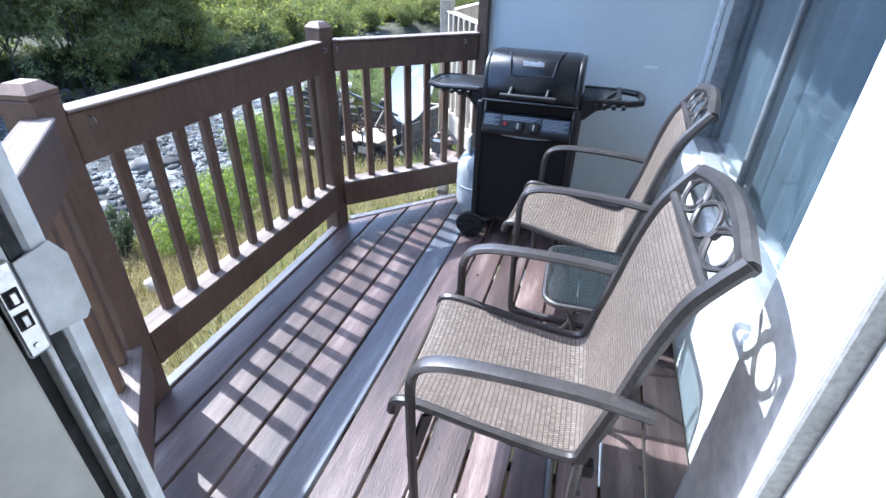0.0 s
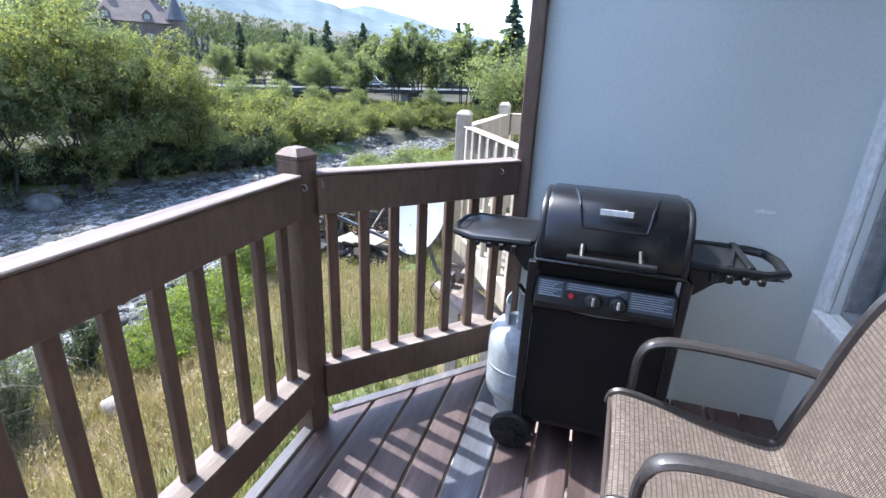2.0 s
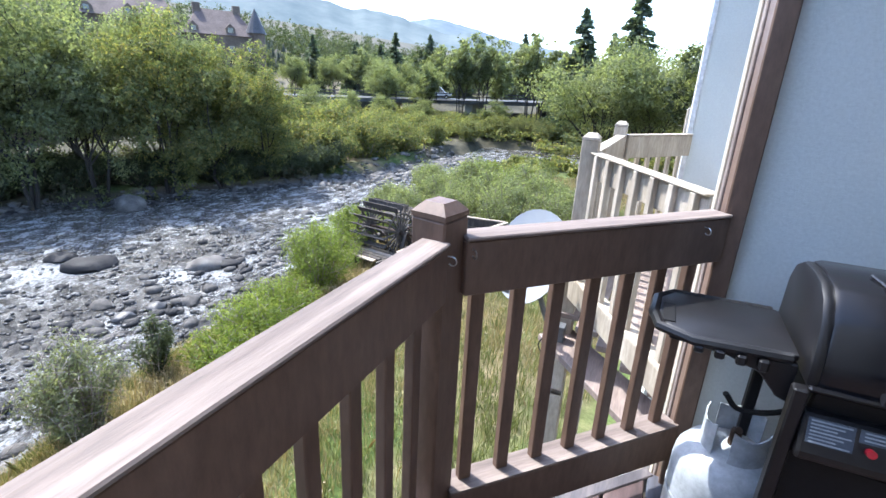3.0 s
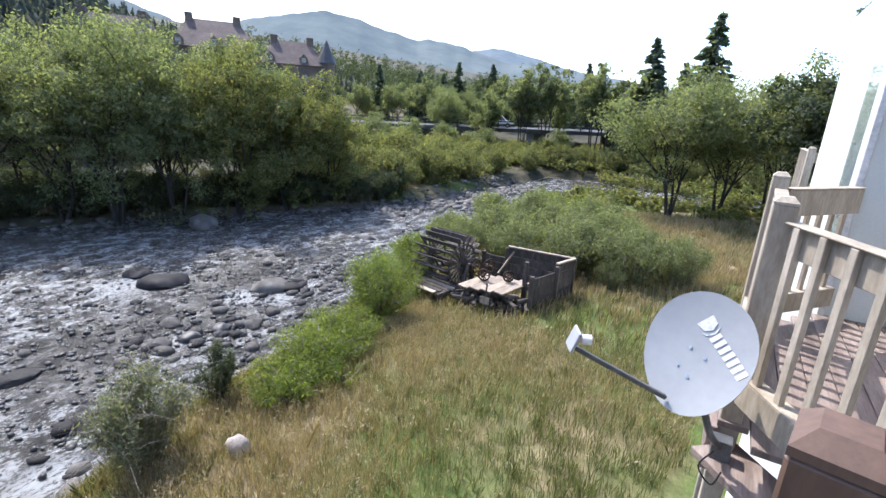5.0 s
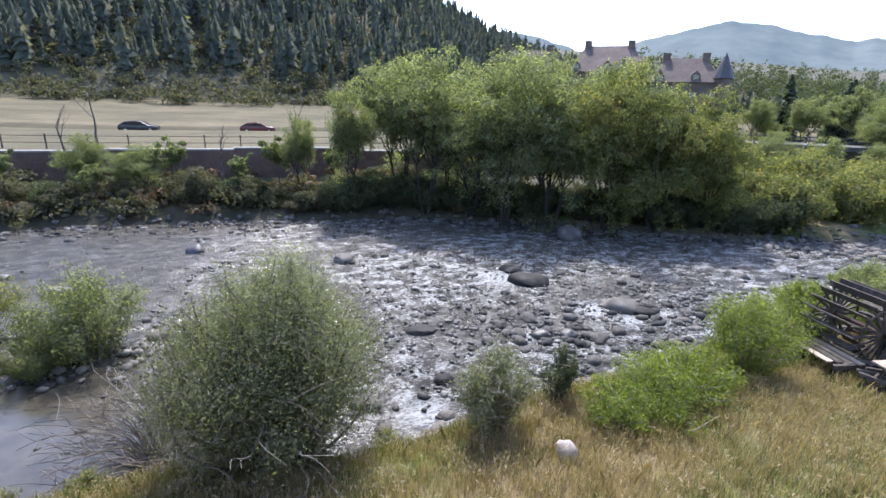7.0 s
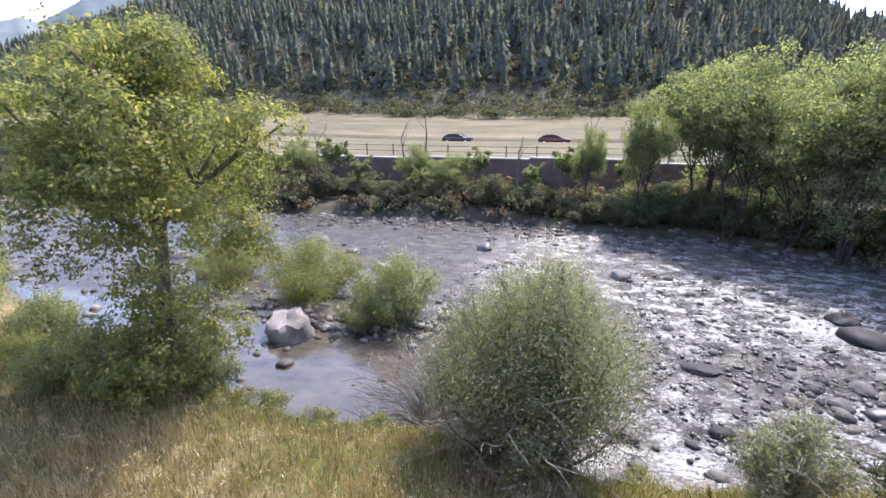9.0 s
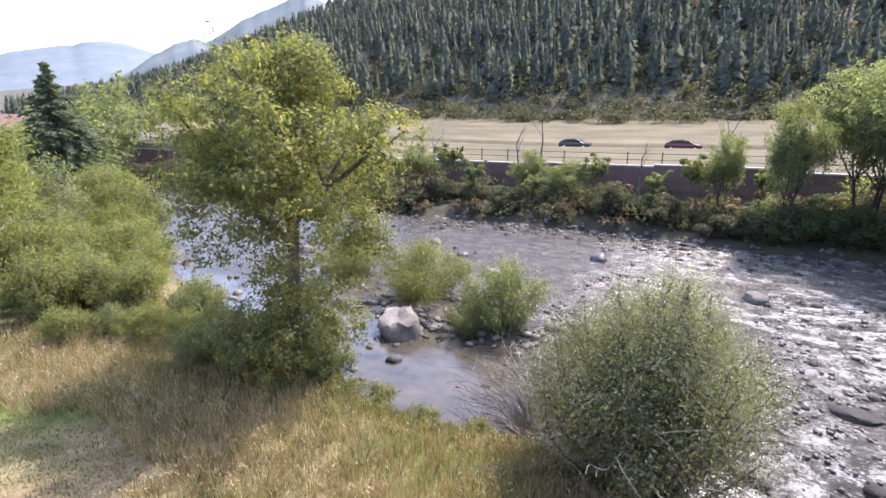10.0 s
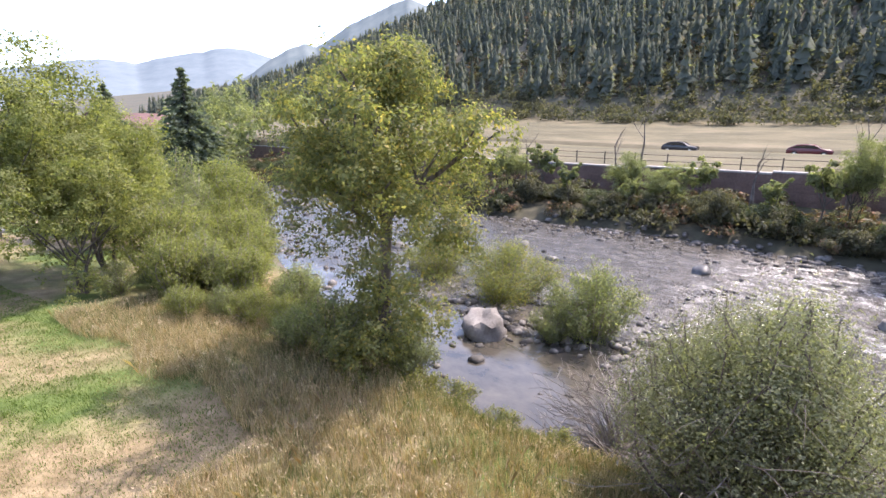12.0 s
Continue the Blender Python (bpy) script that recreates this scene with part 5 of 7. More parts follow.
    horn = Vector((0.85, 0.45, -0.05)).normalized()
    q = tip + Vector((-0.005, 0.0, 0.055))
    part("feed_horn", MB().tube([q, q + horn * 0.03, q + horn * 0.032, q + horn * 0.085], [0.012, 0.012, 0.028, 0.030], 14).bm(), LOGOWHITE, d, "white plastic feed horn", smooth=True)
    mast = bend([M @ Vector((0, -0.08, -0.06)), Vector((0.06, 0.10, -0.26)), Vector((0.16, 0.10, -0.52)), Vector((0.24, 0.20, -0.66))], 5)
    part("mast", MB().tube(mast, 0.022, 10).bm(), DISHARM, d, "dark bent mast", smooth=True)
    part("clamp", MB().box((-0.06, 0.03, -0.12), (0.08, 0.12, 0.06), M.to_3x3().to_4x4() @ Matrix.Translation((0, 0, -0.1))).bm(0.005), DISHARM, d)
    part("foot_plate", MB().box((0.19, 0.17, -0.74), (0.30, 0.27, -0.60)).bm(0.004), DISHARM, d)
    d.scale = (0.77, 0.77, 0.77)
    cab = bend([(0.2, 0.05, -0.6), (0.14, 0.0, -0.7), (0.22, -0.02, -0.78), (0.26, 0.02, -0.7)], 5)
    part("cable", MB().tube(cab, 0.005, 6).bm(), RUBBER, d, smooth=True)


dish((-1.722, 4.06, 0.42))

# ---- trees and shrubs ----
def ground_z(x, y):
    return float(height(np.array([float(x)]), np.array([float(y)]))[0])


def limbs(rng, p, d, length, r, depth, out, tips, spread=0.7, rise=0.25, kids=3):
    """Grow a limb and its branches; out gets (points, radii), tips the ends."""
    pts, rad = [p.copy()], [r]
    n = 4
    for k in range(n):
        d = (d + Vector((rng.gauss(0, 0.13), rng.gauss(0, 0.13), rng.gauss(0, 0.08) + rise * 0.12))).normalized()
        p = p + d * (length / n)
        pts.append(p.copy())
        rad.append(r * (1 - 0.55 * (k + 1) / n))
    out.append((pts, rad))
    if depth == 0:
        tips.append((p, length))
        tips.append((pts[2], length * 0.8))
        return
    for k in range(kids):
        t = pts[2 + (k % 3)]
        a = rng.uniform(0, 6.28)
        side = Vector((math.cos(a), math.sin(a), rng.uniform(-0.2, 0.6)))
        limbs(rng, t, (d * (1 - spread * 0.5) + side * spread).normalized(), length * rng.uniform(0.55, 0.8), r * 0.45, depth - 1, out, tips, spread, rise, kids)


def crown_points(nrg, clumps, count, sprays=14):
    """Leaf places and outward directions: each ellipsoid clump (x, y, z, rx, rz) bears leafy sprays on its outside."""
    c = np.array(clumps)
    m = len(c)
    d0 = nrg.normal(0, 1, (m, sprays, 3)) + np.array([0, 0, 0.25])
    d0 /= np.linalg.norm(d0, axis=2)[:, :, None]
    R = np.stack([c[:, 3], c[:, 3], c[:, 4]], 1)[:, None, :]
    q = c[:, None, :3] + d0 * R * nrg.uniform(0.45, 1.08, (m, sprays, 1))
    w = c[:, 3] ** 2
    pick = nrg.choice(m, count, p=w / w.sum())
    sp = nrg.integers(0, sprays, count)
    off = np.clip(nrg.normal(0, 1, (count, 3)), -2.2, 2.2)
    p = q[pick, sp] + off * c[pick, 3][:, None] * np.array([0.20, 0.20, 0.15])
    return p, d0[pick, sp] * 0.9 + off * 0.28 + np.array([0, 0, 0.3])


def tree(label, at, tall, wide, leaf, n_leaf, size, seed, bark=BARK, stems=1, bare=0.28, kids=3, depth=2, trunk=0.16, group="", lean=(0, 0), skirt=0, clump=0.27, name="tree", fill=0, low=0.42):
    """A broad-leaved tree: tapered trunk, limbs and a crown of leaf clumps."""
    rng, nrg = random.Random(seed), np.random.default_rng(seed)
    x, y = at[:2]
    z = at[2] if len(at) > 2 else ground_z(x, y)
    t = thing(name, label, "tree" if name == "tree" else "shrub", (x, y, z - 0.05), group)
    out, tips = [], []
    for s in range(stems):
        a = rng.uniform(0, 6.28)
        sp = 0.0 if stems == 1 else rng.uniform(0.12, 0.3)
        d = Vector((math.cos(a) * sp + lean[0], math.sin(a) * sp + lean[1], 1)).normalized()
        foot = Vector((math.cos(a) * 0.12, math.sin(a) * 0.12, 0)) if stems > 1 else Vector((0, 0, 0))
        h = tall * bare * rng.uniform(0.9, 1.1)
        mid = foot + d * h * 0.5 + Vector((rng.gauss(0, 0.04), rng.gauss(0, 0.04), 0)) * tall * 0.2
        top = foot + d * h
        tr = trunk * (0.75 if stems > 1 else 1)
        out.append(([foot, mid, top], [tr * 1.25, tr, tr * 0.85]))
        for k in range(kids + 1):
            a2 = k * 6.28 / (kids + 1) + rng.uniform(-0.5, 0.5)
            up = 0.75 if k else 2.2
            dd = (Vector((math.cos(a2), math.sin(a2), up)) + d * 0.3).normalized()
            limbs(rng, top - d * h * 0.15 * rng.random(), dd, (tall * (1 - bare)) * (0.42 if k else 0.52), tr * 0.6, depth - 1, out, tips, 0.75, 0.3, kids)
    # fit the crown to its height and width
    tp = np.array([list(p) for p, _ in tips])
    zt, rr = tp[:, 2].max(), np.hypot(tp[:, 0] - tp[:, 0].mean(), tp[:, 1] - tp[:, 1].mean())
    kz, kr = (tall * 0.93) / zt, (wide * 0.44) / max(np.percentile(rr, 92), 0.1)

    def fit(p):
        f = min(1.0, max(0.0, (p.z / zt - bare * 0.6) / 0.3))
        k = 1 + (kr - 1) * f
        return Vector((p.x * k, p.y * k, p.z * kz))

    wood = MB()
    for pts, rad in out:
        wood.tube([fit(p) for p in pts], rad, 6, False)
    part("trunk", wood.bm(), bark, t, "rough bark trunk and limbs", smooth=True)
    cl = []
    for p, L in tips:
        q = fit(p)
        r = wide * clump * 0.55 * rng.uniform(0.6, 1.15)
        cl.append((q.x, q.y, q.z, r, r * rng.uniform(0.65, 1.0)))
    for k in range(skirt):
        a, r = rng.uniform(0, 6.28), rng.uniform(0.1, 1.0)
        cl.append((math.cos(a) * r * wide * 0.28, math.sin(a) * r * wide * 0.28, tall * rng.uniform(0.03, 0.38) * (1.15 - 0.8 * r), wide * rng.uniform(0.045, 0.1), wide * rng.uniform(0.06, 0.13)))
    for k in range(fill):
        a, u, h_ = rng.uniform(0, 6.28), math.sqrt(rng.random()), rng.random()
        rad_ = wide * 0.40 * math.sqrt(max(0.05, 1 - (1.45 * h_ - 0.5) ** 2)) * u
        r = wide * rng.uniform(0.07, 0.15)
        cl.append((math.cos(a) * rad_, math.sin(a) * rad_, tall * (low + (0.95 - low) * h_), r, r * rng.uniform(0.7, 1.1)))
    P, D = crown_points(nrg, cl, n_leaf)
    keep = P[:, 2] > 0.05
    leaves("crown", P[keep], D[keep], size, leaf, t, seed=seed)
    return t


def shrub(label, at, tall, wide, leaf, n_leaf, size, seed, group="", stem_n=26, twigs=False, name="shrub", stem_mat=None, fill=1.0):
    """Many thin stems fanning from the ground, with leaves along them."""
    rng, nrg = random.Random(seed), np.random.default_rng(seed)
    x, y = at[:2]
    z = at[2] if len(at) > 2 else ground_z(x, y)
    t = thing(name, label, "shrub", (x, y, z - 0.03), group)
    wood = MB()
    P, D = [], []
    for s in range(stem_n):
        a = rng.uniform(0, 6.28)
        reach = wide * 0.5 * math.sqrt(rng.random()) * 0.95
        hgt = tall * (1.0 - 0.48 * (reach / (wide * 0.5)) ** 2) * rng.uniform(0.78, 1.04)
        foot = Vector((math.cos(a) * reach * 0.22, math.sin(a) * reach * 0.22, 0))
        tip = Vector((math.cos(a) * reach, math.sin(a) * reach, hgt))
        bow = foot.lerp(tip, 0.5) + Vector((rng.gauss(0, 0.06) * wide, rng.gauss(0, 0.06) * wide, 0.10 * hgt))
        line = bend([foot, bow, tip], 4)
        wood.tube(line, [0.006 + 0.007 * tall * (1 - k / len(line)) for k in range(len(line))], 4, False)
        if twigs:
            for k in range(5):
                q = line[rng.randrange(2, len(line))]
                e = q + Vector((rng.gauss(0, 0.45), rng.gauss(0, 0.45), rng.uniform(-0.35, 0.4)))
                wood.tube(bend([q, q.lerp(e, 0.5) + Vector((0, 0, 0.08)), e], 2), [0.008, 0.006, 0.005, 0.003, 0.003], 3, False)
        m = int(n_leaf / stem_n)
        u = 0.25 * (1 - fill) + (1 - 0.25 * (1 - fill)) * nrg.random(m) ** 0.75
        pts = np.array([list(v) for v in line])
        idx = u * (len(line) - 1)
        i0 = np.minimum(idx.astype(int), len(line) - 2)
        base = pts[i0] + (pts[i0 + 1] - pts[i0]) * (idx - i0)[:, None]
        off = nrg.normal(0, 1, (m, 3)) * np.array([wide * 0.05, wide * 0.05, tall * 0.05])
        P.append(base + off)
        D.append(off / (np.linalg.norm(off, axis=1)[:, None] + 1e-6) + np.array([math.cos(a) * 1.3 * reach / wide, math.sin(a) * 1.3 * reach / wide, 0.45]))
    part("branchwork", wood.bm(), stem_mat or TWIG, t)
    P, D = np.concatenate(P), np.concatenate(D)
    keep = P[:, 2] > 0.03
    leaves("foliage", P[keep], D[keep], size, leaf, t, aspect=0.4, seed=seed)
    return t


def conifer(label, at, tall, wide, seed, needle=NEEDLE, group="", droop=0.35):
    """A spruce: straight trunk and whorls of drooping, ragged boughs."""
    rng, nrg = random.Random(seed), np.random.default_rng(seed)
    x, y = at[:2]
    z = at[2] if len(at) > 2 else ground_z(x, y)
    t = thing("spruce", label, "tree", (x, y, z - 0.1), group)
    part("trunk", MB().tube([(0, 0, 0), (0, 0, tall * 0.5), (0, 0, tall)], [wide * 0.04, wide * 0.025, 0.02], 7).bm(), DARKBARK, t)
    C, D = [], []
    levels = 26
    for k in range(levels):
        f = k / (levels - 1)
        zz = tall * (0.10 + 0.89 * f)
        R = wide * 0.5 * (1 - f) ** 0.85 * rng.uniform(0.75, 1.1) + 0.05
        for j in range(max(6, int(15 * (1 - f) + 5))):
            a = rng.uniform(0, 6.28)
            r = R * rng.uniform(0.7, 1.1)
            m = int(20 + 34 * (1 - f))
            u = nrg.random(m) ** 0.7
            px = math.cos(a) * r * u + nrg.normal(0, 0.05 * wide * 0.25, m)
            py = math.sin(a) * r * u + nrg.normal(0, 0.05 * wide * 0.25, m)
            pz = zz - droop * r * u ** 1.5 + nrg.normal(0, 0.012 * tall * 0.5, m) + 0.1 * r * u ** 4
            C.append(np.stack([px, py, pz], 1))
            D.append(np.tile([math.cos(a), math.sin(a), -0.25], (m, 1)))
    leaves("needle_crown", np.concatenate(C), np.concatenate(D) * 2, tall * 0.042, needle, t, aspect=0.5, seed=seed, facing=False)
    return t


def again(t, at, rz, s, sz=None):
    x, y = at[:2]
    z = at[2] if len(at) > 2 else ground_z(x, y)
    c = copy_thing(t, pose(x, y, z - 0.05, 0, 0, rz))
    c.scale = (s, s, sz or s)
    return c


# near bank
tree("tall cottonwood with yellowing crown at the water's edge", (-10.45, -7.25), 8.25, 6.3, LEAFGOLD, 62000, 0.105, 11, bare=0.40, kids=4, depth=2, trunk=0.17, lean=(-0.02, 0.02), skirt=60, clump=0.20, fill=84, low=0.40)
willow = shrub("large silvery willow bush with bare grey twigs", (-10.6, 1.25), 4.35, 4.5, LEAFWILLOW, 160000, 0.06, 12, stem_n=150, twigs=True, stem_mat=DARKSTEM)


def bare_branches(parent, n, reach, rise, seed, thick=0.011, towards=None):
    """Dead grey branches that arch outwards and fork, as one part."""
    rng = random.Random(seed)
    w = MB()
    for k in range(n):
        a = rng.uniform(0, 6.28) if towards is None else rng.gauss(towards, 0.75)
        L, H = reach * rng.uniform(0.6, 1.1), rise * rng.uniform(0.25, 1.1)
        foot = Vector((math.cos(a) * 0.3, math.sin(a) * 0.3, 0.02))
        tip = Vector((math.cos(a + rng.gauss(0, 0.25)) * L, math.sin(a + rng.gauss(0, 0.25)) * L, H))
        line = bend([foot, foot.lerp(tip, 0.35) + Vector((0, 0, 0.30 * H + 0.15)), foot.lerp(tip, 0.75) + Vector((rng.gauss(0, 0.12), rng.gauss(0, 0.12), 0.22)), tip], 3)
        w.tube(line, [thick * (1.3 - 0.9 * i / len(line)) for i in range(len(line))], 4, False)
        for f in range(4):
            q = line[rng.randrange(3, len(line))]
            e = q + Vector((math.cos(a) * 0.3 + rng.gauss(0, 0.3), math.sin(a) * 0.3 + rng.gauss(0, 0.3), rng.uniform(-0.2, 0.45)))
            w.tube(bend([q, q.lerp(e, 0.5) + Vector((rng.gauss(0, 0.06), rng.gauss(0, 0.06), 0.07)), e], 2), [thick * 0.6, thick * 0.5, thick * 0.42, thick * 0.35, thick * 0.3], 3, False)
    part("deadwood", w.bm(), DEADWOOD, parent, "bleached bare branches")


bare_branches(willow, 64, 2.55, 2.3, 121, 0.012)
shrub("grey-green willow bush on the bank", (-9.7, 5.45), 2.1, 1.9, LEAFWILLOW, 9000, 0.075, 13, stem_n=36, twigs=True)
shrub("small green willow bush on the bank", (-10.4, 7.35), 1.55, 1.0, LEAFDARK, 4500, 0.07, 14, stem_n=22)
shrub("low bright green bush at the water's edge", (-9.5, 9.5), 1.1, 3.0, LEAFBRIGHT, 9000, 0.085, 15, stem_n=70)
shrub("low bright green bush at the water's edge", (-9.3, 8.1), 0.95, 2.0, LEAFBRIGHT, 5000, 0.085, 16, stem_n=50)
shrub("low bright green bush at the water's edge", (-10.0, 10.9), 1.2, 2.6, LEAFBRIGHT, 8000, 0.085, 56, stem_n=60)
shrub("golden green bush beside the water wheel", (-10.5, 13.0), 2.3, 2.7, LEAFBRIGHT, 12000, 0.085, 17, stem_n=50)
shrub("golden green bush beside the water wheel", (-11.6, 15.5), 1.9, 2.8, LEAFBRIGHT, 8000, 0.09, 18, stem_n=50)
g_bank = "willow thicket behind the water wheel"
th = shrub("dense grey-green willow bush", (-8.0, 23.2), 2.8, 3.8, LEAF, 12000, 0.12, 19, g_bank, stem_n=46)
for k, (x, y, s) in enumerate(((-10.5, 22.6, 0.95), (-5.6, 22.6, 0.95), (-8.9, 20.6, 0.85), (-6.6, 20.9, 0.95), (-4.4, 20.6, 0.9), (-2.9, 21.4, 0.75), (-11.6, 20.6, 0.8), (-7.0, 26.0, 1.0), (-10.2, 26.5, 1.05), (-13.2, 22.5, 0.75), (-13.4, 27.5, 0.9), (-4.9, 19.9, 0.42), (-5.3, 24.5, 0.7))):
    again(th, (x, y), 50 * k, s)
gb = shrub("green bush at the river's edge", (-13.5, 19.5), 1.5, 2.4, LEAFBRIGHT, 6000, 0.11, 20, g_bank, stem_n=36)
for k, (x, y, s) in enumerate(((-14.6, 24.0, 0.9), (-11.9, 19.8, 0.8), (-15.0, 31.0, 1.2), (-12.0, 33.0, 1.3), (-9.0, 31.0, 1.2))):
    again(gb, (x, y), 70 * k, s)
# shrubs under the cottonwood and along the pool
sh = shrub("dark green bush under the cottonwood", (-9.6, -8.3), 2.0, 2.4, LEAF, 9000, 0.09, 21, "bushes along the pool", stem_n=40)
again(sh, (-10.6, -6.6), 80, 0.75)
again(sh, (-9.2, -9.7), 200, 0.72)
pb = shrub("pale green low bush by the pool", (-10.3, -4.9), 0.75, 1.5, LEAFGOLD, 3500, 0.07, 22, "bushes along the pool", stem_n=30)
for k, (x, y, s) in enumerate(((-10.1, -3.4, 0.8), (-10.2, -1.9, 0.7), (-10.2, -5.8, 0.9), (-10.4, 3.4, 0.7), (-9.9, -4.2, 0.5))):
    again(pb, (x, y), 60 * k, s)
# left: trees on the lawn's edge
lt = tree("leafy green tree at the lawn's edge", (-8.2, -21.5), 8.4, 6.0, LEAFLIME, 34000, 0.125, 23, stems=3, bare=0.15, group="trees at the lawn's edge", skirt=16, trunk=0.1, fill=26, low=0.2)
again(lt, (-4.9, -24.5), 120, 1.2)
again(lt, (-10.3, -27.0), 210, 0.62)
again(lt, (-6.6, -19.2), 300, 0.8)
again(lt, (-12.0, -31.0), 30, 0.9)
lb = shrub("yellow-green bush on the near bank", (-10.4, -14.6), 2.3, 2.7, LEAFLIME, 11000, 0.09, 24, "bank bushes", stem_n=44)
lg = shrub("grey-green bush on the near bank", (-11.0, -12.0), 2.0, 2.4, LEAF, 9000, 0.085, 26, "bank bushes", stem_n=40)
for k, (x, y, s) in enumerate(((-12.3, -17.5, 1.0), (-10.4, -18.0, 0.9), (-13.9, -21.0, 1.25), (-16.5, -25.5, 1.5), (-12.9, -26.0, 1.6), (-18.8, -31.5, 1.6), (-9.4, -12.4, 0.6), (-15.5, -32.0, 2.0), (-22.0, -39.0, 1.8), (-8.6, -16.3, 0.9), (-11.5, -13.0, 0.75), (-9.4, -19.6, 1.1), (-11.6, -21.5, 1.2), (-10.0, -15.9, 0.85), (-8.0, -14.0, 0.55), (-13.4, -18.6, 0.8), (-7.4, -18.3, 0.7), (-14.6, -23.6, 1.1))):
    again((lb, lg)[k % 3 == 1], (x, y), 75 * k, s * 1.08, s * (1.0 + 0.3 * (k % 2)))
for k, (x, y, s) in enumerate(((-9.0, -13.4, 0.55), (-9.9, -16.9, 0.9), (-11.3, -16.0, 0.8), (-12.6, -19.6, 1.1), (-8.9, -17.9, 0.8), (-10.7, -20.0, 1.2), (-14.9, -27.5, 1.5), (-9.8, -11.2, 0.5))):
    again((lg, lb)[k % 2], (x, y), 55 * k + 20, s, s * 1.15)
tangle = shrub("tangle of bare grey willow branches by the pool", (-11.5, -0.9), 1.5, 2.0, LEAFWILLOW, 500, 0.07, 55, stem_n=30, twigs=True)
bare_branches(tangle, 72, 2.2, 1.4, 122, 0.013, math.radians(235))
# gravel island bushes
ib = shrub("green bush on the gravel island", (-17.9, -8.4), 2.7, 5.2, LEAFGOLD, 20000, 0.09, 25, "island bushes", stem_n=44)
again(ib, (-18.8, -12.2), 140, 0.8)
ic = shrub("round green bush on the gravel island", (-16.8, -3.9), 3.0, 3.5, LEAF, 14000, 0.10, 26, "island bushes", stem_n=44)
again(ic, (-16.0, -4.9), 90, 0.55)

# far bank: dense riverside trees
r0 = random.Random(9)
g_far = "riverside trees on the far bank"
ta = tree("dark green riverside tree with several trunks", (-32.6, 10.4), 10.2, 6.6, LEAF, 26000, 0.165, 27, DARKBARK, stems=3, bare=0.26, group=g_far, trunk=0.12, depth=2, skirt=4, clump=0.27, fill=26, low=0.24)
tb2 = tree("spreading green leafy riverside tree", (-29.0, 14.5), 10.0, 7.0, LEAF, 26000, 0.165, 28, DARKBARK, stems=3, bare=0.22, group=g_far, trunk=0.12, skirt=6, clump=0.27, fill=26, low=0.22)
tc = tree("yellow-green leafy riverside tree", (-26.8, 20.3), 9.0, 7.0, LEAFGOLD, 26000, 0.165, 29, DARKBARK, stems=2, bare=0.16, group=g_far, trunk=0.12, skirt=10, clump=0.27, fill=26, low=0.18)
FAR_TALL = {ta: 10.2, tb2: 10.0, tc: 9.0}


def skyline(x, y):
    """How high the riverside trees grow: lower downstream."""
    az = math.degrees(math.atan2(y - 1.8, -1.9 - x))
    el = np.interp(az, [2, 10, 22, 30, 38, 46], [3.6, 6.6, 6.7, 5.6, 4.6, 2.2])
    return math.hypot(x + 1.9, y - 1.8) * math.tan(radians(el)) + 1.4 - ground_z(x, y)


for k, (x, y, src) in enumerate(((-36.0, 9.4, ta), (-31.2, 13.0, tb2), (-32.5, 15.5, ta), (-30.5, 18.0, tb2), (-28.0, 17.3, ta),
                                 (-25.6, 23.0, tc), (-28.5, 22.5, tb2), (-24.9, 26.0, tc), (-27.6, 25.6, tc), (-31.0, 22.0, ta), (-35.5, 13.0, tb2))):
    s_ = skyline(x, y) * r0.uniform(0.84, 1.06) / FAR_TALL[src]
    again(src, (x, y), 47 * k + 20, max(0.75, s_), s_)
again(ta, (-33.6, 5.7), 77, 0.52, 0.80)
again(ta, (-37.0, 2.6), 210, 0.36, 0.56)
again(tb2, (-38.3, -10.6), 30, 0.42, 0.40)
again(tb2, (-37.5, -7.4), 150, 0.46, 0.34)
again(ta, (-36.8, -19.5), 60, 0.45, 0.45)
for t_ in (ta, tb2, tc):
    t_.scale = (1, 1, skyline(t_.location.x, t_.location.y) / FAR_TALL[t_])
fb = shrub("dark bush on the far bank", (-33.6, 5.0), 2.3, 3.6, LEAFDARK, 6000, 0.17, 30, "far bank bushes", stem_n=30, stem_mat=DARKBARK)
fc = shrub("olive green bush on the far bank", (-35.3, -4.0), 2.3, 3.4, LEAFOLIVE, 6000, 0.16, 31, "far bank bushes", stem_n=30, stem_mat=DARKBARK)
r5 = random.Random(5)
for k in range(120):
    y = -62 + k * 0.77 + r5.uniform(-0.6, 0.6)
    xf = float(np.interp(y, FAR_Y, FAR_X))
    xs_ = max(-41.3, xf - r5.uniform(1.3, 8.0))
    again(r5.choice((fb, fc)), (xs_, y), r5.uniform(0, 360), r5.uniform(0.6, 1.1), r5.uniform(0.25, 0.5) if xs_ < -36.5 and y < 8 else r5.uniform(0.5, 0.95))
for k in range(22):
    y = 6 + k * 1.15
    xf = float(np.interp(y, FAR_Y, FAR_X))
    again(fb, (xf - r5.uniform(1.2, 2.6), y), r5.uniform(0, 360), r5.uniform(0.75, 1.1))
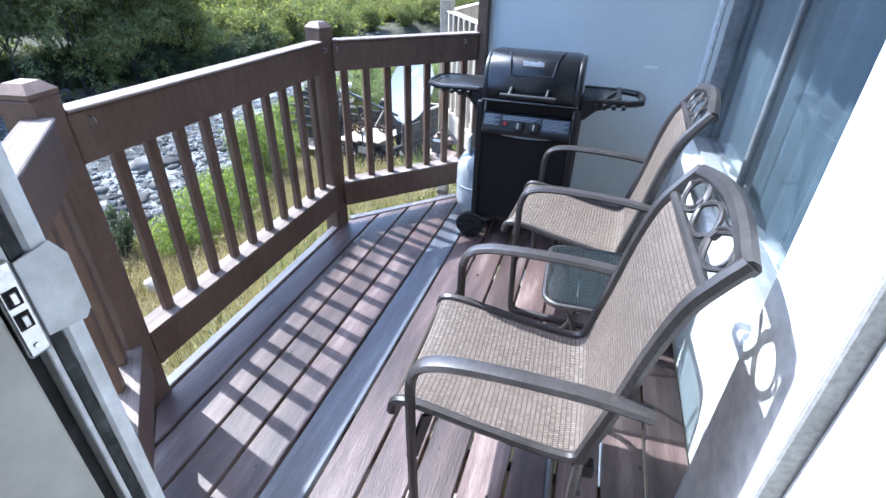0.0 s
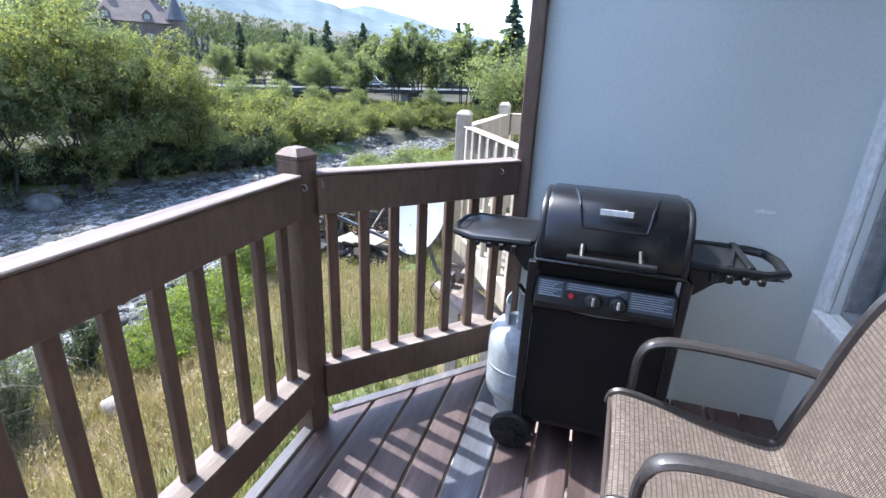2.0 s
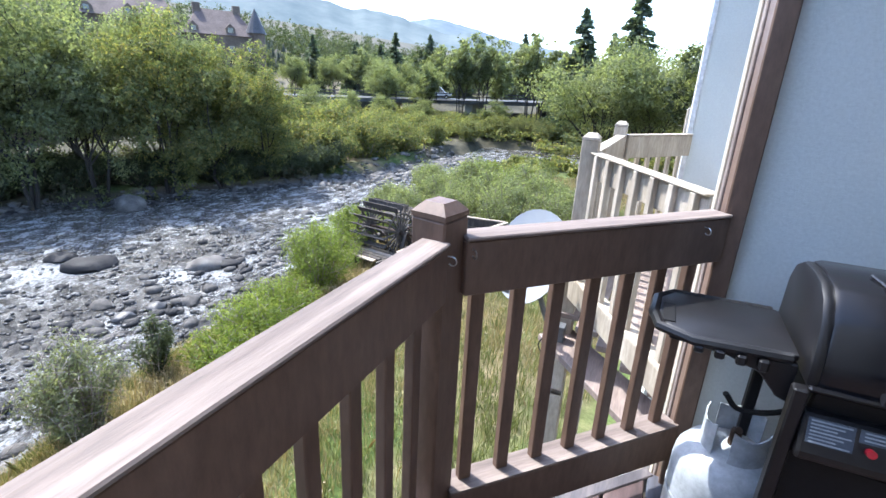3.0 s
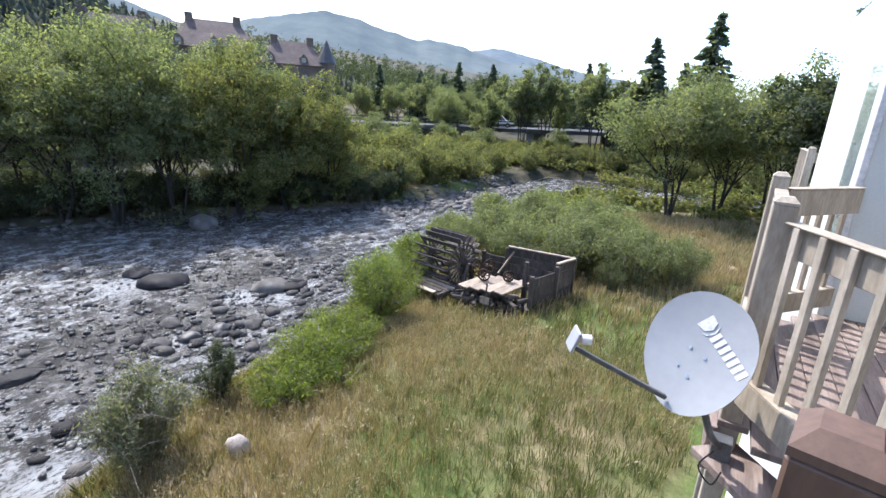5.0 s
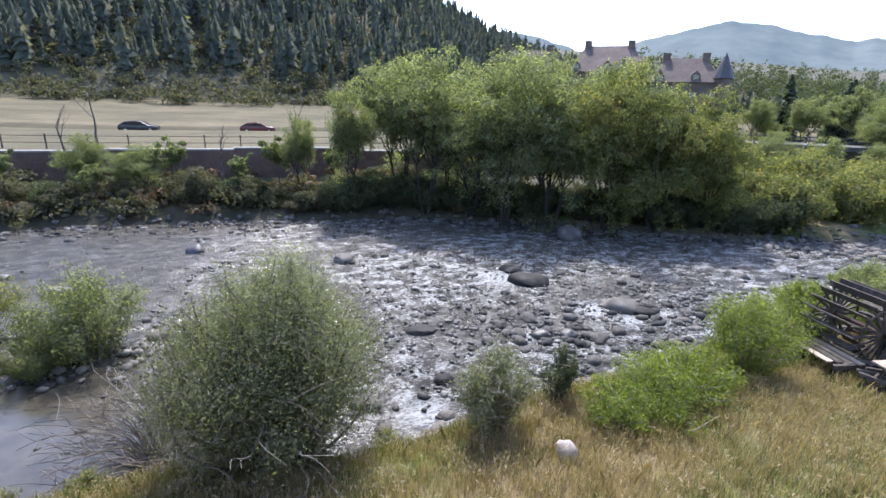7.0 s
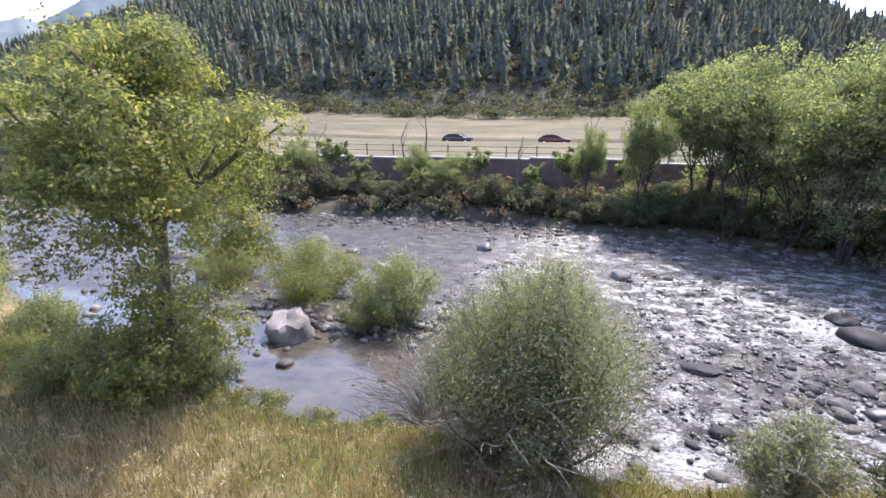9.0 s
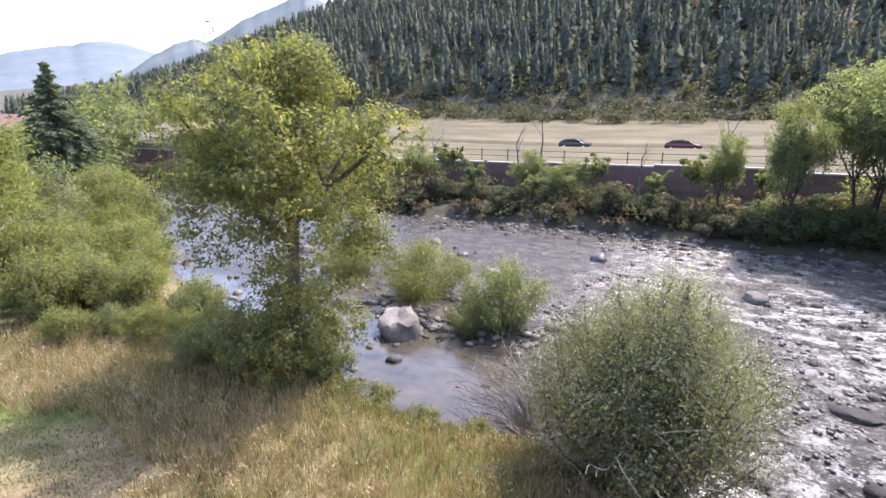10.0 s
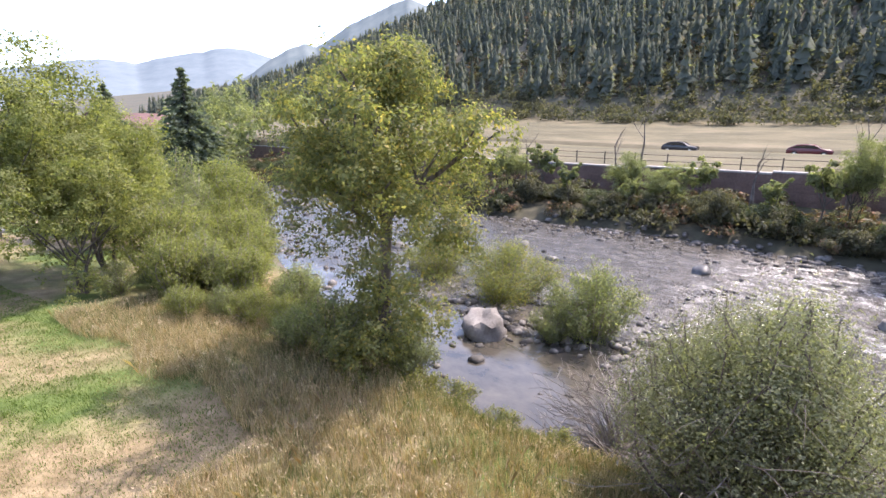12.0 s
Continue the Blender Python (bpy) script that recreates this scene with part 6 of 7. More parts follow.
# willow thicket on the far bank downstream
fg = shrub("olive gold willow thicket", (-23.6, 31.0), 3.2, 4.6, LEAFGOLD, 9000, 0.20, 32, "willow thickets", stem_n=36)
for k, (x, y, s) in enumerate(((-26.5, 30.0, 1.1), (-23.0, 35.0, 0.9), (-26.5, 36.5, 1.15), (-29.5, 33.0, 1.2), (-22.5, 40.0, 0.8), (-26.0, 42.5, 0.9), (-30.0, 40.0, 1.0), (-21.8, 45.5, 0.7), (-25.5, 49.0, 0.8), (-33.0, 37.0, 1.0), (-20.5, 51.5, 0.7), (-29.5, 48.0, 0.9))):
    again(fg, (x, y), 65 * k, s * 1.25, s * 1.2)
# saplings and dead trees along the wall
sap = tree("slim sapling on the far bank", (-37.5, -17.0), 4.6, 2.4, LEAF, 3500, 0.2, 33, bare=0.3, group="saplings along the wall", trunk=0.06)
for k, (x, y, s) in enumerate(((-37.0, 1.2, 0.95), (-36.5, -1.2, 0.7), (-37.5, -22.0, 0.8), (-36.0, -9.5, 0.6), (-38.5, -27.0, 0.9), (-37.5, 5.0, 0.8), (-36.0, -14.0, 0.75), (-38.0, -5.5, 0.85), (-35.5, -25.0, 0.7), (-37.0, -33.0, 0.95))):
    again(sap, (x, y), 80 * k, s)


def dead_tree(at, tall, seed):
    rng = random.Random(seed)
    t = thing("dead_tree", "bare grey dead tree standing on the far bank", "tree", (*at, ground_z(*at) - 0.1), "dead trees along the wall")
    out, tips = [], []
    limbs(rng, Vector((0, 0, tall * 0.5)), Vector((0, 0, 1)), tall * 0.32, 0.07, 2, out, tips, 0.6, 0.5, 3)
    w = MB().tube([(0, 0, 0), (0.08, 0.05, tall * 0.3), (0, 0, tall * 0.5)], [0.14, 0.11, 0.08], 6)
    for pts, rad in out:
        w.tube(pts, rad, 5, False)
    part("trunk", w.bm(), DARKSTEM, t)


dead_tree((-39.8, -10.1), 7.2, 1)
dead_tree((-39.9, -12.0), 5.0, 2)
dead_tree((-39.2, 2.2), 6.4, 3)
dead_tree((-38.0, -2.5), 4.5, 4)
dead_tree((-37.5, -18.5), 5.2, 5)
# right: trees by the bend of the river
rt1 = tree("multi-stemmed green tree on the near bank", (-4.8, 35.8), 9.4, 7.6, LEAF, 26000, 0.17, 34, DARKBARK, stems=4, bare=0.24, group="trees at the bend", trunk=0.12, clump=0.28, skirt=5, fill=20, low=0.3)
again(rt1, (-2.2, 38.2), 100, 0.98)
again(rt1, (0.6, 41.5), 190, 1.0)
again(rt1, (3.6, 37.5), 250, 1.1)
rt2 = tree("tall dark green tree by the houses", (2.6, 32.0), 12.0, 6.4, LEAFDARK, 20000, 0.22, 35, DARKBARK, stems=2, bare=0.12, trunk=0.15, group="trees at the bend", skirt=14)
again(rt2, (6.0, 40.0), 120, 1.1)
tf = tree("tall thin cottonwood across the river", (-25.5, 60.5), 11.2, 5.2, LEAF, 12000, 0.26, 36, DARKBARK, stems=3, bare=0.35, group="cottonwoods across the river", trunk=0.1)
for k, (x, y, s) in enumerate(((-16.6, 60.5, 0.98), (-22.5, 62.0, 0.95), (-31.0, 62.5, 0.62), (-12.5, 64.0, 0.85))):
    again(tf, (x, y), 90 * k, s * 1.15, s * 1.1)
for k in range(14):
    again(fg, (-32 + k * 2.6, 57.0 + r5.uniform(-1, 3)), 40 * k, r5.uniform(0.8, 1.1), r5.uniform(0.75, 1.05))
for k, (x, y, s) in enumerate(((-37.5, 53.0, 0.46), (-33.8, 55.5, 0.42), (-41.0, 51.5, 0.5), (-29.0, 57.0, 0.4), (-20.0, 58.5, 0.42))):
    again((tb2, ta)[k % 2], (x, y), 70 * k, s * 1.25, s)
# conifers
sp1 = conifer("tall dark spruce beyond the river bend", (-28.0, -58.0), 12.9, 11.5, 40, group="spruces down the valley")
again(sp1, (-22.5, -66.0), 90, 0.86)
spb = conifer("ragged dark spruce behind the trees", (-5.6, 61.7), 16.2, 10.5, 41, group="spruces behind the bend")
again(spb, (-11.5, 62.5), 140, 0.86)
again(spb, (-9.0, 70.0), 200, 0.7)


def woods(name, spots, size, material, label, seed, dense=240):
    """A far wood as one mass of leaf clumps; spots: (x, y, height, width)."""
    nrg = np.random.default_rng(seed)
    C, D = [], []
    for x, y, h, w in spots:
        z = ground_z(x, y)
        cl = [(x + nrg.normal(0, w * 0.2), y + nrg.normal(0, w * 0.2), z + h * (0.35 + 0.55 * nrg.random()), w * 0.24, h * 0.14) for _ in range(7)] + [(x, y, z + h * 0.3, w * 0.4, h * 0.28)]
        p, d = crown_points(nrg, cl, dense, 5)
        C.append(p)
        D.append(d)
    tagged(leaves(name, np.concatenate(C), np.concatenate(D), size, material, seed=seed), label, "woods", kind="stuff")


def cone_woods(name, spots, material, label, seed, tiers=8, sides=8):
    """Many far conifers, each a spire of ragged, drooping skirts of boughs, in one mesh."""
    nrg = np.random.default_rng(seed)
    S = np.array(spots)
    n = len(S)
    slim = nrg.uniform(0.16, 0.27, n)
    lean_ = nrg.normal(0, 0.018, (n, 2))
    V = np.zeros((n, tiers, sides + 1, 3))
    for k in range(tiers):
        f = k / tiers
        zt = S[:, 2] + S[:, 3] * np.minimum(1.0, 0.05 + 0.95 * (f + 1.75 / tiers))
        zb = S[:, 2] + S[:, 3] * (0.04 + 0.95 * f)
        V[:, k, 0] = np.stack([S[:, 0] + lean_[:, 0] * S[:, 3] * f, S[:, 1] + lean_[:, 1] * S[:, 3] * f, zt], 1)
        a0 = nrg.uniform(0, 6.28, n)
        for j in range(sides):
            a = a0 + 2 * np.pi * (j + nrg.uniform(-0.3, 0.3, n)) / sides
            r = slim * S[:, 3] * (1 - f) ** 0.85 * (1.15 if j % 2 else 0.42) * nrg.uniform(0.6, 1.2, n)
            V[:, k, j + 1] = np.stack([V[:, k, 0, 0] + np.cos(a) * r, V[:, k, 0, 1] + np.sin(a) * r, zb + S[:, 3] * nrg.uniform(-0.07, 0.07, n)], 1)
    tri = np.array([[0, 1 + j, 1 + (j + 1) % sides] for j in range(sides)])
    F = (np.arange(n * tiers) * (sides + 1))[:, None, None] + tri[None]
    ob = array_mesh(name, V.reshape(-1, 3), F.ravel(), 3, material)
    tagged(ob, label, "woods", kind="stuff")


nr = np.random.default_rng(77)
spots = []
while len(spots) < 13000:
    x, y = -112 - 190 * nr.random() ** 1.15, nr.uniform(-330, 130)
    if abs(math.degrees(math.atan2(y, -x))) > 70:
        continue
    dens = 0.55 + 0.6 * math.sin(x * 0.05 + 1.3 * math.sin(y * 0.03)) * math.sin(y * 0.045) + 0.3 * math.sin(x * 0.21 + y * 0.13)
    if nr.random() > max(dens, 0.42) + 0.3 * (x < -135):
        continue
    spots.append((x, y, ground_z(x, y) - 0.3, 2.6 + 8.4 * nr.random() ** 1.5))
cone_woods("hillside_forest", spots, HILLTREE, "dense grey-green conifer forest on the hillside", 78)
low = []
while len(low) < 2300:
    x, y = -99 - 34 * nr.random() ** 0.9, nr.uniform(-190, 110)
    low.append((x, y, nr.uniform(1.0, 3.0), nr.uniform(2.5, 5.5)))
woods("field_edge_scrub", low, 0.6, LEAFOLIVE, "scrub along the upper edge of the field", 79, 60)
mids = [(nr.uniform(-80, -20), nr.uniform(88, 140), nr.uniform(7, 12), nr.uniform(5, 8)) for _ in range(80)] + [(nr.uniform(-190, -40), nr.uniform(118, 230), nr.uniform(8, 15), nr.uniform(6, 10)) for _ in range(360)]
rust = []
while len(rust) < 900:
    x, y = -114 - 150 * nr.random(), nr.uniform(-300, 110)
    rust.append((x, y, nr.uniform(1.2, 3.6), nr.uniform(2.5, 6)))
woods("hillside_brush", rust, 0.7, RUSTLEAF, "rust and olive brush between the hillside conifers", 84, 70)
woods("valley_woods", mids, 0.75, LEAFDARK, "mixed woods beyond the road bridge", 80, 240)
right = [(nr.uniform(-18, 30), nr.uniform(60, 95), nr.uniform(7, 12), nr.uniform(5, 8)) for _ in range(40)]
woods("village_trees", right, 0.6, LEAF, "green trees behind the river bend", 81, 300)
for k in range(9):
    x, y = nr.uniform(-80, -30), nr.uniform(84, 118)
    again(spb, (x, y), nr.uniform(0, 360), nr.uniform(0.5, 0.95))
for k in range(15):
    again((tf, ta, tf)[k % 3], (nr.uniform(-46, -10), nr.uniform(60, 75)), nr.uniform(0, 360), nr.uniform(0.55, 0.85))
for k in range(24):
    x, y = nr.uniform(-72, -14), nr.uniform(78, 100)
    again((ta, tb2, tf)[k % 3], (x, y), nr.uniform(0, 360), nr.uniform(0.65, 1.0))
for k in range(16):
    x, y = nr.uniform(-40, 6), nr.uniform(56, 66)
    again(fg, (x, y), nr.uniform(0, 360), nr.uniform(0.7, 1.1), nr.uniform(0.4, 0.7))
leftw = [(nr.uniform(-52, -30), nr.uniform(-92, -62), nr.uniform(6, 10), nr.uniform(4, 7)) for _ in range(56)] + [(nr.uniform(-30, 10), nr.uniform(-85, -60), nr.uniform(5, 9), nr.uniform(5, 7)) for _ in range(20)]
woods("downstream_woods", leftw, 0.5, LEAF, "pale green woods down the river", 83, 320)

for nm, mt, sd, cnt in (("far_bank_brush", LEAFOLIVE, 85, 230), ("far_bank_dry_brush", RUSTLEAF, 86, 130)):
    rg = np.random.default_rng(sd)
    bs = []
    for _ in range(cnt):
        y = rg.uniform(-62, 30)
        xf = float(np.interp(y, FAR_Y, FAR_X))
        bs.append((max(-41.6, xf - 0.7 - 8.0 * rg.random()), y, rg.uniform(0.5, 1.3), rg.uniform(1.2, 2.8)))
    woods(nm, bs, 0.26, mt, "tangled brush on the far river bank", sd, 220)

# ---- retaining wall, fence, road ----
rw = setting("retaining_wall", "long brown block retaining wall with a pale coping", "wall")
yy = -74.0
k = 0
while yy < 34:
    L = 9.0
    zt = float(np.interp(yy, [-74, -22, 0, 30], [-2.3, -2.35, -2.05, -3.1]))
    part("wall_section", MB().box((-42.4, yy, -6.0), (-42.02, yy + L - 0.02, zt)).bm(), BLOCKWALL, rw)
    part("coping", MB().box((-42.55, yy, zt + 0.002), (-41.95, yy + L - 0.02, zt + 0.14)).bm(0.02), CONCRETE, rw, "pale concrete coping")
    for j in range(3):
        part("wall_course", MB().box((-42.019, yy, zt - 0.62 * (j + 1)), (-41.99, yy + L - 0.02, zt - 0.62 * j - 0.06)).bm(), BLOCKWALL, rw)
    yy += L
    k += 1
road = setting("road", "grey asphalt road across the hay field", "road")
rx = np.array([-75.0, -69.5])
ry = np.linspace(-160, 60, 45)
ro = grid("road_surface", rx, ry, lambda X, Y: height(X, Y) + 0.12, ASPHALT)
ro.parent = road
fence = thing("fence", "weathered split-rail fence above the retaining wall", "fence")
fp = None
for k in range(38):
    y = -72 + k * 2.7
    z = ground_z(-46.0, y)
    if fp is None:
        fp = part("post", MB().box((-0.045, -0.045, -0.2), (0.045, 0.045, 1.1)).bm(0.01), OLDWOOD, fence)
        ob = fp
    else:
        ob = new("post", fp.data)
        ob.parent = fence
    ob.location = (-46.0, y, z)
    z2 = ground_z(-46.0, y + 2.7)
    for h in (0.45, 0.95):
        part("rail", MB().beam((-46.0, y, z + h), (-46.0, y + 2.66, z2 + h), 0.03, 0.045).bm(), OLDWOOD, fence)


def car(label, at, rz, paint, van=False):
    c = thing("car", label, "car", (*at, ground_z(*at) + 0.13) if len(at) == 2 else at, rz=rz)
    H = 1.75 if van else 1.42
    side = [(-2.15, 0.32), (2.1, 0.32), (2.2, 0.62), (2.05, 0.82), (1.15, 0.92), (0.45, H - 0.06), (-0.2, H), (-1.3 if not van else -1.9, H - 0.08), (-2.0, 0.98), (-2.2, 0.7)]
    b = part("body", MB().prism(side, "y", -0.86, 0.86).bm(0.09, 2), paint, c, smooth=True)
    glass = [(1.02, 0.95), (0.40, H - 0.14), (-0.2, H - 0.08), (-1.2 if not van else -1.75, H - 0.16), (-1.75, 0.98)]
    for s in (-1, 1):
        part("side_window", MB().prism(glass, "y", s * 0.865 - 0.008, s * 0.865 + 0.008).bm(), CARGLASS, b)
    for wx_ in (-1.35, 1.35):
        for s in (-1, 1):
            w = part("wheel", MB().lathe([(0, -0.1), (0.27, -0.1), (0.32, -0.06), (0.32, 0.06), (0.27, 0.1), (0, 0.1)], 18, Matrix.Translation((wx_, s * 0.80, 0.32)) @ Matrix.Rotation(math.pi / 2, 4, "X")).bm(), RUBBER, c, smooth=True)
            part("rim", MB().tube([(wx_, s * 0.88, 0.32), (wx_, s * 0.905, 0.32)], 0.18, 12).bm(), STEEL, w)


car("maroon car on the road across the field", (-72.0, -1.6), 90, CARRED)
car("dark car on the road across the field", (-72.6, -15.5), 90, CARDARK)

# road bridge
br = setting("bridge", "road bridge over the river with concrete deck and steel rail", "bridge")
BA, BB = Vector((-58, 57, -2.2)), Vector((6, 86, -1.0))
part("deck", MB().beam(BA, BB, 7.0, 0.5).bm(), ASPHALT, br)
dirb = (BB - BA).normalized()
sideb = Vector((dirb.y, -dirb.x, 0))
for k in range(26):
    p = BA + (BB - BA) * (k / 25) + sideb * 3.6
    part("rail_post", MB().beam(p + Vector((0, 0, 0.2)), p + Vector((0, 0, 1.2)), 0.12, 0.12).bm(), DARKROOF, br)
for h in (0.75, 1.15):
    part("guard_rail", MB().beam(BA + sideb * 3.6 + Vector((0, 0, h)), BB + sideb * 3.6 + Vector((0, 0, h)), 0.06, 0.14).bm(), DARKROOF, br)
for f in (0.30, 0.48, 0.66):
    p = BA + (BB - BA) * f
    part("pier", MB().box((p.x - 0.6, p.y - 2.5, -6.5), (p.x + 0.6, p.y + 2.5, p.z - 0.3)).bm(0.05), CONCRETE, br)
for f0, f1 in ((0.0, 0.28), (0.62, 1.0)):
    a_, b_ = BA + (BB - BA) * f0, BA + (BB - BA) * f1
    part("embankment", MB().beam(a_ + Vector((0, 0, -2.0)), b_ + Vector((0, 0, -2.0)), 6.6, 3.4).bm(), GROUND, br)
pb_ = BA + (BB - BA) * 0.40
car("white van on the road bridge", (pb_.x, pb_.y, pb_.z + 0.28), 24, CARWHITE, True)
pb_ = BA + (BB - BA) * 0.66
car("white van on the road bridge", (pb_.x, pb_.y, pb_.z + 0.28), 24, CARWHITE, True)


# ---- hotel on the far slope ----
def wing(h, x0, x1, depth, z0, eave, ridge, seed, hip=4.0):
    rng = random.Random(seed)
    w = part("wall", MB().box((x0, -depth / 2, z0), (x1, depth / 2, eave)).bm(), HOTELWALL, h)
    m = MB()
    o = 0.6
    m.v = [Vector(v) for v in ((x0 - o, -depth / 2 - o, eave), (x1 + o, -depth / 2 - o, eave), (x1 + o, depth / 2 + o, eave), (x0 - o, depth / 2 + o, eave), (x0 + hip, 0, ridge), (x1 - hip, 0, ridge))]
    m.f = [[0, 3, 2, 1], [0, 1, 5, 4], [1, 2, 5], [2, 3, 4, 5], [3, 0, 4]]
    r = part("roof", m.bm(), ROOF, h, "steep weathered hipped roof")
    n = int((x1 - x0) / 4)
    for k in range(n):
        cx = x0 + (k + 0.5) * (x1 - x0) / n
        for zz in np.arange(z0 + 1.6, eave - 1.2, 3.0):
            wi = part("window", MB().box((cx - 0.7, -depth / 2 - 0.05, zz), (cx + 0.7, -depth / 2 - 0.01, zz + 1.5)).bm(), CARGLASS, h)
            part("sill", MB().box((cx - 0.8, -depth / 2 - 0.16, zz - 0.12), (cx + 0.8, -depth / 2 - 0.02, zz - 0.01)).bm(), CONCRETE, wi)
        if k % 2 == 0 and x1 - x0 > 12:
            ez = eave + 0.4
            dm = part("dormer", MB().prism([(cx - 1.1, ez), (cx + 1.1, ez), (cx + 1.1, ez + 1.4), (cx, ez + 2.5), (cx - 1.1, ez + 1.4)], "y", -depth / 2 + 0.1, -depth / 2 + 3.4).bm(), HOTELWALL, h)
            part("pane", MB().box((cx - 0.6, -depth / 2 + 0.04, ez + 0.3), (cx + 0.6, -depth / 2 + 0.09, ez + 1.4)).bm(), CARGLASS, dm)
    for f in (0.22, 0.78):
        cx = x0 + f * (x1 - x0)
        ch = part("chimney", MB().box((cx - 0.9, -0.9, ridge - 3.0), (cx + 0.9, 0.9, ridge + 1.3)).bm(0.05), HOTELWALL, r, "square render chimney")


brush = [(nr.uniform(-46, 10), nr.uniform(52.5, 64), nr.uniform(0.8, 2.2), nr.uniform(1.6, 4)) for _ in range(190)] + [(nr.uniform(-41, -22), nr.uniform(29, 58), nr.uniform(0.8, 2.4), nr.uniform(1.8, 4)) for _ in range(170)] + [(nr.uniform(-14, 3), nr.uniform(36, 45.5), nr.uniform(0.5, 1.3), nr.uniform(1.2, 2.6)) for _ in range(70)]
woods("bend_brush", brush, 0.30, LEAFGOLD, "thick olive brush around the river bend", 87, 260)
hotel = thing("hotel", "large tan hotel with steep roofs, chimneys and a turret", "building", (-123.6, 88.6, 0.7), rz=54.4)
wing(hotel, -60, -35, 13, -3, 9.0, 15.6, 4)
wing(hotel, -34, -12, 14, -3, 10.0, 17.0, 1)
wing(hotel, -11, 9, 16, -3, 10.8, 18.0, 2)
wing(hotel, 10, 27, 13, -3, 8.5, 14.8, 3)
part("turret", MB().tube([(27, -5, -3), (27, -5, 9.5)], 2.2, 14).bm(), HOTELWALL, hotel)
part("spire", MB().tube([(27, -5, 9.5), (27, -5, 15.6)], [2.7, 0.05], 14).bm(), DARKROOF, hotel, "dark conical spire")
part("spire", MB().tube([(3, -6, 11), (3, -6, 14.8)], [1.3, 0.05], 12).bm(), DARKROOF, hotel, "small dark spire")
shed = thing("house", "pale house with a red roof down the valley", "building", (-32, -84, ground_z(-32, -84)), rz=35)
part("wall", MB().box((-9, -5, -0.5), (9, 5, 6.0)).bm(), CONCRETE, shed)
part("roof", MB().prism([(-5.6, 6.0), (5.6, 6.0), (0, 8.2)], "x", -9.6, 9.6).bm(), REDROOF, shed)
pole = thing("utility_pole", "wooden utility pole with cross arms down the valley", "pole", (-21, -72, ground_z(-21, -72)))
part("shaft", MB().tube([(0, 0, -0.3), (0, 0, 12.6)], [0.17, 0.11], 8).bm(), DARKBARK, pole)
for z in (12.0, 11.2, 10.4):
    part("cross_arm", MB().beam((-1.2, 0.5, z), (1.2, -0.5, z), 0.12, 0.12).bm(), DARKBARK, pole)
pad = thing("concrete_bench", "low pale concrete bench slab on the lawn", "bench", (-5.6, -33.0, ground_z(-5.6, -33.0)))
part("slab", MB().box((-1.3, -0.5, 0.25), (1.3, 0.5, 0.42)).bm(0.03), CONCRETE, pad)
for s in (-1, 1):
    part("support", MB().box((s * 0.8 - 0.15, -0.4, -0.1), (s * 0.8 + 0.15, 0.4, 0.249)).bm(0.02), CONCRETE, pad)
lp = thing("lamp_post", "dark post beside the bench on the lawn", "post", (-4.7, -33.8, ground_z(-4.7, -33.8)))
part("shaft", MB().tube([(0, 0, -0.2), (0, 0, 3.2)], 0.07, 8).bm(), DARKROOF, lp)
part("head", MB().box((-0.22, -0.22, 2.5), (0.22, 0.22, 3.3)).bm(0.05), DARKROOF, lp)


# ---- water wheel and timber pen ----
def plank(parent, name, p, q, w, h, mat_=OLDWOOD, bev=0.006):
    return part(name, MB().beam(p, q, w, h).bm(bev), mat_, parent)


wz = ground_z(-10.3, 16.6)
wheel = thing("water_wheel", "old dark timber water wheel with paddle boards", "water wheel", (-10.35, 17.0, wz + 0.1), rz=-100)
AX, R = 1.12, 1.05
part("axle", MB().tube([(0, -1.15, AX), (0, 1.15, AX)], 0.07, 10).bm(), RUST, wheel)
for k in range(20):
    a = k * math.pi / 10
    ca, sa = math.cos(a), math.sin(a)
    for s in (-0.75, 0.75):
        plank(wheel, "spoke", (0.08 * ca, s, AX + 0.08 * sa), (R * ca, s, AX + R * sa), 0.05, 0.07)
    pd = MB().box((R - 0.16, -0.85, -0.018), (R + 0.05, 0.85, 0.018), Matrix.Translation((0, 0, AX)) @ Matrix.Rotation(-a, 4, "Y"))
    part("paddle", pd.bm(0.005), OLDWOOD, wheel)
for s in (-0.75, 0.75):
    part("ring", MB().tube([(R * 0.72 * math.cos(j * math.pi / 12), s, AX + R * 0.72 * math.sin(j * math.pi / 12)) for j in range(25)], 0.035, 6, False).bm(), OLDWOOD, wheel)
for s in (-1.05, 1.05):
    plank(wheel, "stand", (-0.5, s, 0), (0, s, AX + 0.1), 0.12, 0.12)
    plank(wheel, "stand", (0.5, s, 0), (0, s, AX + 0.1), 0.12, 0.12)
plank(wheel, "sill_beam", (-1.5, 1.05, 0.45), (1.4, 1.05, 0.45), 0.14, 0.16)
plank(wheel, "sill_beam", (-1.5, -1.05, 0.45), (1.4, -1.05, 0.45), 0.14, 0.16)
for k in range(5):
    plank(wheel, "platform_plank", (0.72 + 0.24 * k, -1.35 + 0.1 * k, 0.55), (0.72 + 0.24 * k, 1.25 - 0.08 * k, 0.52), 0.20, 0.05, PALEWOOD if k in (1, 4) else OLDWOOD)
for y in (-1.1, 0.0, 1.1):
    plank(wheel, "platform_joist", (0.55, y, 0.46), (1.75, y, 0.46), 0.1, 0.12)
    plank(wheel, "platform_post", (1.55, y, -0.3), (1.55, y, 0.40), 0.13, 0.13)
    plank(wheel, "platform_post", (0.7, y, -0.3), (0.7, y, 0.40), 0.13, 0.13)

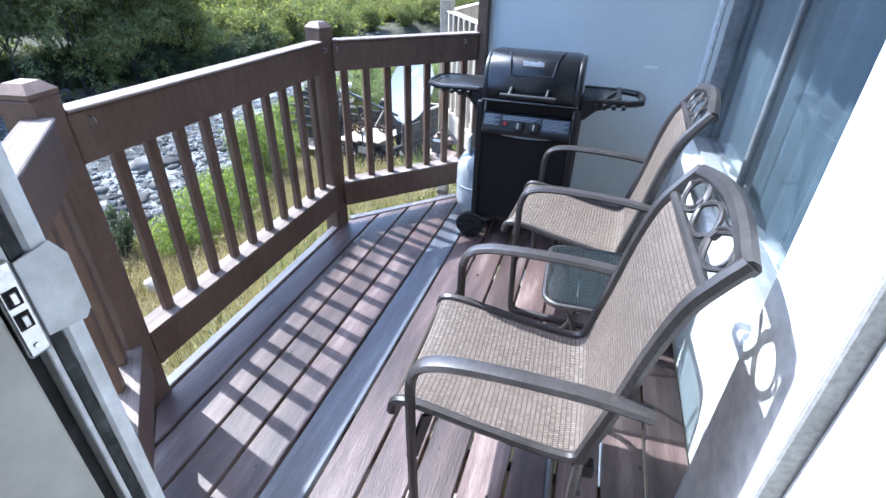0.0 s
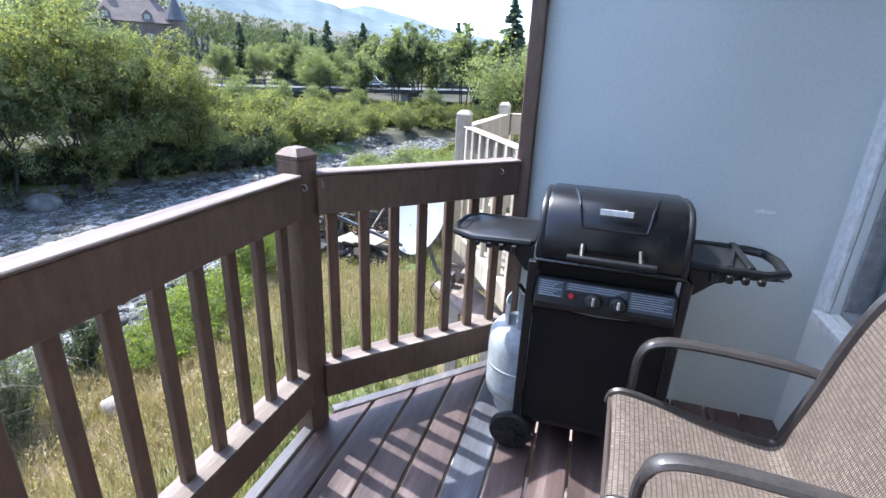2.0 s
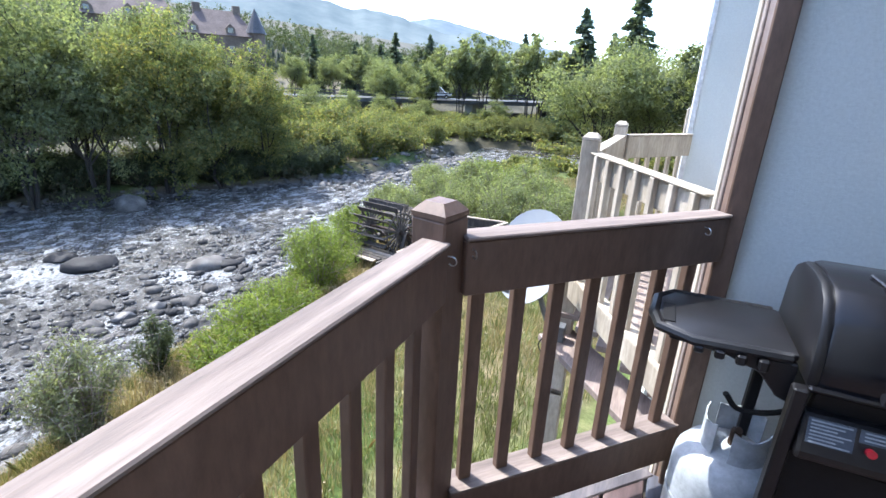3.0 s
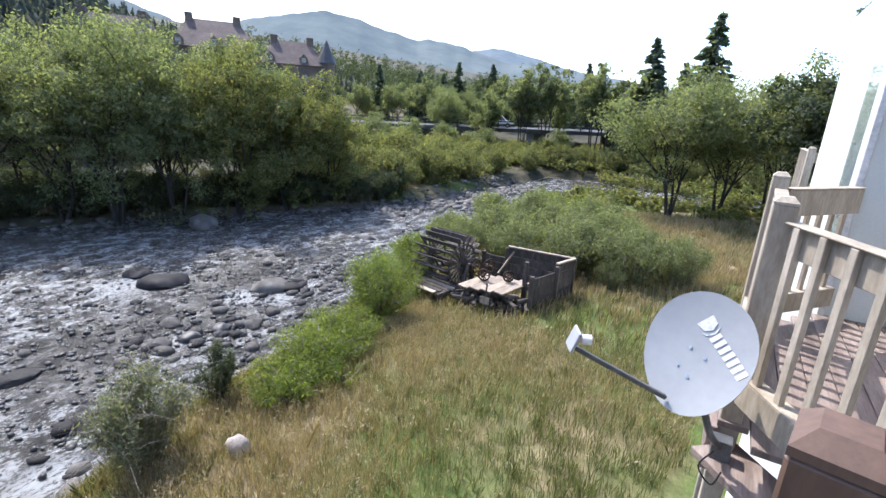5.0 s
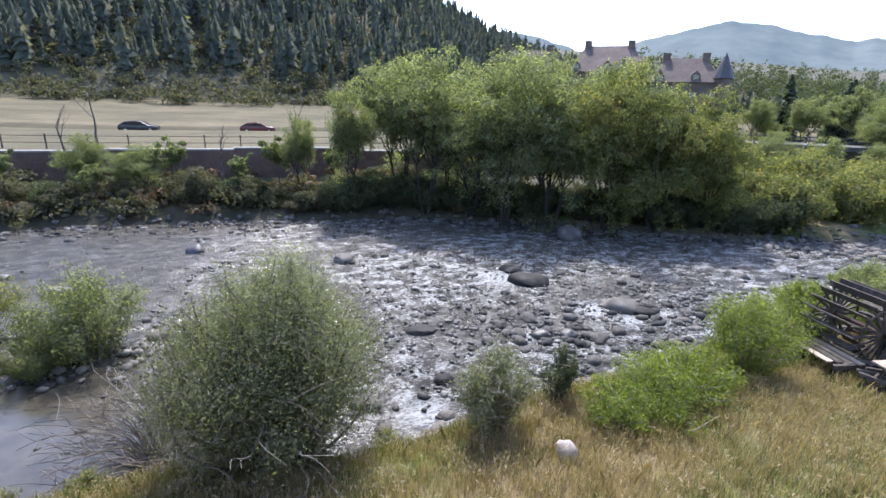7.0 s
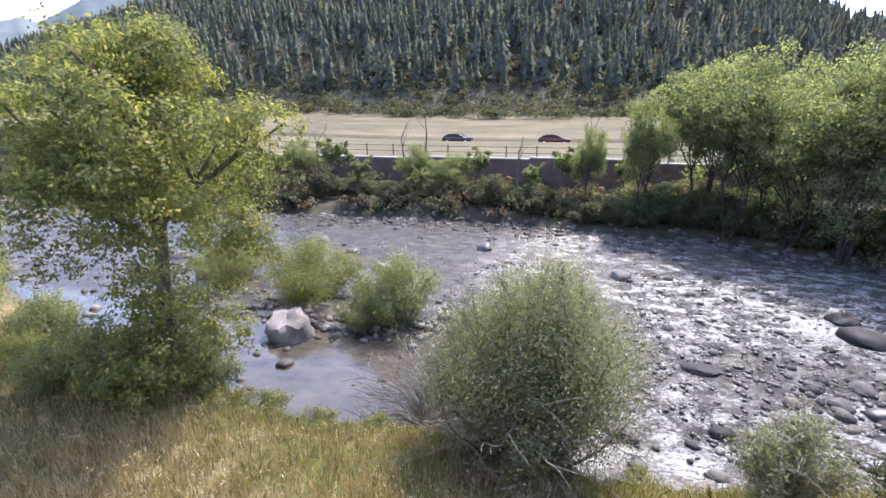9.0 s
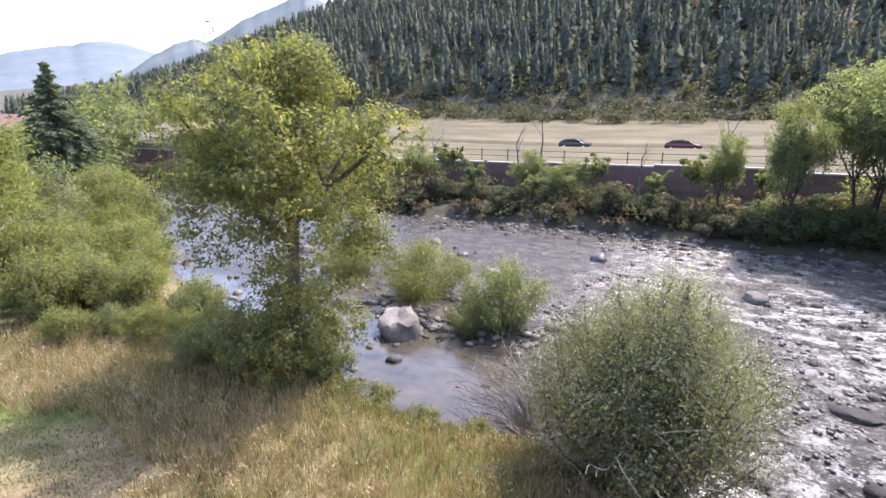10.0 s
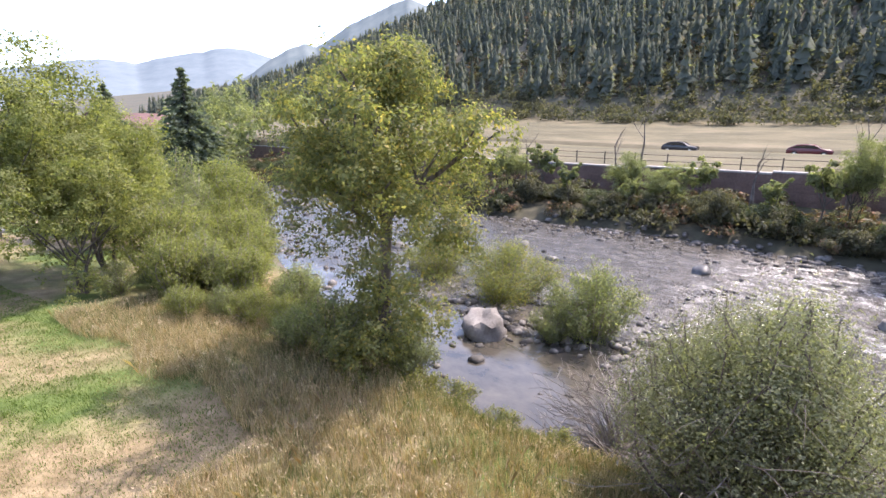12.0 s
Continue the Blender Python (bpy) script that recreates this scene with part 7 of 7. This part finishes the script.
pen = thing("timber_pen", "weathered open timber pen with plank walls", "timber structure", (0, 0, 0))
CBL, CBR, CFR, CFL = Vector((-8.45, 18.3, 0)), Vector((-5.95, 18.45, 0)), Vector((-6.62, 16.25, 0)), Vector((-8.75, 15.9, 0))


def plank_wall(p, q, z0, z1, rows, cap=True):
    hgt = (z1 - z0) / rows
    for k in range(rows):
        zc = z0 + (k + 0.5) * hgt
        plank(pen, "plank", p + Vector((0, 0, zc)), q + Vector((0, 0, zc)), 0.05, hgt - 0.02)
    if cap:
        plank(pen, "cap_board", p + Vector((0, 0, z1 + 0.03)), q + Vector((0, 0, z1 + 0.03)), 0.13, 0.05, PALEWOOD)


pz = ground_z(-6.6, 16.9)
MID = CBR.lerp(CFR, 0.46)
plank_wall(CBL, CBR, pz - 0.1, pz + 1.48, 5)
plank_wall(CBR, MID, pz - 0.1, pz + 1.48, 5)
plank_wall(MID, CFR, pz - 0.1, pz + 1.22, 4, False)
plank_wall(CBL + Vector((-0.95, 0.05, 0)), CBL + Vector((-0.05, 0, 0)), pz, pz + 1.05, 4, False)
for c_, h_ in ((CBL, 1.45), (CBR, 1.45), (CFR + Vector((-0.02, -0.1, 0)), 1.32), (CFL, 0.6), (CFR + Vector((-0.42, 0.35, 0)), 1.62), (MID + Vector((0.05, -0.03, 0)), 1.42), (CBL + Vector((-1.0, 0.05, 0)), 1.12)):
    plank(pen, "corner_post", c_ + Vector((0, 0, pz - 0.3)), c_ + Vector((0, 0, pz + h_)), 0.14, 0.14)
for k in range(4):
    a_ = CFL.lerp(CFR, 0.02 + k * 0.19) + Vector((0.1, -0.5, 0))
    plank(pen, "table_plank", a_ + Vector((-0.15, -0.1, pz + 0.72)), a_ + Vector((0.25, 1.35, pz + 0.78)), 0.40, 0.05, PALEWOOD)
plank(pen, "brace", CBL + Vector((-0.15, -0.4, pz + 0.5)), CBL + Vector((0.25, 0, pz + 1.35)), 0.06, 0.06, PALEWOOD)
plank(pen, "joist", CFL + Vector((0, -0.4, pz + 0.62)), CFR + Vector((-0.3, -0.4, pz + 0.62)), 0.12, 0.12)
plank(pen, "joist", CFL + Vector((0, 0.7, pz + 0.66)), CFR + Vector((-0.3, 0.5, pz + 0.66)), 0.12, 0.12)
for k in range(3):
    a_ = CFL.lerp(CFR, 0.05 + 0.35 * k) + Vector((0, -0.4, 0))
    plank(pen, "leg", a_ + Vector((0, 0, pz - 0.3)), a_ + Vector((0, 0, pz + 0.56)), 0.1, 0.1)


def iron_wheel(at, r, rz):
    w = thing("cog_wheel", "small rusty iron gear wheel on the timber frame", "gear wheel", at, "rusty gear wheels", rz=rz)
    part("rim", MB().tube([(r * math.cos(j * math.pi / 10), 0, r * math.sin(j * math.pi / 10)) for j in range(21)], 0.03, 6, False).bm(), RUST, w)
    for k in range(6):
        a = k * math.pi / 3
        part("spoke", MB().beam((0, 0, 0), (r * math.cos(a), 0, r * math.sin(a)), 0.03, 0.03).bm(), RUST, w)
    part("hub", MB().tube([(0, -0.2, 0), (0, 0.2, 0)], 0.05, 8).bm(), RUST, w)
    part("stand", MB().beam((0, 0, -r * 0.1), (0, 0, -r - 0.02), 0.05, 0.05).bm(), RUST, w)


iron_wheel((-9.15, 16.9, pz + 0.95), 0.26, 30)
iron_wheel((-8.65, 17.15, pz + 0.98), 0.26, 60)
iron_wheel((-8.35, 16.1, pz + 1.0), 0.20, 10)
iron_wheel((-7.6, 16.5, pz + 1.0), 0.18, 40)
sg = thing("sign_post", "small pale sign board on a thin post before the pen", "sign", (-7.55, 14.6, ground_z(-7.55, 14.6)))
part("post", MB().beam((0, 0, -0.2), (0.03, 0, 1.3), 0.04, 0.04).bm(), OLDWOOD, sg)
part("board", MB().box((-0.16, -0.035, 0.62), (0.16, -0.021, 0.86)).bm(0.004), PALEWOOD, sg)
logs = MB()
lr_ = random.Random(12)
for k in range(60):
    p = CFL.lerp(CFR, lr_.uniform(-0.05, 0.95)) + Vector((0, -0.35 + lr_.uniform(-0.15, 0.5), pz + lr_.uniform(0.05, 0.45)))
    d = Vector((lr_.gauss(0, 0.25), 0.35, lr_.gauss(0, 0.05)))
    r_ = lr_.uniform(0.04, 0.08)
    logs.tube([p - d, p + d], r_, 7)
tagged(part("log_pile", logs.bm(), OLDWOOD), "pile of old split logs under the timber pen", "logs", kind="stuff")


# ---- rocks ----
def rock_bm(seed, sx, sy, sz, sub=3, rough=0.6):
    b = bmesh.new()
    bmesh.ops.create_icosphere(b, subdivisions=sub, radius=1.0)
    off = Vector((seed * 3.1, seed * 1.7, seed * 0.9))
    for v in b.verts:
        n = v.co.normalized()
        k = 1 + rough * (0.42 * noise.noise(n * 1.2 + off) + 0.22 * noise.noise(n * 2.6 + off) + 0.08 * noise.noise(n * 7 + off))
        q = n * k
        q.z = max(q.z, -0.55)
        v.co = Vector((q.x * sx, q.y * sy, q.z * sz))
    return b


def boulder(at, s, seed, mat_, label, flat=0.62, rz=0, group="river boulders", rough=0.65):
    t = thing("boulder", label, "rock", (at[0], at[1], at[2]), group, rz=rz)
    part("stone", rock_bm(seed, s, s * 0.78, s * flat, 3, rough), mat_, t, smooth=True)


boulder((-14.9, -7.0, -5.62), 0.95, 1, PALEROCK, "large pale granite boulder in the pool", 0.80, 35, rough=0.9)
boulder((-19.3, 11.25, -5.70), 0.80, 2, DARKROCK, "dark wet boulder in the rapids", 0.52, 60)
boulder((-20.9, 11.2, -5.70), 0.55, 3, DARKROCK, "dark wet boulder in the rapids", 0.55, 20)
boulder((-25.7, 17.2, -5.66), 0.85, 4, ROCK, "grey boulder by the far bank", 0.7, 0)
boulder((-16.0, 13.4, -5.72), 0.75, 5, ROCK, "grey boulder in the shallow river", 0.5, 50)
boulder((-15.4, 13.9, -5.72), 0.5, 6, DARKROCK, "dark wet boulder in the rapids", 0.5, 50)
boulder((-15.9, 9.5, -5.72), 0.36, 7, ROCK, "grey boulder in the shallow river", 0.7, 10)
boulder((-17.6, 21.2, -5.72), 0.34, 8, ROCK, "grey boulder in the shallow river", 0.6, 30)
boulder((-15.9, 5.6, -5.72), 0.5, 9, DARKROCK, "dark wet boulder in the rapids", 0.42, 80)
for k, (x, y, s) in enumerate(((-27.1, -2.8, 0.55), (-26.4, -12.1, 0.42), (-22.2, -6.7, 0.5), (-24.5, -9.4, 0.35), (-21.5, 2.5, 0.6), (-24.0, 4.0, 0.55), (-19.0, -14.0, 0.45), (-21.3, -17.5, 0.5), (-23.0, -24.0, 0.8), (-21.0, -27.5, 0.55), (-12.3, 3.2, 0.42), (-12.0, 2.2, 0.30), (-14.4, 10.2, 0.34), (-13.9, 11.0, 0.36), (-14.9, 8.6, 0.3), (-14.6, 9.3, 0.33), (-25.6, -33.0, 0.8), (-26.5, -36.0, 0.7))):
    boulder((x, y, -5.7), s, 20 + k, ROCK if k % 3 else WETGREY, "rounded grey boulder in the shallow river", 0.62, 40 * k)
boulder((-8.5, 6.45, ground_z(-8.5, 6.45) + 0.12), 0.23, 60, MEADOWROCK, "pale rock in the dry meadow grass", 1.05, 15, "", 0.4)


def stone_field(name, pts, label, mat_, seed):
    """Many loose stones in one mesh; pts: x, y, z, size."""
    nrg = np.random.default_rng(seed)
    b = bmesh.new()
    bmesh.ops.create_icosphere(b, subdivisions=1, radius=1.0)
    b.verts.ensure_lookup_table()
    V0 = np.array([list(v.co) for v in b.verts])
    F0 = np.array([[v.index for v in f.verts] for f in b.faces])
    b.free()
    V, F = [], []
    for k, (x, y, z, s) in enumerate(pts):
        sc = s * nrg.uniform(0.6, 1.3, 3) * np.array([1.15, 1.0, 0.6])
        v = V0 * (1 + nrg.normal(0, 0.13, (len(V0), 1))) * sc
        a = nrg.uniform(0, 6.28)
        R_ = np.array([[np.cos(a), -np.sin(a), 0], [np.sin(a), np.cos(a), 0], [0, 0, 1]])
        V.append(v @ R_.T + np.array([x, y, z]))
        F.append(F0 + k * len(V0))
    ob = array_mesh(name, np.concatenate(V), np.concatenate(F).ravel(), 3, mat_)
    ob.data.shade_smooth()
    tagged(ob, label, "stones", kind="stuff")


ns = np.random.default_rng(91)
pts = []
while len(pts) < 1450:
    x, y = ns.uniform(-33, -11), ns.uniform(-45, 32)
    d = float(inside(np.array([x]), np.array([y]))[0])
    if d < 0.1:
        continue
    bar = math.exp(-((x + 14.8) / 1.6) ** 2 - ((y - 9.8) / 3.2) ** 2) + math.exp(-((x + 15.6) / 1.5) ** 2 - ((y - 15.5) / 2.0) ** 2)
    edge = math.exp(-d / 1.2) * (1.3 if x < -22 else 0.25)
    isl = math.exp(-((x + 16.0) / 1.6) ** 2 - ((y + 6.2) / 3.0) ** 2)
    calm_ = x > -14.2 and -9 < y < 2
    if ns.random() > (0.0 if calm_ else 0.035 if y < 1 else 0.1) + bar + edge + isl:
        continue
    s = ns.uniform(0.07, 0.2) * (1.5 if ns.random() < 0.12 else 1) * (1.25 if bar > 0.4 else 1)
    pts.append((x, y, RIVER - 0.02 + s * 0.12, s))
stone_field("river_stones", pts[:1000], "rounded grey stones standing in the shallow river", ROCK, 92)
stone_field("wet_stones", pts[1000:], "dark wet stones in the river", DARKROCK, 93)
pts = []
while len(pts) < 1700:
    x, y = ns.uniform(-25, -11.5), ns.uniform(-3, 19)
    if float(inside(np.array([x]), np.array([y]))[0]) < 0.1 or (x > -14.2 and y < 2):
        continue
    if ns.random() > 0.25 + 0.75 * math.exp(-((x + 15.5) / 3.5) ** 2) * (0.4 + 0.6 * math.sin(y * 1.3 + 2 * math.sin(x * 1.1)) ** 2):
        continue
    s = ns.uniform(0.035, 0.10)
    pts.append((x, y, RIVER + 0.01 + s * 0.1, s))
stone_field("riffle_stones", pts, "small wet stones breaking the shallow riffle", WETGREY, 97)
pts = []
while len(pts) < 900:
    y = ns.uniform(-55, 46)
    if ns.random() < 0.75:
        x = float(np.interp(y, FAR_Y, FAR_X)) + ns.normal(-0.1, 0.55)
    else:
        x = float(np.interp(y, NEAR_Y, NEAR_X)) + ns.normal(0.0, 0.35)
    s = ns.uniform(0.08, 0.28)
    pts.append((x, y, max(ground_z(x, y), -5.75) + s * 0.1, s))
stone_field("bank_stones", pts, "loose stones along the river banks", ROCK, 94)
pts = []
while len(pts) < 260:
    x, y = -17.0 + ns.normal(0, 1.0), -6.2 + ns.normal(0, 2.2)
    if x > -15.0 and y < -8:
        continue
    s = ns.uniform(0.05, 0.2)
    pts.append((x, y, RIVER + 0.02 + s * 0.2, s))
stone_field("island_gravel", pts, "brown-grey cobbles of the gravel island", ROCK, 95)
pts = []
while len(pts) < 420:
    y = ns.uniform(27, 45)
    x = float(np.interp(y, FAR_Y, FAR_X)) + ns.normal(1.2, 1.1)
    s = ns.uniform(0.1, 0.32)
    pts.append((x, y, max(ground_z(x, y), -5.72) + s * 0.15, s))
stone_field("gravel_bar", pts, "grey cobbles of a gravel bar at the river bend", ROCK, 96)
# gravel island's low mound
imx, imy = spaced((-21, -14.6, 26)), spaced((-14, -1.5, 40))


def mound(X, Y):
    return -5.88 + 0.27 * np.exp(-((X + 17.3) / 1.5) ** 2 - ((Y + 7.2) / 3.6) ** 2) + 0.03 * wave2(X, Y, 3, 7)


tagged(grid("island_ground", imx, imy, mound, GROUND), "low gravel island in the river", "island", kind="structure")


# ---- grass ----
def blades(name, xs, ys, tall, wide, material, label, seed):
    nrg = np.random.default_rng(seed)
    n = len(xs)
    zs = height(xs, ys)
    a = nrg.uniform(0, 6.28, n)
    h = tall * nrg.uniform(0.55, 1.25, n)
    base = np.stack([xs, ys, zs - 0.02], 1)
    side = np.stack([np.cos(a), np.sin(a), np.zeros(n)], 1) * (wide * nrg.uniform(0.6, 1.4, n))[:, None]
    leanv = np.stack([nrg.normal(0.05, 0.2, n), nrg.normal(0, 0.2, n), np.ones(n)], 1)
    tip = base + leanv * h[:, None]
    midp = base + leanv * np.array([0.35, 0.35, 0.6]) * h[:, None]
    v = np.stack([base - side, base + side, midp + side * 0.8, tip, midp - side * 0.8], 1).reshape(-1, 3)
    ob = array_mesh(name, v, np.arange(n * 5), 5, material)
    tagged(ob, label, "grass", kind="stuff")


def meadow(count, lo, hi, keepf, seed):
    nrg = np.random.default_rng(seed)
    cx, cy = nrg.uniform(lo[0], hi[0], count // 14), nrg.uniform(lo[1], hi[1], count // 14)
    i = nrg.integers(0, len(cx), count)
    x, y = cx[i] + nrg.normal(0, 0.09, count), cy[i] + nrg.normal(0, 0.09, count)
    k = keepf(x, y) & (inside(x, y) < -0.5) & ~((x > -1.7) & (y > -1) & (y < 10))
    return x[k], y[k]


def lawn_zone(x, y):
    return (y < -6.0) & (x > -6.4 - 0.1 * (y + 6) + 0.9 * wave2(x, y, 1.1, 76))


def dryness(x, y):
    """Share of straw among the blades: high on the bank, low in the damp hollow near the houses."""
    f = 0.5 + 1.1 * wave2(x, y, 0.5, 71) + 0.30 * step(4, -3, y) + 0.25 * step(13, 20, y) - 0.65 * step(-5.0, -3.4, x) * step(2.5, 5, y) * step(13, 9, y) + 0.45 * step(-6.5, -4.0, x) * step(4.5, 2.5, y) + 0.32 * step(-4.8, -6.2, x) * step(2, 5, y)
    return np.clip(f, 0.06, 0.97)


def dry_zone(x, y):
    pick = np.random.default_rng(len(x)).random(len(x))
    return (pick < dryness(x, y)) & ~lawn_zone(x, y)


def green_zone(x, y):
    pick = np.random.default_rng(len(x) + 1).random(len(x))
    return (pick > dryness(x, y)) & ~lawn_zone(x, y)


x, y = meadow(260000, (-12, -17), (-1.5, 15), dry_zone, 61)
blades("dry_grass", x, y, 0.34, 0.0038, STRAW, "tall straw-coloured seeding grass", 62)
x, y = meadow(90000, (-12, -17), (-1.5, 15), dry_zone, 88)
hd_rng = np.random.default_rng(89)
tips_ = np.stack([x, y, height(x, y) + hd_rng.uniform(0.20, 0.42, len(x))], 1)
tagged(leaves("seed_heads", tips_, np.tile([0.2, 0.05, 1.0], (len(x), 1)), 0.075, SEEDHEAD, aspect=0.2, seed=90, facing=False), "pale seed heads of the dry grass", "grass", kind="stuff")
x, y = meadow(150000, (-12, -17), (-1.5, 15), green_zone, 63)
blades("green_grass", x, y, 0.27, 0.006, BLADE, "tufts of green meadow grass", 64)
x, y = meadow(60000, (-12, -17), (-1.5, 15), dry_zone, 65)
blades("under_grass", x, y, 0.20, 0.006, BLADE, "green undergrowth among the dry grass", 66)
x, y = meadow(60000, (-13, 15), (4, 36), dry_zone, 67)
blades("far_dry_grass", x, y, 0.42, 0.011, STRAW, "tall straw-coloured grass by the river bend", 68)
x, y = meadow(50000, (-13, 15), (4, 36), green_zone, 69)
blades("far_green_grass", x, y, 0.35, 0.012, BLADE, "green meadow grass by the river bend", 70)
x, y = meadow(60000, (-12.6, -20), (-9.6, 15), lambda a, b: inside(a, b) > -1.3, 72)
blades("bank_grass", x, y, 0.36, 0.007, BLADE, "green grass along the near bank", 73)


def lawn_green(x, y):
    """Watered patches of the mown lawn; the rest has dried out."""
    f = step(-5.2, -4.2, x) * step(-8.6, -9.6, y) * step(-12.2, -11.2, y) + step(-14.8, -16.6, y) + 0.5 * wave2(x, y, 0.9, 78)
    return f > np.random.default_rng(len(x) + 2).uniform(-0.35, 0.7, len(x))


x, y = meadow(130000, (-7.6, -30), (-1.5, -6), lambda a, b: lawn_zone(a, b) & lawn_green(a, b), 74)
blades("lawn_grass", x, y, 0.07, 0.006, LAWN, "short mown green lawn grass", 75)
x, y = meadow(90000, (-7.6, -20), (-1.5, -6), lambda a, b: lawn_zone(a, b) & ~lawn_green(a, b), 79)
blades("dried_lawn", x, y, 0.055, 0.005, DRYLAWN, "short dried-out lawn grass", 80)
